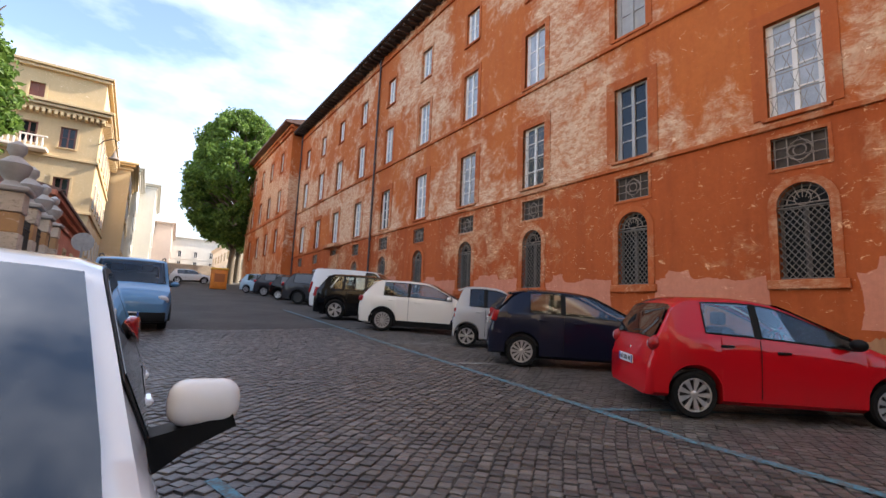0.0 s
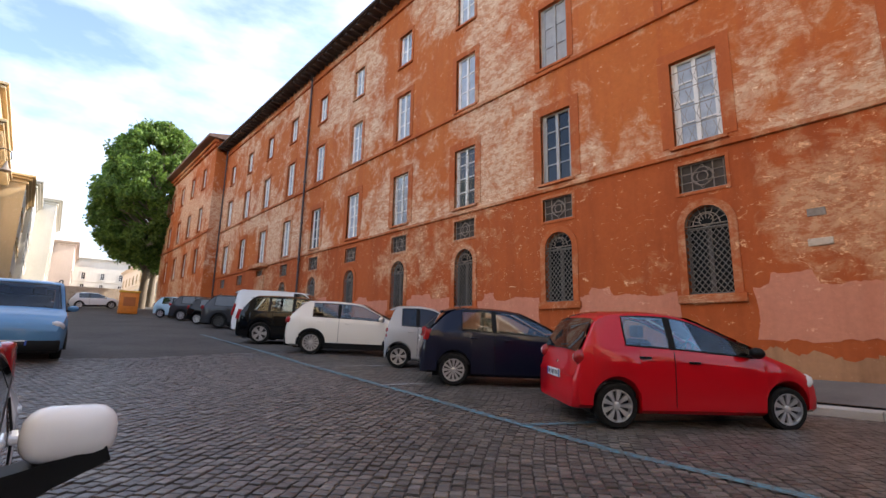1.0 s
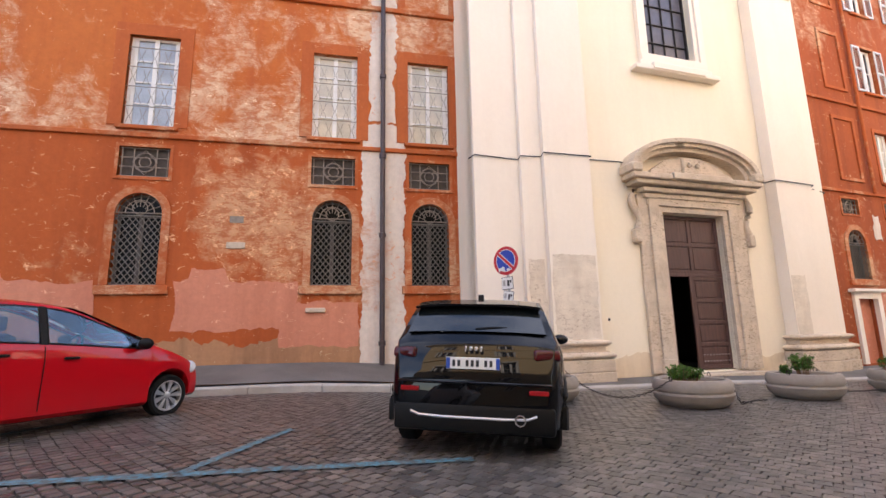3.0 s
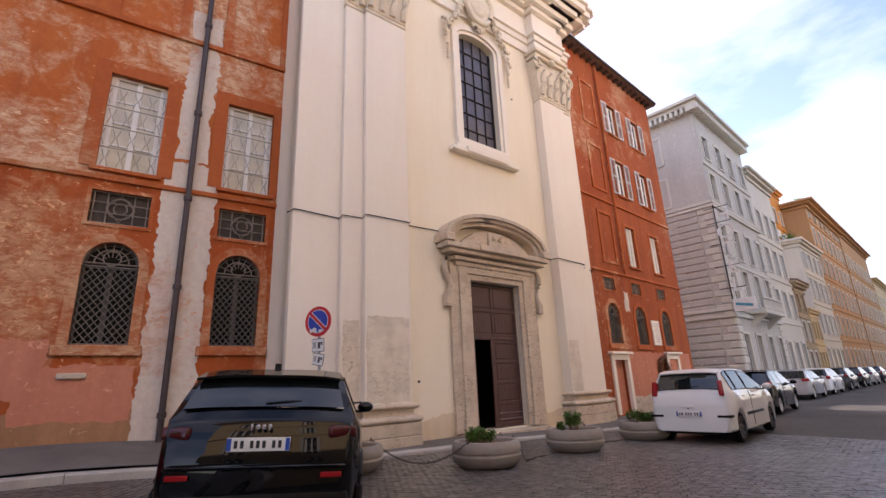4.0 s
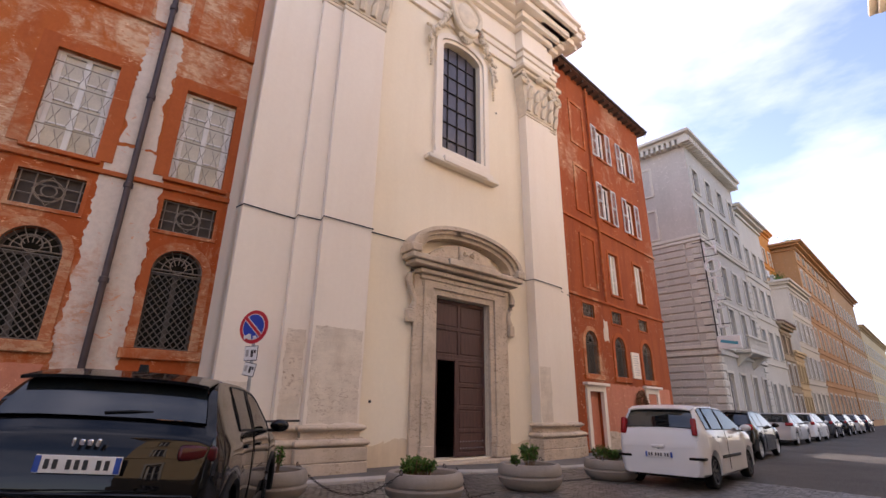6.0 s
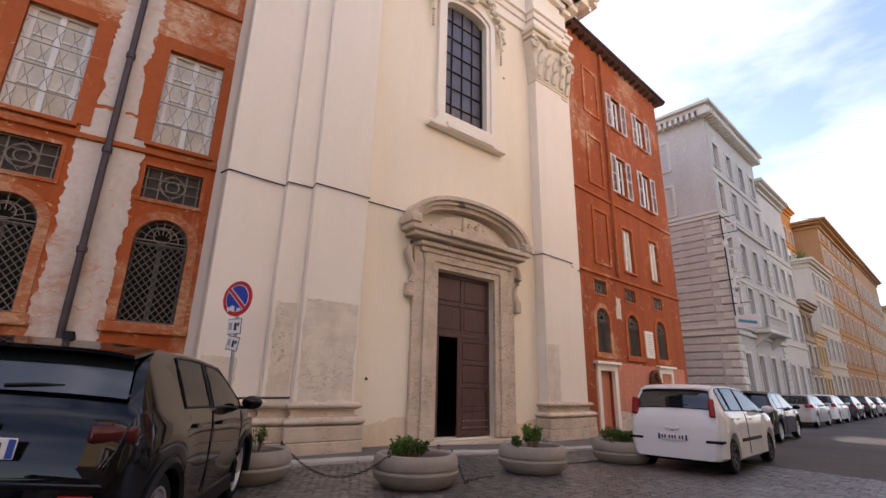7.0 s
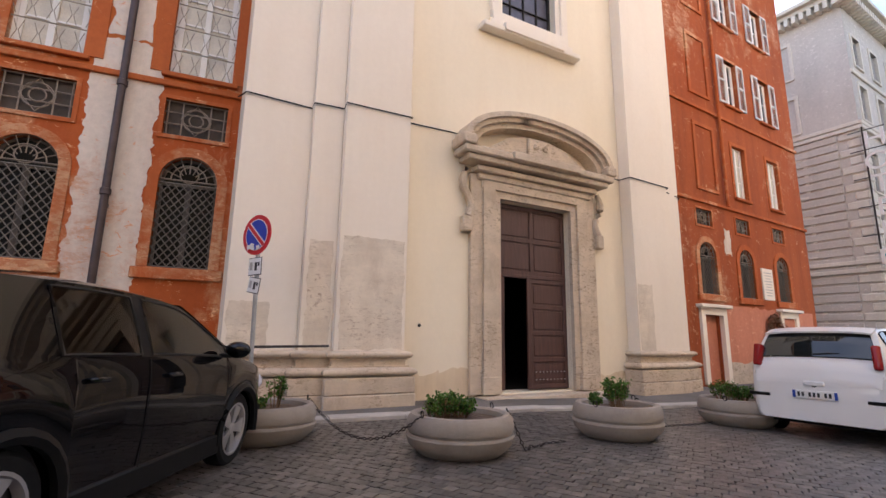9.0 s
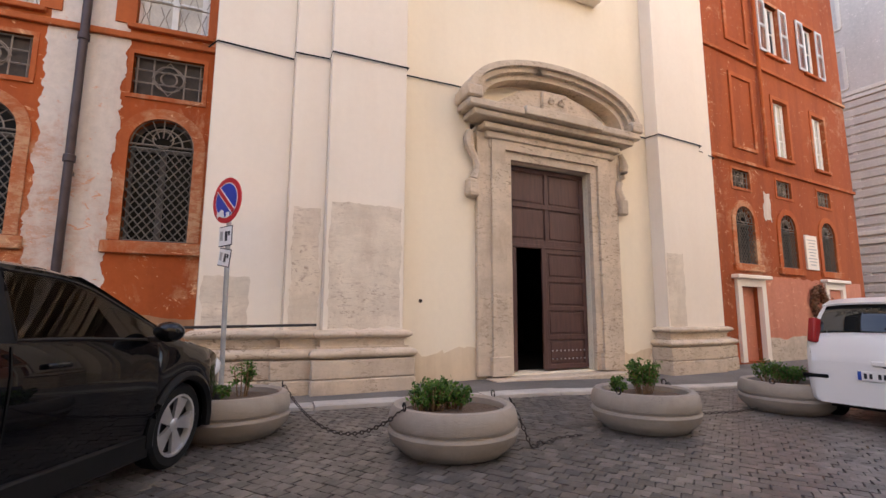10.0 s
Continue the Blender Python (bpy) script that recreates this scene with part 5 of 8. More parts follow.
# eaves, rafters and roof
bm = bmesh.new()
prism(bm, [(-0.75, 17.25), (-0.75, 17.36), (6.0, 19.8), (12.0, 17.4), (12.0, 17.2)], X0 - 0.3, X1, "x")
part("roof", bm, M_ROOF, wing)
bm = bmesh.new()
box(bm, X0 - 0.3, X1, -0.72, 0.0, 17.2, 17.246)
xx = X0
while xx < X1 - 0.1:
    box(bm, xx, xx + 0.1, -0.7, 0.0, 17.06, 17.2)
    xx += 0.55
tube(bm, [(X0 - 0.3, -0.8, 17.3), (X1, -0.8, 17.3)], 0.08, 8)
part("eave", bm, M_EAVE, wing, "dark timber eave with gutter")
bm = bmesh.new()
box(bm, X0 - 0.3, X0, 0.0, 12, -1.5, 17.2)
box(bm, X1 - 0.3, X1, 0.37, 12, -1.5, 17.2)
box(bm, X0, X1, 11.7, 12, -1.5, 17.2)
part("side_wall", bm, M_FACADE, wing)

PANE_CREAM = plain("pane_over_cream_shutter", (0.60, 0.55, 0.44), 0.12, vary=0.25, scale=2.2)
# pale blue-grey paint stands for bright sky reflected in the panes
PANE_PALE = plain("pane_over_white_blind", (0.42, 0.46, 0.50), 0.10, vary=0.3, scale=2.0)
for i, b in enumerate(BAYS):
    arched_window(wing, b, 2.35, 0.94, 2.05)
    vent(wing, b, 4.78, 1.04, 0.70)
    pn = [PANE_CREAM, PANE_CREAM, PANE_PALE, M_GLASS][i] if i < 4 else (M_GLASS_SKY if i % 3 == 1 else PANE_PALE)
    casement(wing, b, 5.98, 1.08, 2.26, 4, M_GREYWOOD if i == 3 else M_WHITEWOOD, pn, surround=M_TRIM_RED, st=0.29, grille=i in (0, 1, 2, 4, 5))
    if i > 2:
        casement(wing, b, 9.86, 1.04, 2.19, 3, M_GREYWOOD if i == 3 else M_WHITEWOOD, PANE_PALE if i != 3 else M_GREYWOOD, surround=M_TRIM_RED, st=0.2)
    else:
        bm = bmesh.new()
        ring_bm(bm, 1.2, 2.3, 0.2, -0.05, 0.05)
        ob = part("blind_panel", bm, M_TRIM_RED, wing, "blind recessed panel frame")
        ob.location = (b, 0, 9.76)
    casement(wing, b, 13.5, 0.92, 1.6, 2, M_WHITEWOOD, PANE_PALE, surround=M_TRIM_RED, st=0.13)

# plaster repairs, each a thin coat of its own shape
PATCHES = [(-3.75, -1.15, 1.35, 2.72, 11, 0.28), (-1.5, 0.25, 0.95, 1.95, 12, 0.0), (-7.9, -5.3, 1.2, 2.65, 13, 0.2), (-11.9, -9.3, 1.3, 2.75, 14, 0.25), (-15.9, -13.3, 1.4, 2.9, 15, 0.2), (-20, -17.2, 1.6, 3.0, 16, 0.2), (-24, -21.2, 1.8, 3.2, 17, 0.3)]
for x0, x1, z0, z1, sd, nt in PATCHES:
    bm = bmesh.new()
    prism(bm, ragged(x0, x1, z0, z1, sd, amp=0.035, notch=nt), -0.008 - 0.0035 * (sd % 2), 0.003 - 0.001 * (sd % 2))
    part("plaster_patch", bm, M_PINK, wing, "pink plaster repair patch", smooth=0)
M_TAN = plaster("stained_tan_plaster", (0.42, 0.20, 0.10), (0.50, 0.27, 0.14), (0.52, 0.36, 0.22), (0.22, 0.11, 0.06), peel=0.58, streak=0.7)
for x0, x1, z0, z1, sd in ((-4.4, 2.7, -0.4, 1.12, 21), (-12.5, -4.7, -0.4, 1.2, 22), (-24, -12.6, -0.4, 1.5, 23)):
    bm = bmesh.new()
    prism(bm, ragged(x0, x1, z0, z1, sd, amp=0.09), -0.0055, 0.0005)
    part("stained_base", bm, M_TAN, wing, "brown water-stained plaster at the foot of the wall", smooth=0)
bm = bmesh.new()
prism(bm, ragged(0.30, 1.36, 0.3, 6.45, 31, 0.10, 0.035), -0.007, 0.002)
part("plaster_patch", bm, M_GREYPLASTER, wing, "pale grey bare plaster strip behind the downpipe", smooth=0)
bm = bmesh.new()
prism(bm, ragged(0.45, 1.12, 6.5, 10.6, 32, 0.12, 0.05), -0.007, 0.002)
part("plaster_patch", bm, M_GREYPLASTER, wing, smooth=0)
# downpipes with collars
for px, z0 in ((0.79, 0.5), (-26.2, 1.2), (-42.6, 2.4)):
    bm = bmesh.new()
    tube(bm, [(px, -0.12, z0), (px, -0.12, 17.0), (px, -0.5, 17.25)], 0.062, 10)
    for z in (1.0, 3.55, 5.55, 7.7, 10.2, 13.5):
        lathe(bm, [(0.066, -0.06), (0.085, -0.05), (0.085, 0.05), (0.066, 0.06)], 10, Matrix.Translation((px, -0.12, z + z0 * 0.0)))
    box(bm, px - 0.05, px + 0.05, -0.1, 0.02, 3.3, 3.36)
    part("downpipe", bm, M_PIPE, wing, "dark metal downpipe with collars")
# small stone tablet and iron plate between two windows, and a stone ring
bm = bmesh.new()
box(bm, -2.72, -2.32, -0.03, 0.02, 3.18, 3.33, 0.01)
part("stone_tablet", bm, M_TRAV, wing)
bm = bmesh.new()
box(bm, -2.68, -2.38, -0.012, 0.02, 3.78, 3.94, 0.006)
part("iron_plate", bm, M_VENT, wing)
bm = bmesh.new()
box(bm, -0.95, -0.5, -0.07, 0.02, 1.72, 1.83, 0.02)
part("stone_bracket", bm, M_TRAV, wing)
# entrance balcony far along the wing
bm = bmesh.new()
box(bm, -33.6, -31.2, -0.5, 0.0, 5.6, 5.85, 0.03)
box(bm, -33.2, -31.6, -0.08, 0.0, 2.2, 5.1, 0.02)
part("door_surround", bm, M_TRIM_RED, wing)

# the taller block that closes the street's far end
block = thing("palace_end_block", pose(10.7, 43.2, 0, 0, 0, -90), "taller orange-red palace block beyond the long wing", "building")
holes = []
for i in range(4):
    for z, h in ((6.4, 2.2), (10.2, 2.2), (14.2, 1.9)):
        holes.append((-3.4 - 4 * i, -2.4 - 4 * i, z, z + h, 0))
part("wall", wall_bm(-18.0, -0.2, 0, 18.0, holes, 0.36), M_FACADE, block, smooth=0)
for h in holes:
    casement(block, (h[0] + h[1]) / 2, h[2], 1.0, h[3] - h[2], 3, M_WHITEWOOD, M_GLASS, surround=M_TRIM_RED, st=0.18)
bm = bmesh.new()
box(bm, -0.196, 0.1, 0.0, 11, 0, 18.0)
box(bm, -18.3, -18.004, 0.0, 11, 0, 18.0)
box(bm, -18.0, 0.0, 2.4, 2.7, 0, 18.0)
part("side_wall", bm, M_FACADE, block)
bm = bmesh.new()
prism(bm, [(-0.9, 18.0), (-0.9, 18.2), (5.5, 19.6), (11.5, 18.2), (11.5, 18.0)], -18.9, 0.7, "x")
part("roof", bm, M_ROOF, block)
bm = bmesh.new()
for z, d in ((17.7, 0.35), (17.4, 0.2), (9.7, 0.08)):
    box(bm, -18.4, 0.12 + d, -d, 0.02, z, z + 0.26, 0.02)
part("cornice", bm, M_TRIM_RED, block)

# ---------------------------------------------------------------- the church front
CH = pose(10.48, -2.5, 0, 0, 0, -85.4)
church = thing("church", CH, "cream plastered church front with travertine doorway and tall pilasters", "church")
XL, XR = 0.30, 11.55
part("wall", wall_bm(XL, XR, -0.6, 18.0, [(5.55, 7.55, 0.13, 4.22, 0), (5.68, 7.32, 8.78, 13.0, 0.32)], 0.5), M_CREAM, church, smooth=0)
bm = bmesh.new()
box(bm, XL, XL + 0.3, 0.02, 14, -0.6, 18)
box(bm, XR - 0.3, XR, 0.5, 14, -0.6, 18)
box(bm, XL, XR, 13.7, 14, -0.6, 18)
box(bm, XL, XR, 0.5, 14, 17.7, 18)
part("side_wall", bm, M_CREAM, church)
# room behind the open leaf, its darkness painted on as near-black walls
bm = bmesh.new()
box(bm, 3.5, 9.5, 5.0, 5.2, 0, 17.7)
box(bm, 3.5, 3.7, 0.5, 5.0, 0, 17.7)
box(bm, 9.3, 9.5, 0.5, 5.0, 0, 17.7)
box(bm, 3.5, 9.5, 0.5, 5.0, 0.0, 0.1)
part("dark_nave", bm, M_SHADE_BLACK, church)
# pilasters in three steps at each side
ORD = [(XL, 1.45, 0.10), (1.45, 2.0, 0.22), (2.0, 3.28, 0.35)]
ORD_R = [(9.35, 10.75, 0.35), (10.75, 11.25, 0.22), (11.25, XR, 0.10)]
for a, b, d in ORD + ORD_R:
    bm = bmesh.new()
    box(bm, a, b, -d, 0.0, 0.9, 13.7, 0.012)
    part("pilaster", bm, M_STONEPALE, church, "pale plastered pilaster")
# bare pitted stone low on the pilasters
for a, b, d, z0, z1, sd in ((2.05, 3.26, 0.35, 1.0, 2.95, 41), (1.5, 1.97, 0.22, 1.0, 2.85, 42), (0.34, 1.0, 0.10, 1.0, 1.75, 43), (9.38, 9.95, 0.35, 1.0, 2.6, 44)):
    bm = bmesh.new()
    prism(bm, ragged(a + 0.03, b - 0.03, z0, z1, sd, 0.12, 0.02), -d - 0.006, -d + 0.002)
    part("bare_stone", bm, M_TRAV_ROUGH, church, "pitted bare travertine where the plaster is gone", smooth=0)
# pedestals: plinth blocks and rounded mouldings that follow the steps


def moulding(bm, a, b, d, z0, z1, out, ends=(True, True)):
    """A rounded course round three sides of a pilaster foot."""
    n = 8
    prof = [(out * math.sin(math.pi * i / n) ** 0.6, lerp(z0, z1, i / n)) for i in range(n + 1)]
    rows = []
    for o, z in prof:
        rows.append([bm.verts.new(p) for p in ((a - o, 0.02, z), (a - o, -d - o, z), (b + o, -d - o, z), (b + o, 0.02, z))])
    for r, s in zip(rows, rows[1:]):
        for i in range(3):
            bm.faces.new((r[i], r[i + 1], s[i + 1], s[i]))
    bm.faces.new(rows[-1])
    bm.faces.new(rows[0][::-1])


for a, b, d in ORD + ORD_R:
    left = b < 5
    e = 0.13
    bm = bmesh.new()
    box(bm, a - e * 1.25, b + e * 1.25, -d - e * 1.4, 0.0, -0.3, 0.27, 0.018)
    part("plinth", bm, M_TRAV, church, "worn travertine plinth block")
    bm = bmesh.new()
    box(bm, a - e * 1.2, b + e * 1.2, -d - e * 1.3, 0.0, 0.275, 0.55, 0.018)
    part("plinth", bm, M_TRAV, church)
    bm = bmesh.new()
    moulding(bm, a - 0.08, b + 0.08, d + 0.08, 0.555, 0.71, 0.11)
    box(bm, a - 0.075, b + 0.075, -d - 0.075, 0, 0.71, 0.735)
    box(bm, a - 0.02, b + 0.02, -d - 0.02, 0, 0.735, 0.83)
    box(bm, a - 0.05, b + 0.05, -d - 0.05, 0, 0.83, 0.85)
    moulding(bm, a - 0.03, b + 0.03, d + 0.03, 0.85, 0.98, 0.095)
    part("base_moulding", bm, M_TRAV, church, "rounded travertine base mouldings")
# damp stains at the foot of the cream wall
M_DAMP = plaster("damp_cream_plaster", (0.72, 0.56, 0.38), (0.80, 0.67, 0.48), (0.62, 0.47, 0.32), (0.52, 0.38, 0.25), peel=0.6, streak=0.6, scratch=-0.25, grain=0.1)
for a, b, z1, sd in ((3.42, 4.9, 0.62, 61), (8.2, 9.2, 0.5, 62)):
    bm = bmesh.new()
    prism(bm, ragged(a, b, -0.1, z1, sd, 0.14, 0.05), -0.006, 0.002)
    part("damp_stain", bm, M_DAMP, church, "brown damp-stained plaster at the wall's foot", smooth=0)
# iron rail beside the steps
bm = bmesh.new()
tube(bm, [(-0.75, -0.32, 0.9), (-0.7, -0.45, 1.02), (1.9, -0.45, 1.06)], 0.022, 6)
tube(bm, [(-0.7, -0.45, 0.3), (-0.7, -0.45, 1.02)], 0.02, 6)
part("iron_rail", bm, M_IRON, church)
# doorway: travertine frame, ears, brackets, frieze and segmental hood
bm = bmesh.new()
ring_bm(bm, 2.0, 4.09, 0.16, -0.10, 0.1)
ring_bm(bm, 2.32, 4.25, 0.30, -0.16, 0.0)
for s in (-1, 1):
    box(bm, s * 1.55 - 0.2, s * 1.55 + 0.2, -0.10, 0.0, 0.0, 4.55, 0.01)
    box(bm, s * 1.3 - 0.2, s * 1.3 + 0.2, -0.2, 0.0, 0.0, 0.34, 0.01)
ob = part("door_frame", bm, M_TRAV, church, "pitted travertine door frame", smooth=0)
ob.location = (6.55, 0, 0.13)
bm = bmesh.new()
box(bm, 4.95, 8.15, -0.2, 0.0, 4.56, 4.70, 0.02)
box(bm, 5.05, 8.05, -0.14, 0.0, 4.38, 4.56, 0.01)
box(bm, 4.85, 8.25, -0.30, 0.0, 4.70, 4.82, 0.02)
box(bm, 4.55, 8.5, -0.44, 0.0, 4.86, 4.98, 0.02)
box(bm, 4.42, 8.63, -0.52, 0.0, 4.98, 5.14, 0.03)
box(bm, 5.6, 7.5, -0.58, 0.0, 4.99, 5.17, 0.02)
part("door_cornice", bm, M_TRAV, church, "weathered travertine cornice over the door")
bm = bmesh.new()
for k, (ro, dz, yy) in enumerate(((0.0, 0.13, -0.52), (0.13, 0.12, -0.44), (0.25, 0.14, -0.34))):
    def edge(o):
        return [(6.525 - (2.12 - o) * math.cos(math.pi * i / 24), 5.14 + (1.04 - o * 0.8) * math.sin(math.pi * i / 24) ** 0.8) for i in range(25)]
    a, b = edge(ro), edge(ro + dz)
    for i in range(24):
        vs = [[bm.verts.new((p[0], y, max(p[1], 5.14))) for p in (a[i], a[i + 1], b[i + 1], b[i])] for y in (yy, 0.0)]
        bm.faces.new(vs[0])
        for j in range(4):
            if len({tuple(round(c, 5) for c in v.co) for v in (vs[0][j], vs[0][(j + 1) % 4])}) > 1:
                bm.faces.new((vs[0][j], vs[0][(j + 1) % 4], vs[1][(j + 1) % 4], vs[1][j]))
for s in (-1, 1):
    box(bm, 6.525 + s * 2.0 - 0.16, 6.525 + s * 2.0 + 0.16, -0.56, 0.0, 5.13, 5.36, 0.03)
bmesh.ops.remove_doubles(bm, verts=bm.verts, dist=0.001)
part("door_hood", bm, M_TRAV, church, "curved travertine hood moulding")
bm = bmesh.new()
prism(bm, [(5.2, 5.14), (5.2, 5.3), (5.7, 5.62), (6.2, 5.74), (6.85, 5.74), (7.35, 5.62), (7.85, 5.3), (7.85, 5.14)], -0.22, 0.0)
box(bm, 6.2, 6.85, -0.3, 0.0, 5.14, 5.72, 0.03)
for s in (-1, 1):
    pts = [(6.525 + s * (0.14 - 0.09 * t / 12 * math.cos(t * 0.6)), -0.32, 5.5 + 0.09 * (1 - t / 14) * math.sin(t * 0.6)) for t in range(13)]
    tube(bm, pts, 0.03, 6)
part("hood_carving", bm, M_TRAV, church)
for s in (-1, 1):
    bm = bmesh.new()
    pts = [(6.55 + s * (1.86 + 0.1 * math.sin(t * 0.75)), -0.12, 4.75 - t * 0.13) for t in range(9)]
    tube(bm, pts, [0.05, 0.07, 0.09, 0.09, 0.08, 0.07, 0.07, 0.09, 0.10], 8)
    box(bm, 6.55 + s * 1.86 - 0.11, 6.55 + s * 1.86 + 0.11, -0.2, 0.0, 3.38, 3.72, 0.03)
    part("scroll_bracket", bm, M_TRAV, church)
# the door: two leaves, a dark gap where one small leaf stands open


def leaf_bm(x0, x1, z0, z1, rows):
    bm = bmesh.new()
    box(bm, x0, x1, 0.16, 0.22, z0, z1)
    for i in range(rows + 1):
        zz = lerp(z0, z1 - 0.1, i / rows)
        box(bm, x0, x1, 0.13, 0.165, zz, zz + 0.1, 0.01)
    for xx in (x0, (x0 + x1) / 2 - 0.05 if x1 - x0 > 1.2 else None, x1 - 0.1):
        if xx is not None:
            box(bm, xx, xx + 0.1, 0.132, 0.165, z0, z1, 0.01)
    for i in range(rows):
        a, b = lerp(z0, z1 - 0.1, i / rows) + 0.13, lerp(z0, z1 - 0.1, (i + 1) / rows) - 0.03
        for xa, xb in (((x0 + 0.13, x1 - 0.13),) if x1 - x0 <= 1.2 else ((x0 + 0.13, (x0 + x1) / 2 - 0.08), ((x0 + x1) / 2 + 0.08, x1 - 0.13))):
            box(bm, xa, xb, 0.142, 0.165, a, b, 0.012)
    return bm


part("door_leaf", leaf_bm(6.46, 7.54, 0.16, 2.55, 4), M_DOOR, church, "dark red-brown panelled door leaf, closed")
part("door_leaf", leaf_bm(5.56, 7.54, 2.62, 4.2, 2), M_DOOR, church, "dark red-brown panelled upper door")
bm = leaf_bm(5.56, 5.80, 0.16, 2.55, 4)
part("door_leaf", bm, M_DOOR, church, "narrow edge of the door leaf that stands open")
bm = bmesh.new()
box(bm, 5.56, 7.54, 0.12, 0.24, 2.55, 2.63, 0.01)
box(bm, 6.40, 6.50, 0.11, 0.17, 0.16, 2.58, 0.01)
part("door_rail", bm, M_DOOR, church)
bm = bmesh.new()
for i in range(9):
    for zz in (0.36, 0.52):
        lathe(bm, [(0.018, 0), (0.012, 0.012)], 6, Matrix.Translation((6.62 + i * 0.1, 0.13, zz)) @ pose(0, 0, 0, 90, 0, 0))
part("door_studs", bm, M_RIM, church)
bm = bmesh.new()
box(bm, 5.0, 8.1, -0.42, 0.1, -0.2, 0.10, 0.02)
part("door_step", bm, M_TRAV, church)
# the great window
bm = bmesh.new()
box(bm, 5.66, 7.34, 0.22, 0.24, 8.78, 13.0)
part("window_glass", bm, glass("leaded_church_glass", (0.10, 0.095, 0.115), 0.12), church)
bm = bmesh.new()
for i in range(1, 4):
    xx = lerp(5.68, 7.32, i / 4)
    box(bm, xx - 0.010, xx + 0.010, 0.17, 0.22, 8.78, 13.0)
for i in range(1, 7):
    zz = lerp(8.78, 13.0, i / 7)
    box(bm, 5.68, 7.32, 0.172, 0.219, zz - 0.010, zz + 0.010)
box(bm, 5.68, 5.73, 0.15, 0.22, 8.78, 13.0)
box(bm, 7.27, 7.32, 0.15, 0.22, 8.78, 13.0)
part("glazing_lattice", bm, M_IRON, church, "dark glazing bars of the great window", smooth=0)
bm = bmesh.new()
ring_bm(bm, 1.64, 4.22, 0.13, -0.06, 0.02, True, 0.32)
ring_bm(bm, 1.90, 4.35, 0.2, -0.13, 0.02, True, 0.42)
ob = part("window_surround", bm, M_STONEPALE, church, smooth=0)
ob.location = (6.5, 0, 8.78)
bm = bmesh.new()
box(bm, 5.05, 7.95, -0.26, 0.0, 8.22, 8.36, 0.02)
box(bm, 5.25, 7.75, -0.2, 0.0, 8.36, 8.52, 0.02)
box(bm, 5.35, 7.65, -0.16, 0.0, 8.52, 8.78, 0.02)
box(bm, 5.6, 7.4, -0.3, 0.0, 8.25, 8.45, 0.02)
part("window_ledge", bm, M_STONEPALE, church, "stepped pale stone window ledge")
# carved shield, shell and garlands over the window
bm = bmesh.new()
ring = [(6.5 + 0.62 * math.cos(t) * (1 + 0.12 * math.sin(3 * t)), 14.2 + 0.72 * math.sin(t)) for t in [2 * math.pi * i / 28 for i in range(28)]]
prism(bm, ring, -0.3, 0.0)
tube(bm, [(x, -0.3, z) for x, z in ring], 0.1, 8, close=True)
bmesh.ops.create_uvsphere(bm, u_segments=18, v_segments=10, radius=1, matrix=Matrix.Translation((6.5, -0.28, 14.25)) @ Matrix.Diagonal((0.42, 0.12, 0.5, 1)))
part("carved_shield", bm, M_CAPITAL, church, "carved stone shield over the window")
bm = bmesh.new()
for i in range(9):
    a = math.pi * (0.12 + 0.76 * i / 8)
    tube(bm, [(6.5, -0.2, 13.62), (6.5 + 0.2 * math.cos(a), -0.27, 13.5 - 0.22 * math.sin(a)), (6.5 + 0.34 * math.cos(a), -0.2, 13.5 - 0.36 * math.sin(a))], [0.02, 0.045, 0.05], 6)
part("carved_shell", bm, M_CAPITAL, church)
rg = random.Random(8)
for s in (-1, 1):
    bm = bmesh.new()
    for i in range(46):
        t = i / 45
        x = 6.5 + s * (0.75 + 0.75 * t)
        z = 14.0 - 0.9 * t - 0.35 * math.sin(math.pi * t) - max(0, t - 0.7) * 2.4
        bmesh.ops.create_icosphere(bm, subdivisions=1, radius=rg.uniform(0.06, 0.11) * (1.1 - 0.4 * t), matrix=Matrix.Translation((x + rg.uniform(-0.07, 0.07), -0.2 + rg.uniform(-0.08, 0.05), z + rg.uniform(-0.06, 0.06))))
    part("carved_garland", bm, M_CAPITAL, church, "carved stone garland")
    bm = bmesh.new()
    pts = [(6.5 + s * (1.42 + 0.16 * math.cos(t * 0.7) * (1 - t / 18)), -0.16, 13.0 + 0.16 * math.sin(t * 0.7) - 0.05 * t) for t in range(17)]
    tube(bm, pts, 0.06, 7)
    for k in range(6):
        bmesh.ops.create_icosphere(bm, subdivisions=1, radius=0.055, matrix=Matrix.Translation((6.5 + s * 1.4, -0.14, 12.1 - k * 0.11)))
    part("carved_scroll", bm, M_CAPITAL, church)
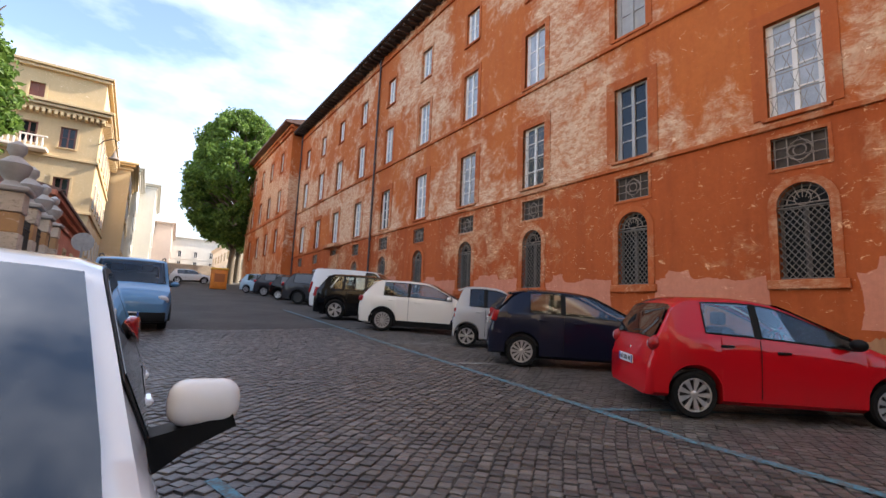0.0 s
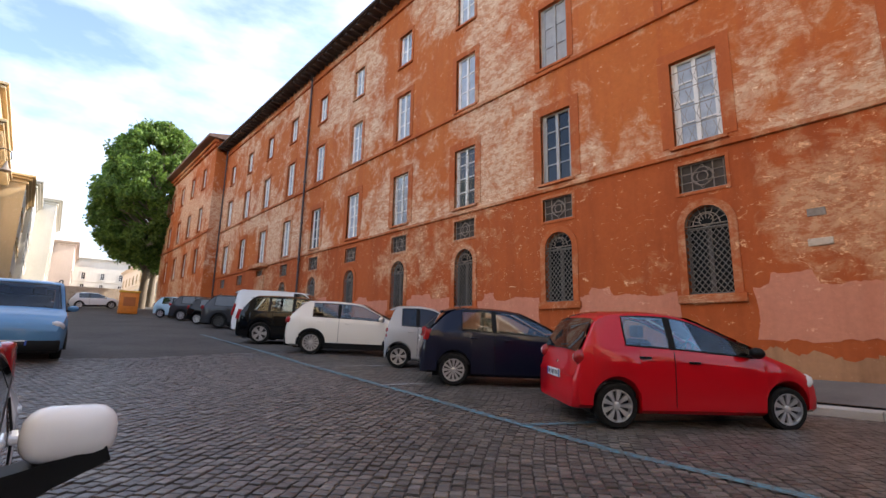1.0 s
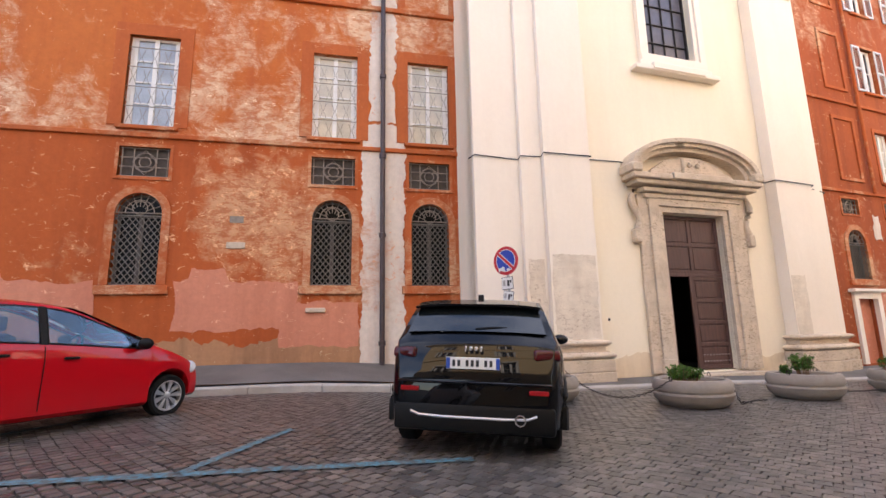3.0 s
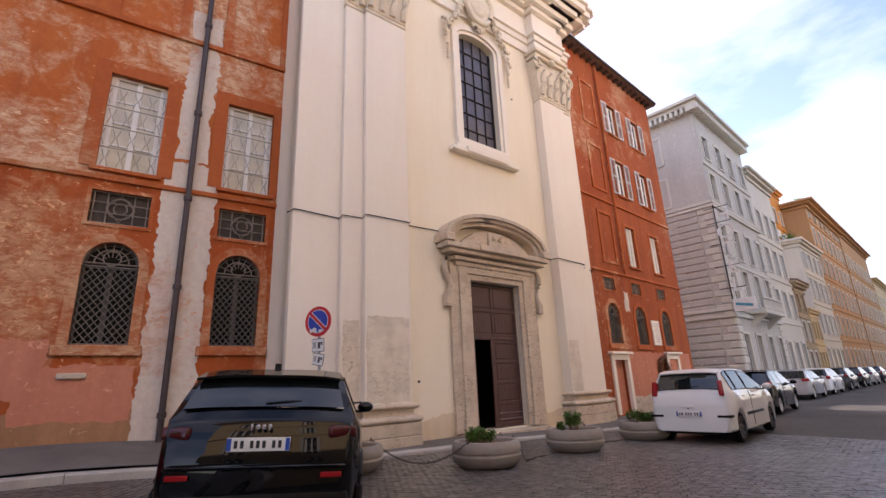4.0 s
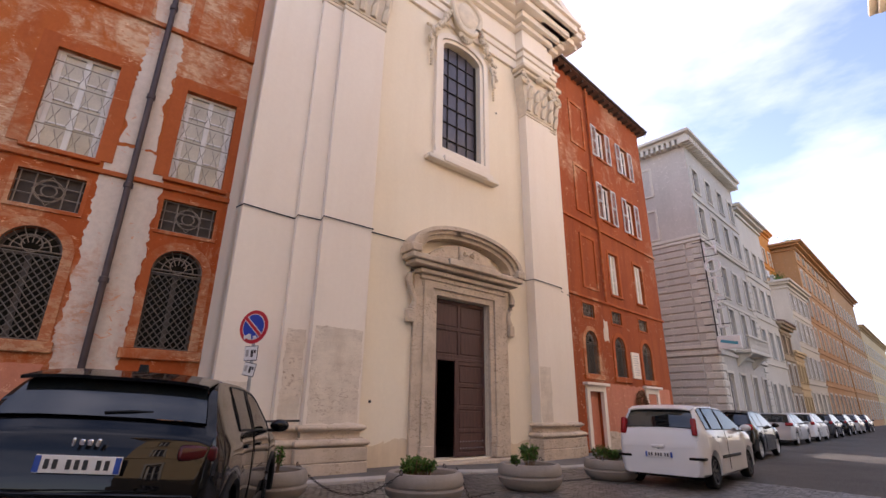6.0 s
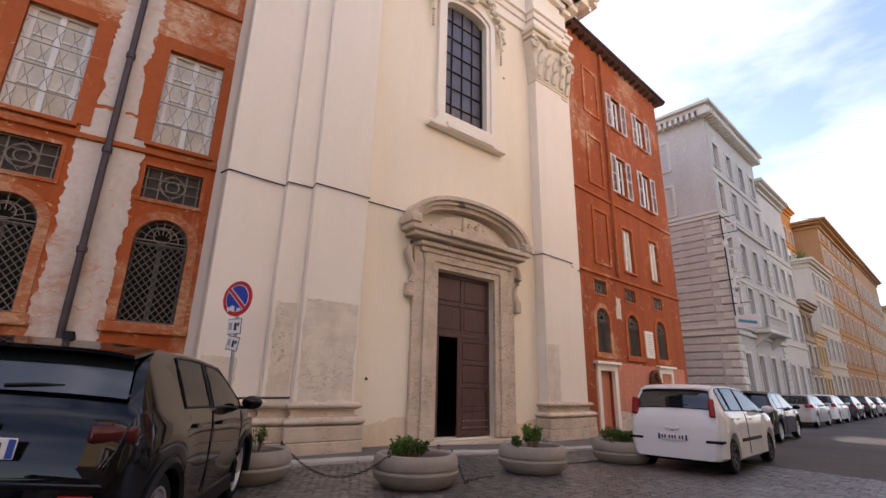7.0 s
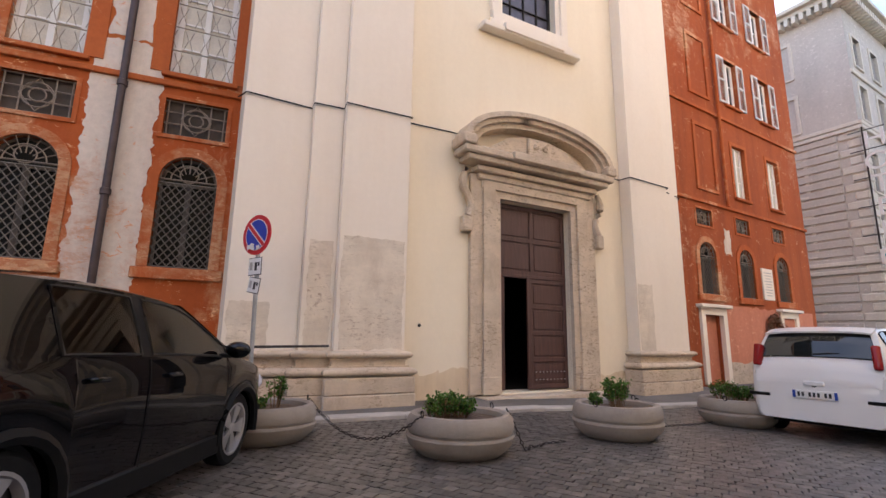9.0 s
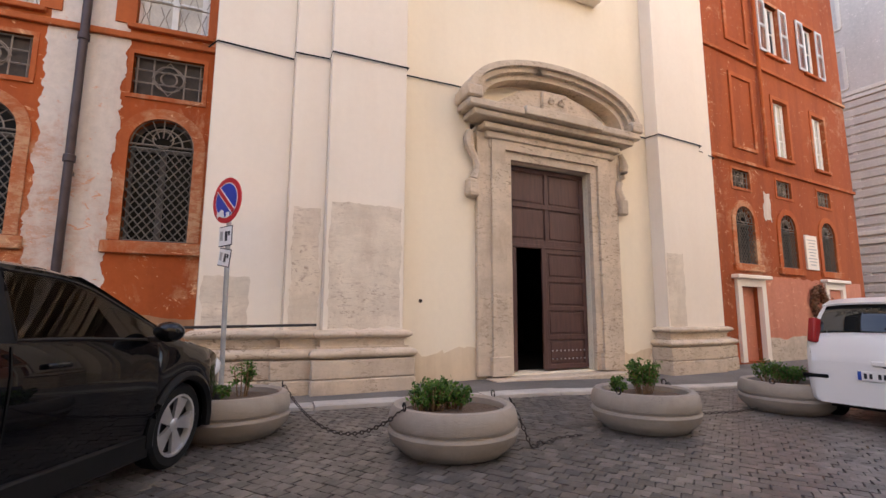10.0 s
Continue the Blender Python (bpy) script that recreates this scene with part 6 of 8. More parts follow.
# capitals
rc = random.Random(3)
for a, b, d in (ORD[2], ORD[1], ORD_R[0], ORD_R[1]):
    bm = bmesh.new()
    box(bm, a - 0.03, b + 0.03, -d - 0.03, 0.0, 11.5, 11.62, 0.02)
    prism(bm, [(a, 11.62), (b, 11.62), (b + 0.16, 13.2), (a - 0.16, 13.2)], -d - 0.04, 0.0)
    box(bm, a - 0.28, b + 0.28, -d - 0.26, 0.0, 13.42, 13.6, 0.03)
    box(bm, a - 0.2, b + 0.2, -d - 0.16, 0.0, 13.28, 13.42, 0.02)
    w = b - a
    for s in (a, b):
        sg = -1 if s == a else 1
        pts = [(s + sg * 0.08 + (0.25 - 0.2 * t / 21) * math.cos(t * 0.55 + 1.5) * -sg, -d - 0.14, 12.98 + (0.25 - 0.2 * t / 21) * math.sin(t * 0.55 + 1.5)) for t in range(22)]
        tube(bm, pts, 0.055, 6)
    n = max(2, int(w / 0.3))
    for row in range(2):
        for i in range(n):
            cx = lerp(a + 0.1, b - 0.1, i / max(1, n - 1)) + (0.0 if row == 0 else 0.08)
            z = 11.7 + row * 0.55
            tube(bm, [(cx, -d - 0.05, z), (cx, -d - 0.13, z + 0.3), (cx + rc.uniform(-0.03, 0.03), -d - 0.22, z + 0.48), (cx, -d - 0.2, z + 0.40)], [0.1, 0.11, 0.07, 0.03], 6)
    bmesh.ops.create_icosphere(bm, subdivisions=2, radius=0.15, matrix=Matrix.Translation(((a + b) / 2, -d - 0.18, 13.25)))
    part("capital", bm, M_CAPITAL, church, "carved scroll and leaf capital")
# entablature in steps that follow the pilasters, cornice and pediment
ENT = [(13.62, 14.0, 0.10), (14.0, 14.25, 0.17), (14.25, 14.38, 0.26), (14.38, 15.35, 0.08), (15.35, 15.55, 0.25), (15.55, 15.8, 0.45), (15.8, 16.05, 0.75), (16.05, 16.35, 1.0), (16.35, 16.5, 1.12)]
for z0, z1, o in ENT:
    bm = bmesh.new()
    box(bm, XL, XR, -o, 0.0, z0, z1, 0.012)
    for a, b, d in (ORD[2], ORD[1], ORD_R[0], ORD_R[1]):
        box(bm, a - o, b + o * (1.0 if b > 9 else 1.0), -d - o, 0.0, z0 + 0.001, z1 - 0.001, 0.012)
    part("entablature", bm, M_STONEPALE, church)
bm = bmesh.new()
xx = XL
while xx < XR + 0.7:
    box(bm, xx, xx + 0.16, -0.86, -0.3, 15.82, 16.04)
    xx += 0.36
part("modillion", bm, M_STONEPALE, church)
bm = bmesh.new()
for o, dz in ((1.12, 0.0), (0.9, -0.25)):
    prism(bm, [(XL - 0.9, 16.5 + dz), (XL - 0.9, 16.8 + dz), (5.9, 19.9 + dz), (XR + 1.2, 16.8 + dz), (XR + 1.2, 16.5 + dz), (5.9, 19.45 + dz)], -o, 0.0)
prism(bm, [(XL, 16.4), (5.9, 19.4), (XR, 16.4)], -0.2, 0.4)
part("pediment", bm, M_STONEPALE, church, smooth=0)
# black cable along the front
bm = bmesh.new()
cab = [(XL - 0.1, -0.02, 5.22), (XL + 0.02, -0.13, 5.30), (1.43, -0.13, 5.27), (1.44, -0.25, 5.33), (1.98, -0.25, 5.35), (1.99, -0.38, 5.42), (3.30, -0.38, 5.44), (3.31, -0.03, 5.5), (4.3, -0.03, 5.52), (4.6, -0.06, 5.5)]
tube(bm, cab, 0.014, 5)
tube(bm, [(8.5, -0.03, 5.36), (9.33, -0.03, 5.32), (9.34, -0.38, 5.3), (10.77, -0.38, 5.25), (10.78, -0.25, 5.2), (XR + 0.02, -0.13, 5.15), (XR + 0.4, 0.4, 5.1)], 0.014, 5)
part("cable", bm, M_PLASTIC, church, "thin black cable clipped along the front")
# dark discs on the wall, painted shade in place of real holes
bm = bmesh.new()
for x, z in ((3.72, 1.45), (5.1, 12.6), (8.15, 11.2), (0.7, 4.0)):
    lathe(bm, [(0.035, -0.006), (0.03, 0.012)], 8, Matrix.Translation((x, -0.012, z)) @ pose(0, 0, 0, 90, 0, 0))
part("wall_hole", bm, M_SHADE_BLACK, church)

# ---------------------------------------------------------------- things before the church


def leaf_cloud(pts, size, seed, mat, name):
    """Many small bent leaves at the given places."""
    rr = np.random.RandomState(seed)
    n = len(pts)
    p = np.array(pts)
    a = rr.normal(size=(n, 3))
    a /= np.linalg.norm(a, axis=1)[:, None]
    b = np.cross(a, rr.normal(size=(n, 3)))
    b /= np.linalg.norm(b, axis=1)[:, None]
    s = (size * rr.uniform(0.6, 1.35, n))[:, None]
    c = np.cross(a, b)
    v = np.stack([p - a * s, p + b * s * 0.55 + c * s * 0.15, p + a * s, p - b * s * 0.55 + c * s * 0.15], 1).reshape(-1, 3)
    f = np.arange(4 * n).reshape(-1, 4)
    me = bpy.data.meshes.new(name)
    me.from_pydata(v.tolist(), [], f.tolist())
    me.materials.append(mat)
    return me


def leaf_mat(name, dark, light, patchy=2.0):
    k = Mat(name, 0.55, 0.0, 0.4)
    c = k.ramp(k.island(), [(0.0, dark), (0.6, tuple((a + b) / 2 for a, b in zip(dark, light))), (1.0, light)])
    c = k.mix(0.5, c, k.ramp(k.noise(patchy, 3), [(0.3, 0.35), (0.7, 1.0)]), "MULTIPLY")
    k.color(c)
    k.b.inputs["Subsurface Weight"].default_value = 0.0
    tr = k.n.new("ShaderNodeBsdfTranslucent")
    ad = k.n.new("ShaderNodeMixShader")
    ad.inputs[0].default_value = 0.45
    k.l.new(c, tr.inputs["Color"])
    k.l.new(k.b.outputs[0], ad.inputs[1])
    k.l.new(tr.outputs[0], ad.inputs[2])
    k.l.new(ad.outputs[0], k.n["Material Output"].inputs["Surface"])
    return k.m


M_SHRUB = leaf_mat("box_shrub_leaf", (0.035, 0.10, 0.018), (0.16, 0.30, 0.045), 9.0)
M_PLANE = leaf_mat("plane_tree_leaf", (0.085, 0.17, 0.03), (0.25, 0.39, 0.07), 0.5)
M_BARK = plain("mottled_bark", (0.16, 0.13, 0.09), 0.9, vary=0.4, scale=6, bump=0.02)
M_STEM = plain("dry_stem", (0.20, 0.12, 0.06), 0.9, vary=0.3, scale=20)


def planter(x, y, R, shrub, seed, label):
    z = road_z(x, y) - 0.01
    root = thing("planter", Matrix.Translation((x, y, z)), label, "planter", "round concrete planters before the church")
    bm = bmesh.new()
    prof = [(R * 0.62, 0.0), (R * 0.78, 0.02), (R * 0.97, 0.12), (R * 1.02, 0.205), (R * 1.0, 0.225), (R * 0.965, 0.232), (R * 0.965, 0.252), (R * 1.0, 0.26), (R * 1.01, 0.30), (R * 0.985, 0.38), (R * 0.93, 0.425), (R * 0.85, 0.43), (R * 0.80, 0.41), (R * 0.79, 0.33), (R * 0.1, 0.33)]
    lathe(bm, prof, 48)
    part("bowl", bm, M_CONCRETE, root, "weathered grey-brown concrete bowl")
    bm = bmesh.new()
    lathe(bm, [(R * 0.80, 0.331), (R * 0.80, 0.355), (R * 0.4, 0.375), (0.02, 0.37)], 28)
    part("soil", bm, M_SOIL, root)
    rr = random.Random(seed)
    stems = bmesh.new()
    pts = []
    for sx, sy, sr, sh, n in shrub:
        for i in range(n):
            a, q = rr.uniform(0, 6.28), math.sqrt(rr.random())
            bx, by = sx + sr * 0.45 * q * math.cos(a), sy + sr * 0.45 * q * math.sin(a)
            tx, ty, tz = sx + sr * q * math.cos(a), sy + sr * q * math.sin(a), 0.37 + sh * rr.uniform(0.72, 1.0)
            tube(stems, [(bx, by, 0.36), ((bx + tx) / 2, (by + ty) / 2, 0.36 + sh * 0.45), (tx, ty, tz - 0.02)], 0.006, 4)
            for k in range(34):
                t = rr.uniform(0.42, 1.04)
                pts.append((lerp(bx, tx, t) + rr.gauss(0, 0.022), lerp(by, ty, t) + rr.gauss(0, 0.022), lerp(0.36, tz, t) + rr.gauss(0, 0.02)))
    part("stem_cluster", stems, M_STEM, root)
    ob = new("shrub", leaf_cloud(pts, 0.021, seed, M_SHRUB, "shrub"))
    ob.parent = root
    ob["label"] = "small-leaved green shrub"
    bm = bmesh.new()
    for a in (-1.2, 1.9):
        c = Vector((R * 0.93 * math.cos(a), R * 0.93 * math.sin(a), 0.42))
        tube(bm, [c + Vector((0.035 * math.cos(t), 0, 0.03 + 0.035 * math.sin(t))) for t in [2 * math.pi * i / 10 for i in range(10)]], 0.008, 5, close=True)
    part("iron_ring", bm, M_IRON, root)
    return root


PLANT = [(8.5, -3.45, 0.58), (7.2, -5.4, 0.585), (7.3, -7.72, 0.56), (7.7, -10.6, 0.57)]
planter(*PLANT[0], [(-0.12, 0.2, 0.2, 0.14, 26), (0.0, -0.1, 0.1, 0.36, 9)], 1, "round concrete planter with low shrubs beside the sign post")
planter(*PLANT[1], [(0.0, 0.2, 0.2, 0.26, 26), (0.02, -0.02, 0.18, 0.22, 22), (-0.1, 0.36, 0.1, 0.2, 8)], 2, "round concrete planter with a clump of green shrubs")
planter(*PLANT[2], [(0.0, 0.0, 0.19, 0.36, 30), (0.05, 0.28, 0.1, 0.18, 10)], 3, "round concrete planter with one bushy round shrub")
planter(*PLANT[3], [(0.0, -0.05, 0.26, 0.24, 34), (0.1, 0.15, 0.2, 0.3, 16)], 4, "round concrete planter with a spreading green shrub")


def chain(a, b, sag, label, loose=None):
    """Iron links from a to b; with loose, the last metres lie on the ground along those points."""
    path = []
    if loose:
        path = [Vector(p) for p in loose]
    else:
        n = 40
        path = [Vector(a).lerp(Vector(b), i / n) - Vector((0, 0, sag * 4 * (i / n) * (1 - i / n))) for i in range(n + 1)]
    dense, total = [path[0]], 0.0
    links = thing("chain", Matrix(), label, "chain", "iron chains between the planters")
    step, left = 0.052, 0.0
    k = 0
    for p, q in zip(path, path[1:]):
        d = q - p
        L = d.length
        u = d.normalized()
        while left < L:
            c = p + u * left
            s = u.cross(Vector((0, 0, 1)))
            s = s.normalized() if s.length > 0.05 else Vector((1, 0, 0))
            if k % 2:
                s = u.cross(s).normalized()
            bm = bmesh.new()
            ring = [c + u * 0.032 * math.cos(t) + s * 0.015 * math.sin(t) for t in [2 * math.pi * i / 8 for i in range(8)]]
            tube(bm, ring, 0.0055, 4, close=True)
            part("link", bm, M_IRON, links, smooth=0)
            left += step
            k += 1
        left -= L
    return links


def rim(i, ang, dz=0.42):
    x, y, R = PLANT[i]
    return (x + R * 0.95 * math.cos(ang), y + R * 0.95 * math.sin(ang), road_z(x, y) + dz)


chain(rim(0, -1.3), rim(1, 1.9), 0.33, "rusty iron chain hanging between two planters")
gz = road_z(7.0, -6.3) + 0.012
chain(None, None, 0, "broken iron chain hanging from a planter to the street", [rim(1, -1.75), (7.02, -6.02, gz + 0.2), (6.98, -6.08, gz + 0.02), (7.0, -6.16, gz), (7.12, -6.25, gz), (7.1, -6.38, gz), (7.2, -6.5, gz), (7.22, -6.8, gz)])
chain(None, None, 0, "iron chain lying from a planter across the street", [rim(2, -1.3), (7.5, -8.5, gz + 0.1), (7.55, -8.6, gz), (7.6, -9.0, gz), (7.55, -9.4, gz), (7.6, -9.9, gz)])

# the no-parking sign
sgn = thing("road_sign", Matrix.Translation((9.48, -3.25, kerb_top(-3.25))) @ pose(0, 0, 0, 0, -2.0, -143), "round no-parking sign with red rim on a grey post", "road sign")
M_SIGNRED = plain("sign_red", (0.55, 0.02, 0.03), 0.35, vary=0.1)
M_SIGNBLUE = plain("sign_blue", (0.015, 0.05, 0.38), 0.35, vary=0.1)
M_SIGNWHITE = plain("sign_white", (0.72, 0.72, 0.70), 0.4, vary=0.08)
M_GALV = plain("galvanised_post", (0.36, 0.36, 0.35), 0.5, 0.5, vary=0.2, scale=9)
SZ = 2.60
bm = bmesh.new()
tube(bm, [(0, 0.03, -0.1), (0, 0.03, SZ + 0.22)], 0.03, 10)
part("post", bm, M_GALV, sgn)


def disc(bm, r0, r1, y0, y1, z, a0=0.0, a1=2 * math.pi, n=36):
    for i in range(n):
        t0, t1 = lerp(a0, a1, i / n), lerp(a0, a1, (i + 1) / n)
        q = [(r0 * math.cos(t0), r0 * math.sin(t0)), (r1 * math.cos(t0), r1 * math.sin(t0)), (r1 * math.cos(t1), r1 * math.sin(t1)), (r0 * math.cos(t1), r0 * math.sin(t1))]
        vs = [[bm.verts.new((p[0], y, z + p[1])) for p in q] for y in (y0, y1)]
        bm.faces.new(vs[0])
        bm.faces.new(vs[1][::-1])
        for j in range(4):
            bm.faces.new((vs[0][j], vs[0][(j + 1) % 4], vs[1][(j + 1) % 4], vs[1][j]))
    bmesh.ops.remove_doubles(bm, verts=bm.verts, dist=0.0004)


bm = bmesh.new()
lathe(bm, [(0.30, 0.0), (0.30, 0.016)], 36, Matrix.Translation((0, -0.002, SZ)) @ pose(0, 0, 0, 90, 0, 0))
plate = part("disc", bm, M_SIGNRED, sgn, "red disc")
for nm, r, y, mt in (("white_ring", 0.235, -0.021, M_SIGNWHITE), ("blue_field", 0.222, -0.024, M_SIGNBLUE)):
    bm = bmesh.new()
    lathe(bm, [(r, 0.0), (r, 0.003)], 32, Matrix.Translation((0, y + 0.003, SZ)) @ pose(0, 0, 0, 90, 0, 0))
    part(nm, bm, mt, sgn)
bm = bmesh.new()
bmesh.ops.create_cube(bm, size=1.0, matrix=Matrix.Translation((0, -0.0275, SZ)) @ pose(0, 0, 0, 0, 45, 0) @ Matrix.Diagonal((0.47, 0.003, 0.085, 1)))
part("white_bar", bm, M_SIGNWHITE, sgn)
bm = bmesh.new()
bmesh.ops.create_cube(bm, size=1.0, matrix=Matrix.Translation((0, -0.031, SZ)) @ pose(0, 0, 0, 0, 45, 0) @ Matrix.Diagonal((0.48, 0.003, 0.055, 1)))
part("red_bar", bm, M_SIGNRED, sgn)
bm = bmesh.new()
prism(bm, ragged(-0.17, -0.02, SZ - 0.22, SZ - 0.14, 5, 0.03, 0.012), -0.036, -0.033)
part("torn_sticker", bm, M_SIGNWHITE, sgn)
bm = bmesh.new()
prism(bm, ragged(0.02, 0.1, SZ - 0.23, SZ - 0.17, 6, 0.03, 0.01), -0.036, -0.033)
part("torn_sticker", bm, M_SIGNWHITE, sgn)
for z0, z1, w, lean in ((SZ - 0.60, SZ - 0.34, 0.13, 0), (SZ - 0.86, SZ - 0.63, 0.115, 12)):
    pn = new("sign_panel")
    pn.parent = sgn
    pn.matrix_local = pose(0, 0, (z0 + z1) / 2, 0, lean, 0)
    h = (z1 - z0) / 2
    bm = bmesh.new()
    box(bm, -w - 0.01, w + 0.01, -0.012, -0.002, -h, h, 0.004)
    part("panel_back", bm, M_INK, pn)
    bm = bmesh.new()
    box(bm, -w, w, -0.016, -0.013, -h + 0.012, h - 0.012)
    part("panel_face", bm, M_SIGNWHITE, pn)
    for bx0, bx1, bz0, bz1 in ((-w * 0.8, -w * 0.35, -h * 0.4, h * 0.5), (0.0, w * 0.4, -h * 0.5, h * 0.45), (w * 0.5, w * 0.8, 0.0, h * 0.45)):
        bm = bmesh.new()
        box(bm, bx0, bx1, -0.019, -0.0165, bz0, bz1)
        part("bar", bm, M_INK if bx0 > -0.05 else M_GREYWOOD, pn)

# ---------------------------------------------------------------- houses down the street past the church
STREET_M = pose(11.6, -13.6, 0, 0, 0, -81.5)
M_ASHLAR = plaster("pale_grey_ashlar", (0.50, 0.48, 0.43), (0.58, 0.55, 0.50), (0.63, 0.60, 0.55), (0.38, 0.36, 0.32), peel=0.7, streak=0.3)
M_WHITEHOUSE = plaster("white_house_plaster", (0.62, 0.59, 0.51), (0.68, 0.65, 0.57), (0.57, 0.53, 0.46), (0.52, 0.48, 0.42), peel=0.7, streak=0.3)
M_OCHRE = plaster("orange_ochre_plaster", (0.62, 0.24, 0.045), (0.66, 0.28, 0.06), (0.70, 0.46, 0.24), (0.48, 0.25, 0.1), peel=0.7, streak=0.3)
M_BROWN = plaster("tan_brown_plaster", (0.46, 0.25, 0.11), (0.52, 0.30, 0.14), (0.58, 0.44, 0.32), (0.36, 0.23, 0.15), peel=0.7, streak=0.3)
M_SAND = plaster("sand_yellow_plaster", (0.62, 0.46, 0.25), (0.68, 0.52, 0.30), (0.70, 0.58, 0.40), (0.48, 0.36, 0.20), peel=0.71, streak=0.25)
M_PINKHOUSE = plaster("pale_pink_plaster", (0.56, 0.45, 0.38), (0.62, 0.50, 0.42), (0.64, 0.55, 0.47), (0.45, 0.35, 0.29), peel=0.7, streak=0.3)
M_TANHOUSE = plaster("grey_tan_plaster", (0.40, 0.31, 0.20), (0.46, 0.36, 0.24), (0.50, 0.42, 0.31), (0.30, 0.22, 0.14), peel=0.7, streak=0.4)
M_RED2 = plaster("deep_orange_plaster", (0.36, 0.082, 0.024), (0.43, 0.112, 0.035), (0.62, 0.36, 0.22), (0.25, 0.06, 0.022), peel=0.58, streak=0.7)


def house(name, m, label, u0, u1, h, depth, mat, floors, cols, base=-1.0, trim=None, roof=True, ww=1.0, wood=None, shutters=None, pane=None, cornice=0.4, side_cols=0, arches=False, roof_mat=None):
    """A street house: front wall with real window openings, side and back walls, courses, cornice and roof."""
    root = thing(name, m, label, "house")
    trim = trim or mat
    holes = []
    for z, hh in floors:
        for i in range(cols):
            c = lerp(u0, u1, (i + 0.5) / cols)
            holes.append((c - ww / 2, c + ww / 2, z, z + hh, ww / 2 if arches and z < 4 else 0))
    part("wall", wall_bm(u0, u1, base, h, holes, 0.3), mat, root, smooth=0)
    for a, b, z0, z1, rise in holes:
        if rise:
            arched_window(root, (a + b) / 2, z0, b - a, z1 - z0, surround=trim)
        else:
            casement(root, (a + b) / 2, z0, b - a, z1 - z0, 3, wood, pane or M_GLASS, surround=trim, st=0.16, sy=-0.06, shutters=shutters if z0 > 4 else None)
    bm = bmesh.new()
    box(bm, u0, u0 + 0.3, 0.3, depth, base, h)
    box(bm, u1 - 0.3, u1, 0.3, depth, base, h)
    box(bm, u0, u1, depth - 0.3, depth, base, h)
    box(bm, u0 + 0.3, u1 - 0.3, 2.5, 2.7, base, h)
    part("side_wall", bm, mat, root, smooth=0)
    bm = bmesh.new()
    for z, _ in floors[1:]:
        box(bm, u0 - 0.03, u1 + 0.03, -0.09, 0.02, z - 0.62, z - 0.42, 0.02)
    if cornice:
        for k, (o, dz) in enumerate(((0.25, -0.75), (0.6, -0.35), (1.0, -0.12))):
            box(bm, u0 - cornice * o, u1 + cornice * o, -cornice * o, depth, h + dz, h + dz + 0.22, 0.02)
    part("cornice", bm, trim, root, smooth=0)
    if roof:
        bm = bmesh.new()
        prism(bm, [(-cornice - 0.1, h + 0.08), (-cornice - 0.1, h + 0.2), (depth / 2, h + 0.2 + depth * 0.14), (depth + 0.3, h + 0.2), (depth + 0.3, h + 0.08)], u0 - 0.2, u1 + 0.2, "x")
        part("roof", bm, roof_mat or M_ROOF, root)
    else:
        bm = bmesh.new()
        box(bm, u0, u1, 0.0, depth, h - 0.1, h + 0.12)
        part("roof", bm, M_ASHLAR, root)
    return root


# the orange house beside the church: vents, arched windows, shutters, two doors
red2 = thing("orange_house", STREET_M, "orange-red plastered house with white shutters beside the church", "house")
ho = []
for c in (2.25, 4.5, 6.95):
    ho += [(c - 0.45, c + 0.45, 2.62, 4.2, 0.45), (c - 0.42, c + 0.42, 4.72, 5.22, 0)]
for c in (4.72, 7.1):
    ho += [(c - 0.42, c + 0.42, 5.95, 7.8, 0), (c - 0.42, c + 0.42, 9.3, 11.05, 0), (c - 0.42, c + 0.42, 12.45, 14.05, 0)]
ho += [(1.75, 2.7, 0.05, 2.0, 0), (6.5, 7.4, 0.05, 2.05, 0)]
part("wall", wall_bm(-0.2, 9.2, -0.6, 15.9, ho, 0.3), M_RED2, red2, smooth=0)
for c in (2.25, 4.5, 6.95):
    arched_window(red2, c, 2.62, 0.9, 1.58, surround=M_TRIM_RED)
    vent(red2, c, 4.72, 0.84, 0.5)
for c in (4.72, 7.1):
    casement(red2, c, 5.95, 0.84, 1.85, 3, M_WHITEWOOD, PANE_CREAM, surround=M_TRIM_RED, st=0.12)
    casement(red2, c, 9.3, 0.84, 1.75, 2, M_WHITEWOOD, M_GLASS, surround=M_TRIM_RED, st=0.1, shutters=M_SHUTTER)
    casement(red2, c, 12.45, 0.84, 1.6, 2, M_WHITEWOOD, M_GLASS, surround=M_TRIM_RED, st=0.1, shutters=M_SHUTTER)
for z0, z1 in ((5.95, 8.0), (9.2, 11.2), (12.4, 14.4)):
    bm = bmesh.new()
    ring_bm(bm, 0.95, z1 - z0, 0.12, -0.05, 0.02)
    box(bm, -0.6, 0.6, -0.05, 0.02, -0.1, 0.0)
    ob = part("blind_panel", bm, M_TRIM_RED, red2, "blind recessed panel frame", smooth=0)
    ob.location = (2.6, 0, z0)
for z in (5.42, 8.6):
    bm = bmesh.new()
    box(bm, -0.2, 9.22, -0.07, 0.02, z, z + 0.1, 0.01)
    part("string_course", bm, M_TRIM_RED, red2)
bm = bmesh.new()
box(bm, -0.2, 0.1, 0.3, 10, -0.6, 15.9)
box(bm, 8.9, 9.2, 0.3, 10, -0.6, 15.9)
box(bm, -0.2, 9.2, 2.3, 2.5, -0.6, 15.9)
part("side_wall", bm, M_RED2, red2, smooth=0)
bm = bmesh.new()
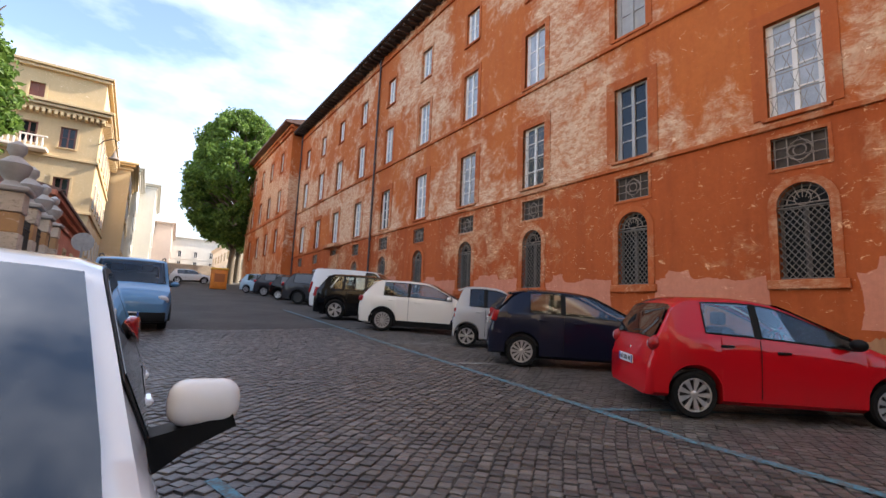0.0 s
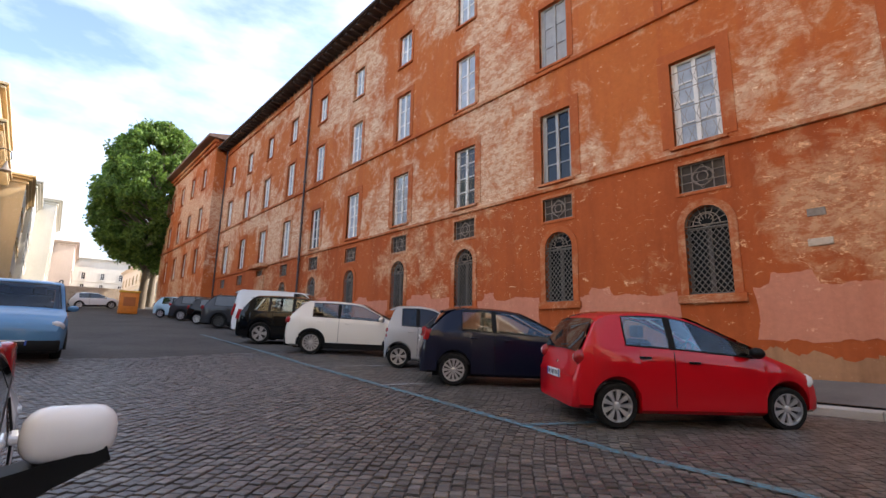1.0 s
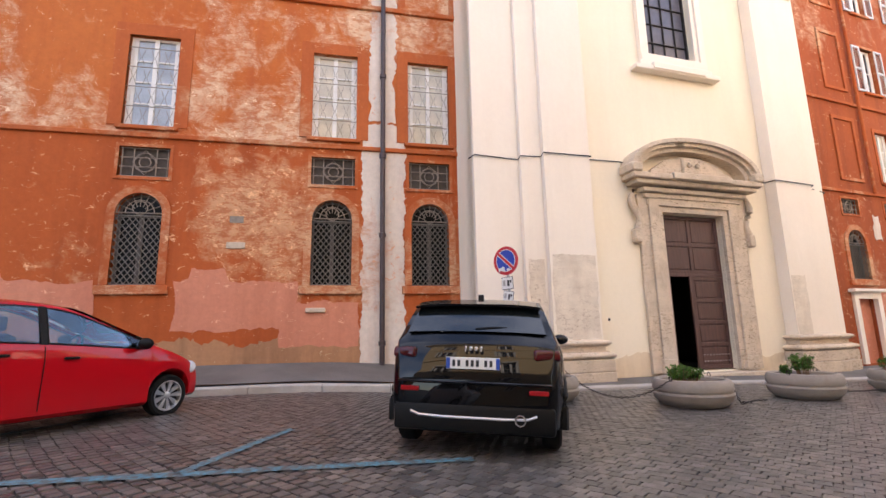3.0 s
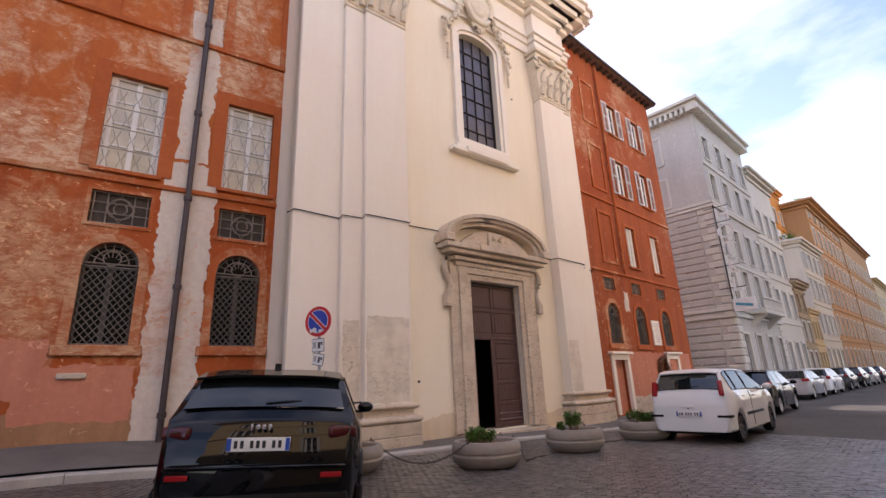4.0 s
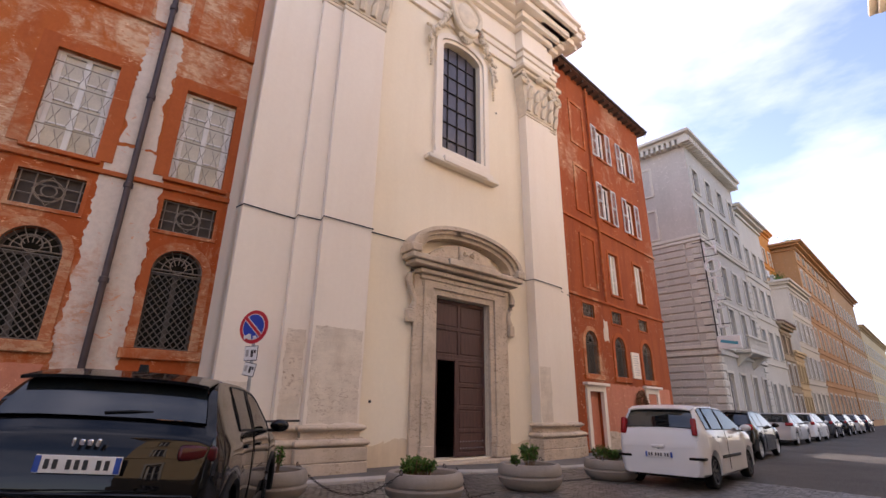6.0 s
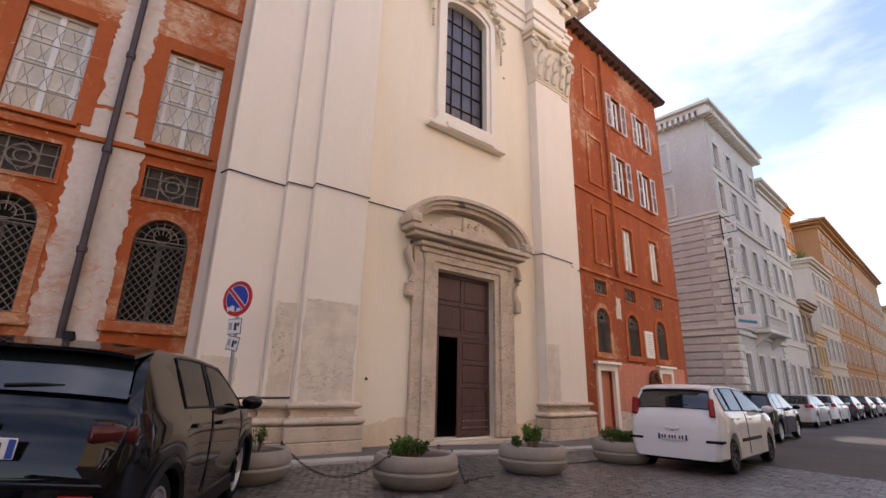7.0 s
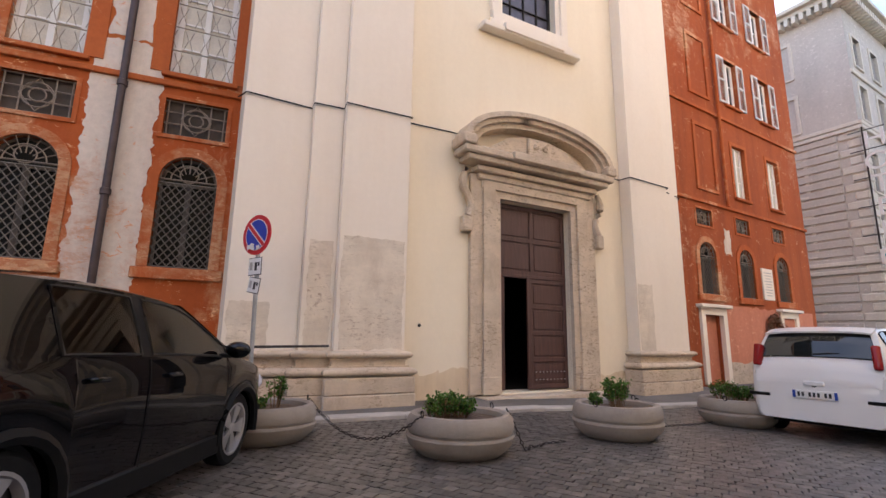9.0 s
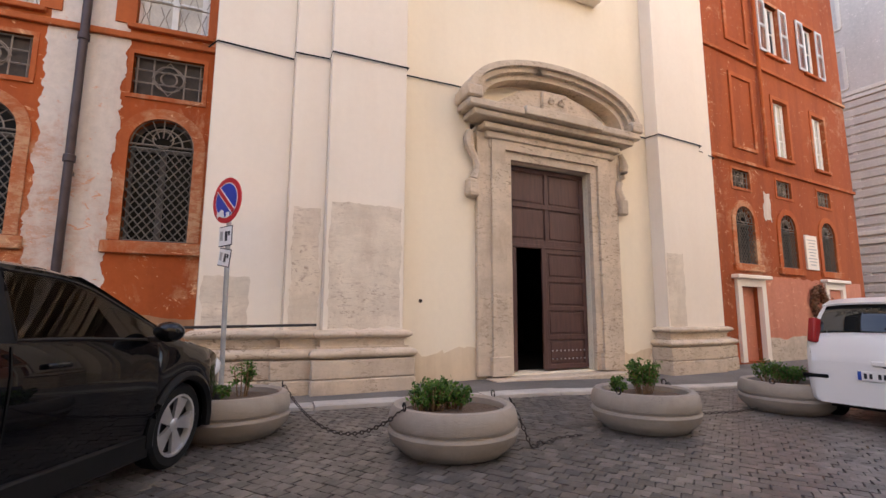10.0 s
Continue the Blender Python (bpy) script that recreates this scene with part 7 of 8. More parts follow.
prism(bm, [(-0.38, 15.9), (-0.38, 16.0), (5.0, 17.8), (10.4, 16.0), (10.4, 15.9)], -0.2, 9.6, "x")
part("roof", bm, M_ROOF, red2)
bm = bmesh.new()
xx = 0.0
while xx < 9.2:
    box(bm, xx, xx + 0.09, -0.3, 0.0, 15.78, 15.9)
    xx += 0.5
tube(bm, [(-0.2, -0.42, 15.98), (9.5, -0.42, 15.98)], 0.07, 8)
part("eave", bm, M_EAVE, red2)
bm = bmesh.new()
tube(bm, [(3.55, -0.1, 5.5), (3.55, -0.1, 15.8)], 0.055, 8)
part("downpipe", bm, M_TRIM_RED, red2)
for c, w, h, mt in ((2.22, 0.95, 1.95, M_PINK), (6.95, 0.9, 2.0, M_DOOR)):
    bm = bmesh.new()
    ring_bm(bm, w, h, 0.2, -0.08, 0.05)
    box(bm, -w / 2 - 0.34, w / 2 + 0.34, -0.2, 0.0, h + 0.2, h + 0.3, 0.015)
    ob = part("door_frame", bm, M_STONEPALE, red2, "pale stone door frame", smooth=0)
    ob.location = (c, 0, 0.05)
    bm = bmesh.new()
    box(bm, -w / 2, w / 2, 0.16, 0.2, 0, h)
    ob = part("door_leaf", bm, mt, red2)
    ob.location = (c, 0, 0.05)
bm = bmesh.new()
prism(bm, ragged(2.9, 6.25, -0.3, 0.62, 51, 0.2, 0.03), -0.02, 0.002)
part("stone_base", bm, M_TRAV, red2, smooth=0)
bm = bmesh.new()
prism(bm, ragged(2.9, 8.9, 0.55, 2.3, 52, 0.2, 0.03), -0.01, 0.002)
part("plaster_patch", bm, M_PINK, red2, "pink repainted lower wall", smooth=0)
bm = bmesh.new()
prism(bm, ragged(3.35, 3.65, 3.9, 4.75, 53, 0.1, 0.06), -0.008, 0.002)
part("plaster_patch", bm, M_GREYPLASTER, red2, smooth=0)
bm = bmesh.new()
box(bm, 5.4, 6.1, -0.05, 0.02, 2.62, 3.68, 0.008)
tab = part("marble_tablet", bm, M_STONEPALE, red2, "white marble tablet with faint lines of writing")
for i in range(9):
    bm = bmesh.new()
    wv = 0.26 - 0.05 * (i % 3)
    box(bm, 5.75 - wv, 5.75 + wv, -0.053, -0.05, 3.52 - i * 0.095, 3.545 - i * 0.095)
    part("bar", bm, M_GREYWOOD, tab)
# laurel wreath with a ribbon
wr = thing("wreath", STREET_M @ Matrix.Translation((5.75, -0.12, 1.62)), "dry brown laurel wreath with a ribbon hung on the wall", "wreath")
rw = random.Random(9)
pts = []
for i in range(1500):
    a, q = rw.uniform(0, 6.283), rw.gauss(0, 0.055)
    pts.append(((0.34 + q) * math.cos(a), rw.gauss(0, 0.05), (0.44 + q) * math.sin(a)))
ob = new("leaves", leaf_cloud(pts, 0.045, 9, plain("dry_leaf", (0.20, 0.085, 0.04), 0.8, vary=0.5, scale=9), "leaves"))
ob.parent = wr
bm = bmesh.new()
tube(bm, [(0.34 * math.cos(t), 0, 0.44 * math.sin(t)) for t in [2 * math.pi * i / 20 for i in range(20)]], 0.06, 6, close=True)
part("core", bm, M_STEM, wr)
bm = bmesh.new()
prism(bm, [(0.1, -0.1), (0.2, -0.1), (0.34, -0.62), (0.22, -0.6)], -0.09, -0.085)
part("ribbon", bm, plain("faded_orange_ribbon", (0.55, 0.2, 0.08), 0.7), wr)

# the grey-white corner hotel
hotel = house("hotel", STREET_M, "tall pale grey corner hotel with quoins, balcony and heavy cornice", 17.0, 27.0, 19.4, 14, M_ASHLAR,
              [(1.0, 2.6), (5.6, 2.2), (8.6, 2.1), (12.4, 1.9), (15.4, 1.7)], 4, ww=1.0, wood=M_GREYWOOD, cornice=0.65, roof=False, trim=M_WHITEHOUSE)
# its side front towards the church
bm = wall_bm(0, 14, -1, 19.4, [(c - 0.5, c + 0.5, z, z + 2.0, 0) for c in (3.2, 7.2, 11.0) for z in (1.2, 5.6, 8.8, 12.4, 15.6)], 0.3)
ob = part("side_front", bm, M_ASHLAR, hotel, smooth=0)
ob.matrix_local = Matrix.Translation((16.98, 14.0, 0)) @ pose(0, 0, 0, 0, 0, -90)
for c in (3.2, 7.2, 11.0):
    for z in (1.2, 5.6, 8.8, 12.4, 15.6):
        w = casement(hotel, 0, 0, 1.0, 2.0, 3, M_GREYWOOD, M_GLASS, surround=M_WHITEHOUSE, st=0.16, sy=-0.06)
        w.matrix_local = Matrix.Translation((16.98, 14.0 - c, z)) @ pose(0, 0, 0, 0, 0, -90)
rows = thing("hotel_stonework", STREET_M, "raised ashlar courses and corner blocks of the hotel", "stonework", "", "structure")
zz, i = -0.4, 0
while zz < 11.6:
    for u, y, dx in ((16.93, -0.07, 0.9 if i % 2 else 0.55), (26.2, -0.07, 0.8)):
        bm = bmesh.new()
        box(bm, u, u + dx, y, 0.05, zz, zz + 0.4, 0.06)
        part("corner_block", bm, M_WHITEHOUSE, rows, smooth=0)
    bm = bmesh.new()
    box(bm, 16.91, 17.0, 0.0, 0.9 if i % 2 == 0 else 0.55, zz, zz + 0.4, 0.05)
    part("corner_block", bm, M_WHITEHOUSE, rows, smooth=0)
    bm = bmesh.new()
    box(bm, 16.90, 17.0, 0.95, 13.9, zz + 0.03, zz + 0.38, 0.03)
    part("ashlar_course", bm, M_ASHLAR, rows, smooth=0)
    zz += 0.45
    i += 1
bm = bmesh.new()
for k in range(34):
    c = 17.0 + k * 0.36
    if c < 27.6:
        box(bm, c - 0.6, c - 0.42, -0.58, 0.0, 18.55, 18.95)
for k in range(38):
    box(bm, 16.45, 17.0, k * 0.36, k * 0.36 + 0.18, 18.55, 18.95)
part("cornice_bracket", bm, M_WHITEHOUSE, rows, smooth=0)
for z in (4.6, 5.0, 11.7, 11.95):
    bm = bmesh.new()
    box(bm, 16.84, 27.1, -0.16, 0.0, z, z + 0.2, 0.02)
    box(bm, 16.84, 16.98, 0.0, 13.9, z, z + 0.2, 0.02)
    part("string_course", bm, M_WHITEHOUSE, rows, smooth=0)
bal = thing("balcony", STREET_M @ Matrix.Translation((22.0, 0, 4.9)), "stone balcony with balusters on scrolled brackets", "balcony")
bm = bmesh.new()
box(bm, -2.2, 2.2, -1.0, 0.0, 0.0, 0.22, 0.03)
for c in (-1.7, 1.7):
    prism(bm, [(-0.95, 0.0), (0.0, 0.0), (0.0, -0.8), (-0.3, -0.5)], c - 0.18, c + 0.18, "x")
part("slab", bm, M_WHITEHOUSE, bal)
for k in range(15):
    bm = bmesh.new()
    lathe(bm, [(0.05, 0.22), (0.08, 0.4), (0.04, 0.62), (0.05, 0.95)], 8, Matrix.Translation((-2.0 + k * 4.0 / 14, -0.92, 0)))
    part("baluster", bm, M_WHITEHOUSE, bal)
bm = bmesh.new()
box(bm, -2.2, 2.2, -1.02, -0.82, 0.95, 1.08, 0.02)
part("rail", bm, M_WHITEHOUSE, bal)
# hotel sign: five letters on an iron frame
hs = thing("hotel_sign", STREET_M @ Matrix.Translation((16.75, -0.55, 5.1)), "vertical white lettered hotel sign on an iron frame", "sign")
bm = bmesh.new()
tube(bm, [(0, 0.42, 0.0), (0, 0.42, 6.6)], 0.04, 6)
for z in (1.2, 2.6, 4.0, 5.4, 6.4):
    tube(bm, [(0, -0.4, z), (0, 1.0, z)], 0.025, 5)
part("sign_frame", bm, M_IRON, hs)
for i, ch in enumerate("HOTEL"):
    cu = bpy.data.curves.new("letter", "FONT")
    cu.body, cu.size, cu.extrude, cu.align_x = ch, 1.25, 0.03, "CENTER"
    me = bpy.data.meshes.new_from_object(bpy.data.objects.new("tmp_letter", cu))
    me.materials.append(M_SIGNWHITE)
    ob = new("letter", me)
    ob.parent = hs
    ob.matrix_local = pose(-0.06, 0.0, 5.45 - i * 1.12, 90, 0, -90)
bm = bmesh.new()
box(bm, -0.05, 0.05, -0.75, 0.45, -0.25, 0.5, 0.02)
part("sign_panel", bm, M_SIGNWHITE, hs, "pale panel with a blue scrawl drawn as a bar")
bm = bmesh.new()
bmesh.ops.create_cube(bm, size=1.0, matrix=Matrix.Translation((-0.06, -0.15, 0.12)) @ pose(0, 0, 0, 12, 0, 0) @ Matrix.Diagonal((0.01, 0.9, 0.16, 1)))
part("bar", bm, plain("teal_paint", (0.05, 0.3, 0.4), 0.4), hs)

house("white_house", STREET_M, "white plastered house with grey windows beside the hotel", 27.0, 33.6, 17.2, 12, M_WHITEHOUSE, [(1.0, 2.4), (5.4, 2.0), (8.8, 2.0), (12.0, 1.9)], 3, wood=M_GREYWOOD, cornice=0.6, roof=False)
house("low_house", STREET_M, "low tan house with dark shutters", 33.6, 37.4, 8.6, 9, M_TANHOUSE, [(0.6, 2.2), (3.6, 1.7), (6.2, 1.5)], 2, wood=M_SHUTTER_RED, pane=M_SHUTTER_RED, cornice=0.5)
house("low_house", STREET_M, "low sand-coloured house with a plain parapet", 37.4, 41.0, 6.6, 9, M_SAND, [(0.6, 2.2), (4.0, 1.5)], 3, ww=0.7, cornice=0.3, roof=False)
# added house, barely in view: stops sun reaching the road through the side street
house("corner_house", STREET_M @ Matrix.Translation((0, 27, 0)), "plain tan house added past the side street to block the sun", 2.0, 34.0, 22.0, 9, M_SAND, [(1.0, 2.2), (5.0, 2.0), (9.0, 2.0), (13.0, 2.0), (17.0, 1.8)], 8, cornice=0.5)
house("white_house", STREET_M, "tall plain white house with a blank party wall", 41.0, 50.0, 13.8, 14, M_WHITEHOUSE, [(0.8, 2.4), (4.6, 2.0), (8.0, 2.0), (11.0, 1.7)], 4, shutters=M_SHUTTER, cornice=0.5, roof=False)
house("ochre_house", STREET_M @ Matrix.Translation((0, 2.2, 0)), "orange ochre house rising behind, with roof terraces", 42.2, 49.9, 21.5, 10, M_OCHRE, [(14.4, 1.8), (17.2, 1.7)], 3, base=13.9, cornice=0.5, roof=False)
house("apartment_house", STREET_M, "tan brown apartment house with brown blinds and heavy cornice", 50.0, 70.0, 20.0, 14, M_BROWN, [(0.8, 2.6), (4.8, 2.1), (8.2, 2.1), (11.6, 2.0), (15.0, 2.0), (18.2, 1.7)], 7, wood=M_SHUTTER_RED, pane=M_SHUTTER_RED, cornice=1.0, roof=False)
house("apartment_house", STREET_M, "brown grey apartment house far down the street", 71.0, 96.0, 20.5, 14, M_BROWN, [(0.8, 2.6), (4.8, 2.1), (8.2, 2.1), (11.6, 2.0), (15.0, 2.0)], 8, cornice=0.8, roof=False)
house("apartment_house", STREET_M, "cream apartment house at the far end of the street", 97.0, 140.0, 16.5, 14, M_SAND, [(0.8, 2.6), (4.8, 2.1), (8.2, 2.1), (11.6, 2.0)], 12, cornice=0.8, roof=False)
# roof clutter: terrace plants, air units, aerials
for i, (u, y, z) in enumerate(((30.5, 0.6, 17.3), (32.5, 0.7, 17.3), (43, 0.8, 13.95), (45.5, 0.8, 13.95), (52, 0.6, 20.1), (56, 0.6, 20.1), (62, 0.6, 20.1))):
    rr = random.Random(60 + i)
    pts = [(u + rr.gauss(0, 0.8), y + rr.gauss(0, 0.25), z + abs(rr.gauss(0.3, 0.4))) for _ in range(420)]
    ob = new("terrace_plant", leaf_cloud(pts, 0.09, i, M_SHRUB, "terrace_plant"))
    ob.matrix_world = STREET_M
    tagged(ob, "green potted shrubs along a roof terrace", "plant", "roof terrace plants")
for i, (u, y, z) in enumerate(((18.5, 3, 19.5), (25, 4, 19.5), (29, 2, 17.3), (46, 4, 13.9))):
    an = bmesh.new()
    tube(an, [(0, 0, 0), (0, 0, 2.6)], 0.02, 5)
    for k in range(5):
        tube(an, [(-0.5 + 0.05 * k, -0.3 + 0.15 * k, 2.4), (0.5 - 0.05 * k, -0.3 + 0.15 * k, 2.4)], 0.01, 4)
    solo("television_aerial", an, M_GALV, STREET_M @ Matrix.Translation((u, y, z)), "thin metal television aerial on a roof", "aerial", "roof aerials")
for i, (u, z) in enumerate(((42.5, 14.6), (45.0, 14.6))):
    bm = bmesh.new()
    box(bm, -0.45, 0.45, -0.35, 0.0, -0.35, 0.35, 0.03)
    lathe(bm, [(0.25, 0.35), (0.25, 0.37), (0.05, 0.38)], 16, pose(0, 0, 0, 90, 0, 0))
    solo("air_conditioner", bm, M_SHUTTER, STREET_M @ Matrix.Translation((u + 1.6, 2.15, z + 0.9)), "white air conditioning unit on the ochre wall", "air conditioner", "air conditioning units")

# ---------------------------------------------------------------- the far end beyond the long wing
LEFT_M = pose(-3.5, 45.0, 0, 0, 0, 0)     # the yellow palace: its near side faces the walker
pal = thing("yellow_palace", LEFT_M, "yellow ochre palace with brown blinds, balcony and bracketed cornice", "palace")
ho = [(c - 0.5, c + 0.5, z, z + h, 0) for c in (-1.9, -4.2, -6.6, -9.2) for z, h in ((4.6, 2.0), (8.4, 1.8), (12.5, 1.6))] + [(c - 0.45, c + 0.45, 15.75, 17.1, 0) for c in (-4.1, -6.3, -8.8)]
part("wall", wall_bm(-14, 0, 0, 18.6, ho, 0.3), M_SAND, pal, smooth=0)
for a, b, z0, z1, _ in ho:
    casement(pal, (a + b) / 2, z0, b - a, z1 - z0, 2, M_SHUTTER_RED, M_GLASS if z0 < 15 else M_SHUTTER_RED, surround=M_SAND, st=0.16, sy=-0.06)
ho2 = [(c - 0.5, c + 0.5, z, z + 1.9, 0) for c in (2, 5, 8, 11, 14) for z in (4.6, 8.4, 12.5)]
ob = part("street_front", wall_bm(0, 16, 0, 18.0, ho2, 0.3), M_SAND, pal, smooth=0)
ob.matrix_local = pose(0.006, 0.31, 0, 0, 0, 90)
for a, b, z0, z1, _ in ho2:
    w = casement(pal, 0, 0, 1.0, 1.9, 2, M_SHUTTER_RED, M_GLASS, surround=M_SAND, st=0.16, sy=-0.06)
    w.matrix_local = pose(0, (a + b) / 2, z0, 0, 0, 90)
bm = bmesh.new()
for z, d in ((15.1, 0.35), (15.35, 0.6), (15.6, 0.75), (11.6, 0.15), (7.6, 0.15), (18.2, 0.3), (18.45, 0.45)):
    box(bm, -14, d, -d, 16 + d, z, z + 0.2, 0.02)
for k in range(40):
    box(bm, -14 + k * 0.36, -13.82 + k * 0.36, -0.6, 0.0, 14.8, 15.1)
    box(bm, 0.0, 0.6, k * 0.4, k * 0.4 + 0.18, 14.8, 15.1)
part("cornice", bm, M_SAND, pal, smooth=0)
bm = bmesh.new()
box(bm, -14, -13.7, 0, 16, 0, 18)
box(bm, -14, -0.3, 15.7, 16, 0, 18)
box(bm, -14, -0.3, 0.3, 15.7, 17.9, 18.1)
box(bm, -14, -0.3, 2.5, 2.7, 0, 18)
part("inner_wall", bm, M_SAND, pal, smooth=0)
bm = bmesh.new()
box(bm, -13.5, -2.9, -1.1, 0, 11.85, 12.05, 0.02)
part("balcony_slab", bm, M_STONEPALE, pal)
bm = bmesh.new()
box(bm, -13.5, -2.9, -1.1, -0.98, 12.75, 12.85, 0.02)
part("balcony_rail", bm, M_STONEPALE, pal)
for k in range(34):
    bm = bmesh.new()
    lathe(bm, [(0.05, 0), (0.09, 0.2), (0.04, 0.5), (0.05, 0.7)], 6, Matrix.Translation((-13.4 + k * 0.31, -1.04, 12.05)))
    part("baluster", bm, M_STONEPALE, pal)
for k, (y0, y1, h, x, mt, lb) in enumerate(((62, 76, 14.5, -1.7, M_SAND, "sand-coloured house on the far side street"), (76, 92, 17.5, -1.2, M_WHITEHOUSE, "white house with dark windows far up the street"), (92, 120, 19, 1.3, M_WHITEHOUSE, "white apartment house far up the street"), (120, 150, 17, 5.6, M_PINKHOUSE, "pinkish house closing the far street"))):
    house("far_house", Matrix.Translation((x, y0, 1.8)) @ pose(0, 0, 0, 0, 0, 90 - 0.06 * (y0 - 62)), lb, 0, y1 - y0, h, 12, mt, [(1.5, 2.0), (5.0, 1.9), (8.5, 1.9), (11.6, 1.7)], int((y1 - y0) / 3.2), cornice=0.7, roof=False)
    bm = bmesh.new()
house("far_house", Matrix.Translation((5.5, 150, 2.5)), "pale house closing the view at the street's end", -6, 30, 17, 10, M_WHITEHOUSE, [(1.5, 2.0), (5.0, 1.9), (8.5, 1.9), (11.6, 1.7)], 9, cornice=0.6, roof=False)
house("far_house", Matrix.Translation((17.0, 112.0, 2.5)) @ pose(0, 0, 0, 0, 0, -90), "cream house behind the plane trees", -30, 26, 13, 10, M_CREAM, [(1.5, 2.2), (5.5, 2.0), (9.0, 1.8)], 12, cornice=0.6, roof=False)

# pink gatehouse and striped gate pillars along the near side of the street
gate = house("gatehouse", Matrix.Translation((-3.4, 25.0, 0.6)) @ pose(0, 0, 0, 0, 0, 90), "low pink gatehouse with stone trim", 0, 17, 4.9, 6, M_PINK, [(1.6, 1.6)], 5, cornice=0.45)
for k, (x, y, h) in enumerate(((-2.3, 13.6, 2.95), (-2.5, 16.6, 2.9), (-2.62, 19.6, 2.85), (-2.7, 22.4, 2.8))):
    z = road_z(x, y) - 0.05
    pil = thing("gate_pillar", Matrix.Translation((x, y, z)), "banded stone gate pillar with a carved urn on top", "gate pillar", "banded stone gate pillars")
    n = 7
    for i in range(n):
        bm = bmesh.new()
        q = 0.26 if i % 2 else 0.285
        box(bm, -q, q, -q, q, h * i / n, h * (i + 1) / n - 0.008, 0.015)
        part("stone_band", bm, M_TRAV if i % 2 == 0 else M_BROWN, pil)
    bm = bmesh.new()
    box(bm, -0.36, 0.36, -0.36, 0.36, h, h + 0.12, 0.03)
    lathe(bm, [(0.2, h + 0.12), (0.12, h + 0.25), (0.26, h + 0.42), (0.3, h + 0.6), (0.16, h + 0.72), (0.1, h + 0.78), (0.17, h + 0.9), (0.16, h + 1.02), (0.03, h + 1.12)], 18)
    part("urn", bm, M_KERB, pil, "weathered grey stone urn")
for k in range(3):
    a, b = ((-2.3, 13.6), (-2.5, 16.6), (-2.62, 19.6), (-2.7, 22.4))[k:k + 2]
    f = thing("iron_fence", Matrix.Translation((a[0], a[1], road_z(*a))), "black iron fence panel between gate pillars", "fence", "iron fence panels")
    L = b[1] - a[1]
    for i in range(16):
        bm = bmesh.new()
        y = 0.4 + (L - 0.8) * i / 15
        tube(bm, [(0, y, 0.1), (0, y, 2.6)], [0.012, 0.012], 5)
        part("bar", bm, M_IRON, f)
    bm = bmesh.new()
    for z in (0.35, 2.4):
        tube(bm, [(0, 0.3, z), (0, L - 0.3, z)], 0.02, 5)
    part("rail", bm, M_IRON, f)

# wall lantern on a curled bracket, round sign, orange bin at the far end
lan = thing("street_lamp", Matrix.Translation((-3.5, 44.85, 13.0)) @ Matrix.Diagonal((1.1, 1.1, 1.1, 1)), "hanging street lantern on a curled iron bracket", "street lamp")
bm = bmesh.new()
tube(bm, [(0.0, 0.1, 0.2), (0.3, 0, 0.55), (0.8, 0, 0.8), (1.15, 0, 0.6), (1.2, 0, 0.15), (1.0, 0, -0.05)], 0.035, 6)
part("bracket", bm, M_IRON, lan)
bm = bmesh.new()
lathe(bm, [(0.05, 0.0), (0.09, -0.15), (0.16, -0.4), (0.34, -0.62), (0.3, -0.66)], 16, Matrix.Translation((1.0, 0, -0.05)))
part("shade", bm, M_VENT, lan)
bm = bmesh.new()
tube(bm, [(0, 0, 0), (0, 0, 2.1)], 0.035, 8)
lathe(bm, [(0.32, -0.01), (0.32, 0.01)], 24, Matrix.Translation((0, 0, 2.25)) @ pose(0, 0, 0, 90, 0, 0))
solo("road_sign", bm, M_GALV, Matrix.Translation((-1.55, 20.5, road_z(-1.5, 20.5))), "round road sign seen from its grey back", "road sign")
bn = thing("site_cabin", Matrix.Translation((6.05, 45.0, road_z(6, 45))), "small orange kiosk standing at the end of the street", "kiosk")
bm = bmesh.new()
box(bm, -0.62, 0.62, -0.4, 0.4, 0, 1.65, 0.05, 2)
part("cabinet", bm, plain("orange_plastic", (0.75, 0.22, 0.02), 0.5, vary=0.15), bn)
bm = bmesh.new()
box(bm, -0.68, 0.68, -0.46, 0.46, 1.65, 1.8, 0.04, 2)
part("lid", bm, plain("yellow_plastic", (0.8, 0.42, 0.03), 0.5, vary=0.15), bn)
bm = bmesh.new()
box(bm, -0.4, 0.4, -0.415, -0.4, 0.6, 1.3)
part("panel", bm, plain("dark_orange_panel", (0.45, 0.12, 0.02), 0.5), bn)
bm = bmesh.new()
box(bm, -3, 8, 0, 0.5, 0, 2.4)
solo("wall_far_terrace", bm, M_TRAV, Matrix.Translation((0.5, 68, road_z(0, 66))), "low dark stone terrace wall at the street's end", "wall", kind="structure")


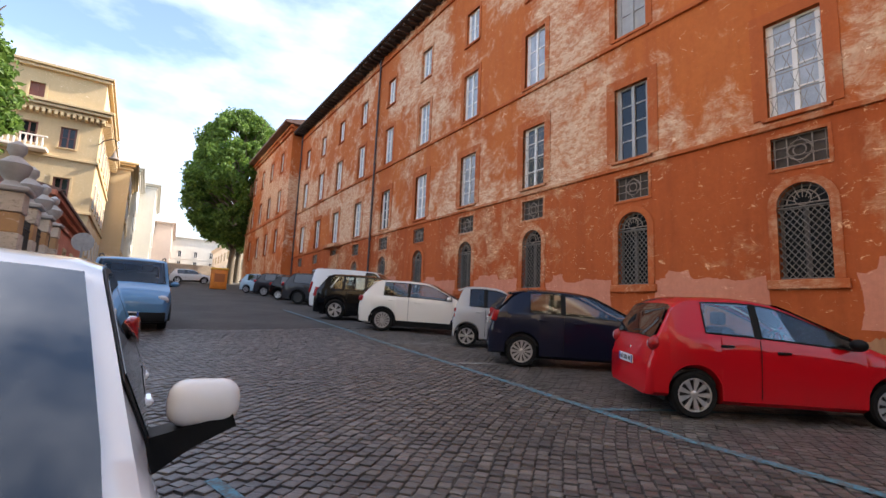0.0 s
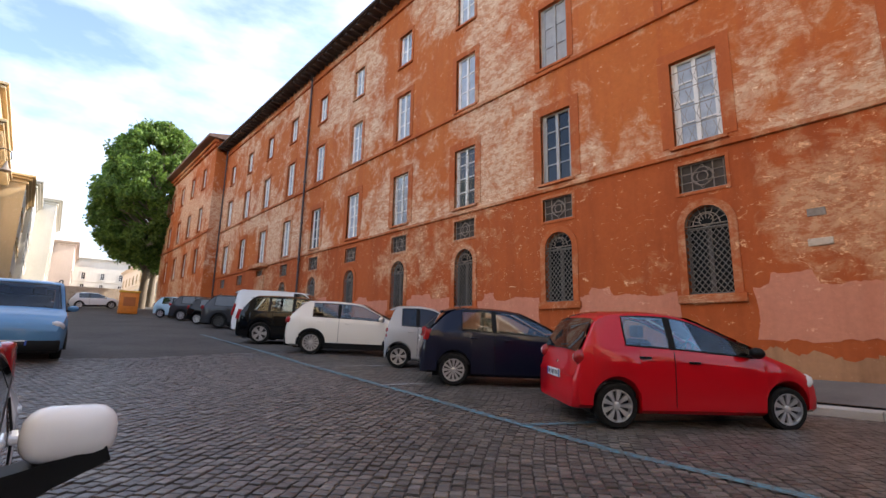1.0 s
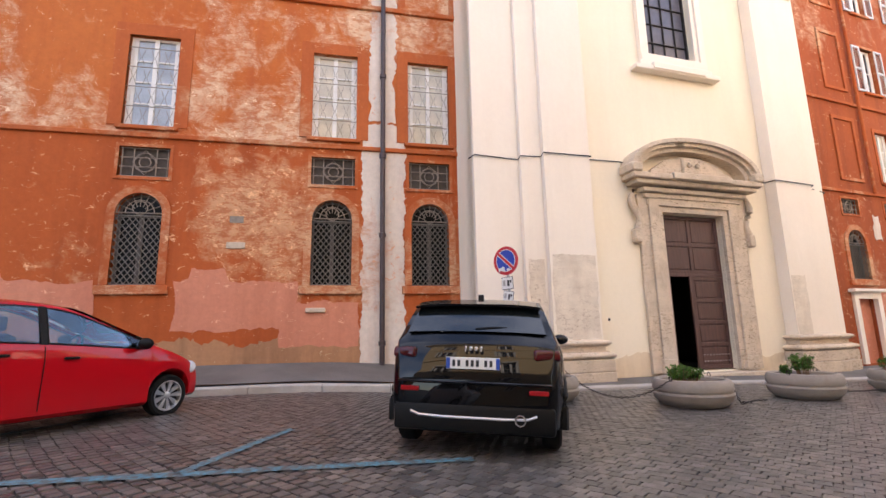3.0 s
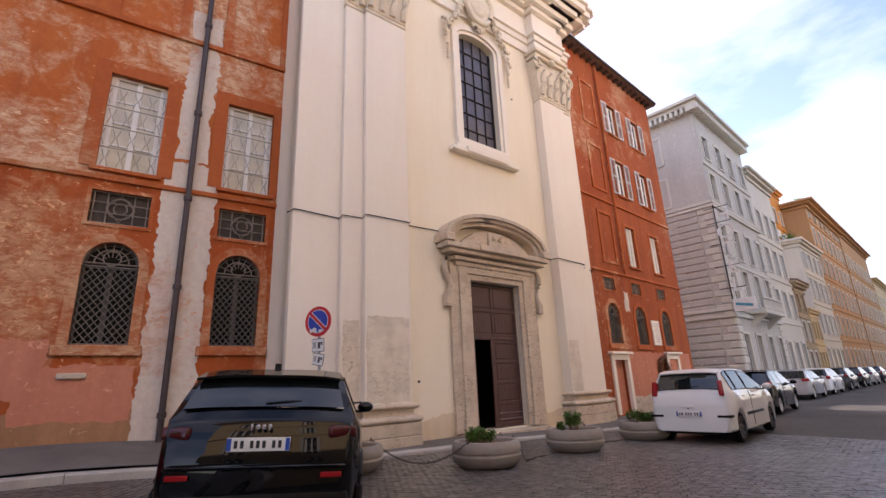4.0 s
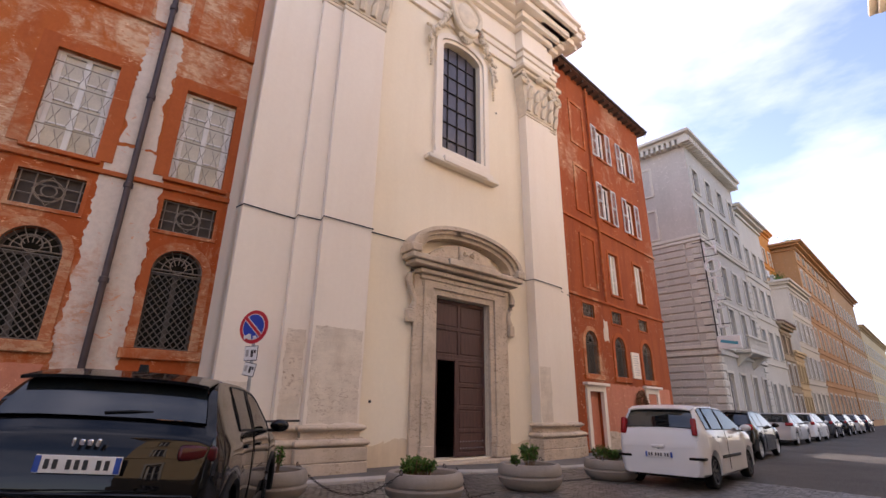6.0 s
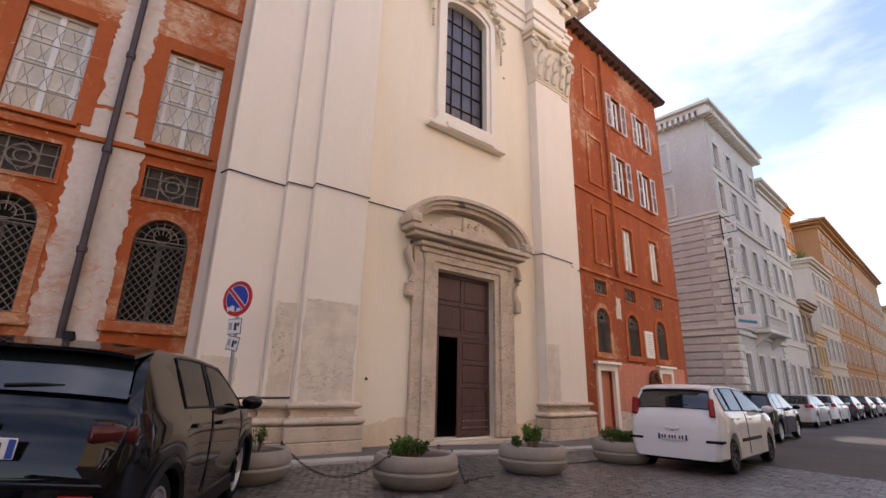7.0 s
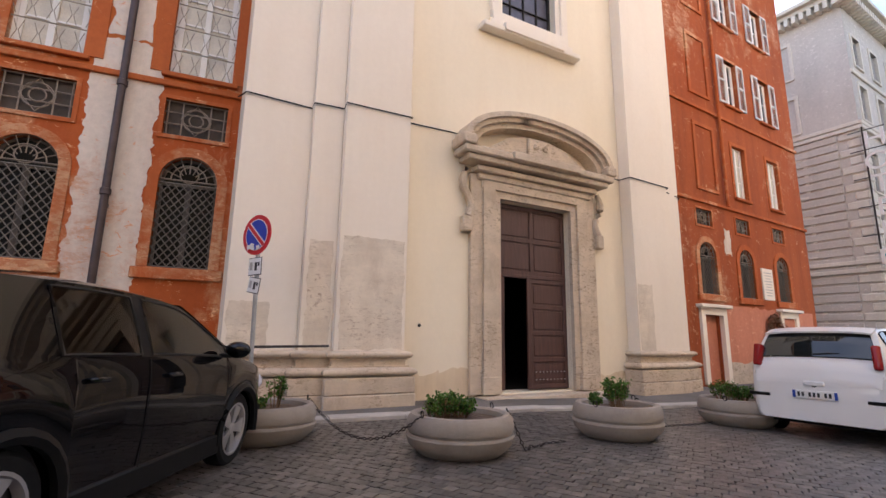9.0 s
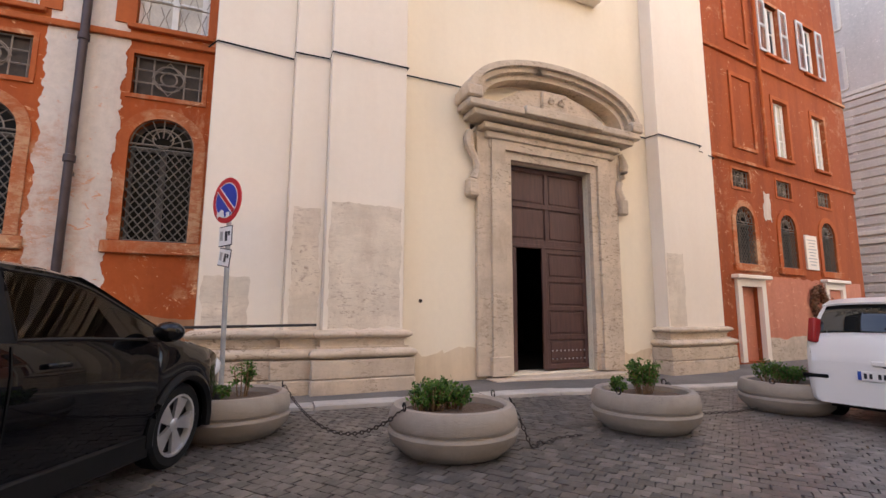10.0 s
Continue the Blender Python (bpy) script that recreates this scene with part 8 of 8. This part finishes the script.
# ---------------------------------------------------------------- plane trees
def tree(x, y, h, w, seed, leaves, label, low=0.22):
    z = road_z(x, y)
    root = thing("plane_tree", Matrix.Translation((x, y, z)), label, "tree", "tall plane trees")
    rr = random.Random(seed)
    bm = bmesh.new()
    tube(bm, [(0, 0, -0.2), (0.1, 0.05, h * 0.18), (0.0, 0.1, h * 0.4), (-0.2, 0.1, h * 0.8)], [0.48, 0.38, 0.3, 0.08], 12)
    part("trunk", bm, M_BARK, root)
    tips = []
    for i in range(56):
        t = low + (0.97 - low) * (i + rr.random()) / 56
        a = rr.uniform(0, 6.283)
        zt = h * t
        prof = (math.sin(math.pi * min(1, (t - low * 0.7) / (1.1 - low * 0.7))) ** 0.55)
        L = w / 2 * prof * rr.uniform(0.75, 1.05)
        bmb = bmesh.new()
        mid = (L * 0.5 * math.cos(a), L * 0.5 * math.sin(a), zt * 0.9 + 0.6)
        tip = (L * math.cos(a), L * math.sin(a), zt + rr.uniform(0, 1.2))
        tube(bmb, [(0, 0, zt * 0.78), mid, tip], [0.13, 0.08, 0.03], 6)
        part("limb", bmb, M_BARK, root)
        tips.append((tip, mid))
    pts = []
    clumps = leaves // 130
    lump = [(rr.uniform(0, 6.283), rr.uniform(-1, 1), rr.uniform(0.06, 0.16)) for _ in range(9)]
    z0, z1 = h * low, h
    for _ in range(clumps):
        a, v = rr.uniform(0, 6.283), rr.uniform(-1, 1)
        q = rr.uniform(0.55, 1.0) ** 0.6
        wide = (1 - abs(v) ** 2.6) ** 0.5 * (1.0 - 0.12 * v)
        bulge = 1 + sum(am * math.cos(a - la) * (1 - abs(v - lv)) for la, lv, am in lump) * 0.6
        c = (w / 2 * wide * q * bulge * math.cos(a), w / 2 * wide * q * bulge * math.sin(a), lerp(z0, z1, (v * q ** 0.4 + 1) / 2))
        s = rr.uniform(0.5, 1.1)
        for _ in range(130):
            d = [rr.gauss(0, 1) for _ in range(3)]
            n = math.sqrt(sum(t * t for t in d)) or 1
            rad = s * rr.uniform(0.4, 1.1)
            pts.append((c[0] + d[0] / n * rad, c[1] + d[1] / n * rad, c[2] + d[2] / n * rad * 0.8))
    ob = new("crown", leaf_cloud(pts, 0.2, seed, M_PLANE, "crown"))
    ob.parent = root
    ob["label"] = "dense mid-green crown of small leaves"
    return root


tree(9.9, 65.0, 22.6, 11.8, 71, 90000, "tall dense green plane tree before the far palace block")
tree(12.5, 76.0, 21.0, 10.5, 72, 30000, "tall green plane tree behind the first one")
tree(-9.9, 34.5, 15.5, 6.0, 73, 24000, "yellow-green plane tree beside the yellow palace", 0.4)

# walls that close the near side of the street behind the walker
for k, (x, y, turn, ln, h, mt, lb) in enumerate(((-6.5, -9.0, 90, 18, 15, M_SAND, "sand-coloured house front on the near side of the street"), (2.3, -25.0, 103, 15.0, 18, M_CREAM, "cream house front on the near side of the street"),
                                              (1.5, -90.0, 90, 43, 18, M_SAND, "tan house front far down the near side of the street"))):
    house("near_house", Matrix.Translation((x, y, 0)) @ pose(0, 0, 0, 0, 0, turn), lb, 0, ln, h, 10, mt, [(1.0, 2.3), (5.0, 2.1), (8.6, 2.1), (12.0, 1.8)], int(ln / 3.6), cornice=0.7, roof=False)

# ---------------------------------------------------------------- paving setts, laid last
rs = np.random.RandomState(12)


def sett_rows(x0, x1, y0, y1, size, angle, keep):
    """Centres, half sizes and turns of setts in rows at an angle to the street."""
    ca, sa = math.cos(angle), math.sin(angle)
    cx, cy = (x0 + x1) / 2, (y0 + y1) / 2
    half = math.hypot(x1 - x0, y1 - y0) / 2
    n = int(half / size) + 1
    i, j = np.meshgrid(np.arange(-n, n + 1), np.arange(-n, n + 1), indexing="ij")
    u = (i + 0.5 * (j % 2) + rs.uniform(-0.06, 0.06, i.shape)) * size
    v = (j + rs.uniform(-0.05, 0.05, i.shape)) * size
    v = v + 0.12 * np.sin(u * 0.9)
    x, y = cx + u * ca - v * sa, cy + u * sa + v * ca
    ok = (x > x0) & (x < x1) & (y > y0) & (y < y1) & keep(x, y)
    return x[ok], y[ok]


def on_road(x, y):
    k = np.array([kerb_x(b) for b in y.ravel()]).reshape(y.shape)
    return x < k - 0.08


def sett_shape(x, y, s, turn, hx, hy, lift):
    c, n = math.cos(turn), math.sin(turn)
    out = []
    for q, dz in ((1.0, -0.02), (0.97, lift * 0.35), (0.74, lift)):
        for a, b in ((-1, -1), (1, -1), (1, 1), (-1, 1)):
            px, py = a * hx * q, b * hy * q
            out.append((px * c - py * n, px * n + py * c, dz))
    return out


SETT_FACES = [(8, 9, 10, 11)] + [(r * 4 + i, r * 4 + (i + 1) % 4, r * 4 + 4 + (i + 1) % 4, r * 4 + 4 + i) for r in (0, 1) for i in range(4)]
NEAR = (1.4, 3.0, 2.2, 4.2)
SIZE, ANG = 0.118, radians(38)
xs_, ys_ = sett_rows(-1.6, 9.8, -13.0, 15.0, SIZE, ANG, on_road)
loose = [k for k in range(len(xs_)) if NEAR[0] < xs_[k] < NEAR[1] and NEAR[2] < ys_[k] < NEAR[3]][:300]
loose_set = set(loose)
vs, fs = [], []
for k in range(len(xs_)):
    if k in loose_set:
        continue
    x, y = float(xs_[k]), float(ys_[k])
    tight = max(1.0 - smooth01((y + 0.5 + 0.4 * math.sin(x * 1.7)) / 2.0), smooth01((x - 5.0) / 0.7))
    hx, hy = SIZE * 0.5 * lerp(rs.uniform(0.84, 0.95), rs.uniform(0.94, 0.99), tight), SIZE * 0.5 * lerp(rs.uniform(0.82, 0.95), rs.uniform(0.93, 0.99), tight)
    z = road_z(x, y) + rs.uniform(-0.006, 0.006) * (1 - 0.7 * tight)
    o = len(vs)
    vs += [(x + a, y + b, z + c) for a, b, c in sett_shape(x, y, SIZE, ANG + rs.uniform(-0.12, 0.12), hx, hy, lerp(0.006, 0.002, tight))]
    fs += [tuple(o + i for i in f) for f in SETT_FACES]
from_lists("street_setts", vs, fs, M_SETT, "small worn basalt paving setts with open joints", "paving", "stuff", False)
paving = thing("sett_paving", Matrix(), "stretch of small worn basalt paving setts", "paving", "", "structure")
shapes = []
for q in range(6):
    me = bpy.data.meshes.new("sett")
    me.from_pydata(sett_shape(0, 0, SIZE, 0, SIZE * 0.5 * rs.uniform(0.84, 0.95), SIZE * 0.5 * rs.uniform(0.82, 0.95), 0.008), [], SETT_FACES)
    me.materials.append(M_SETT_ONE)
    shapes.append(me)
for k in loose:
    x, y = float(xs_[k]), float(ys_[k])
    ob = new("sett", shapes[k % 6])
    ob.parent = paving
    ob.location = (x, y, road_z(x, y) + rs.uniform(-0.006, 0.006))
    ob.rotation_euler = (rs.uniform(-0.03, 0.03), rs.uniform(-0.03, 0.03), ANG + rs.uniform(-0.12, 0.12))
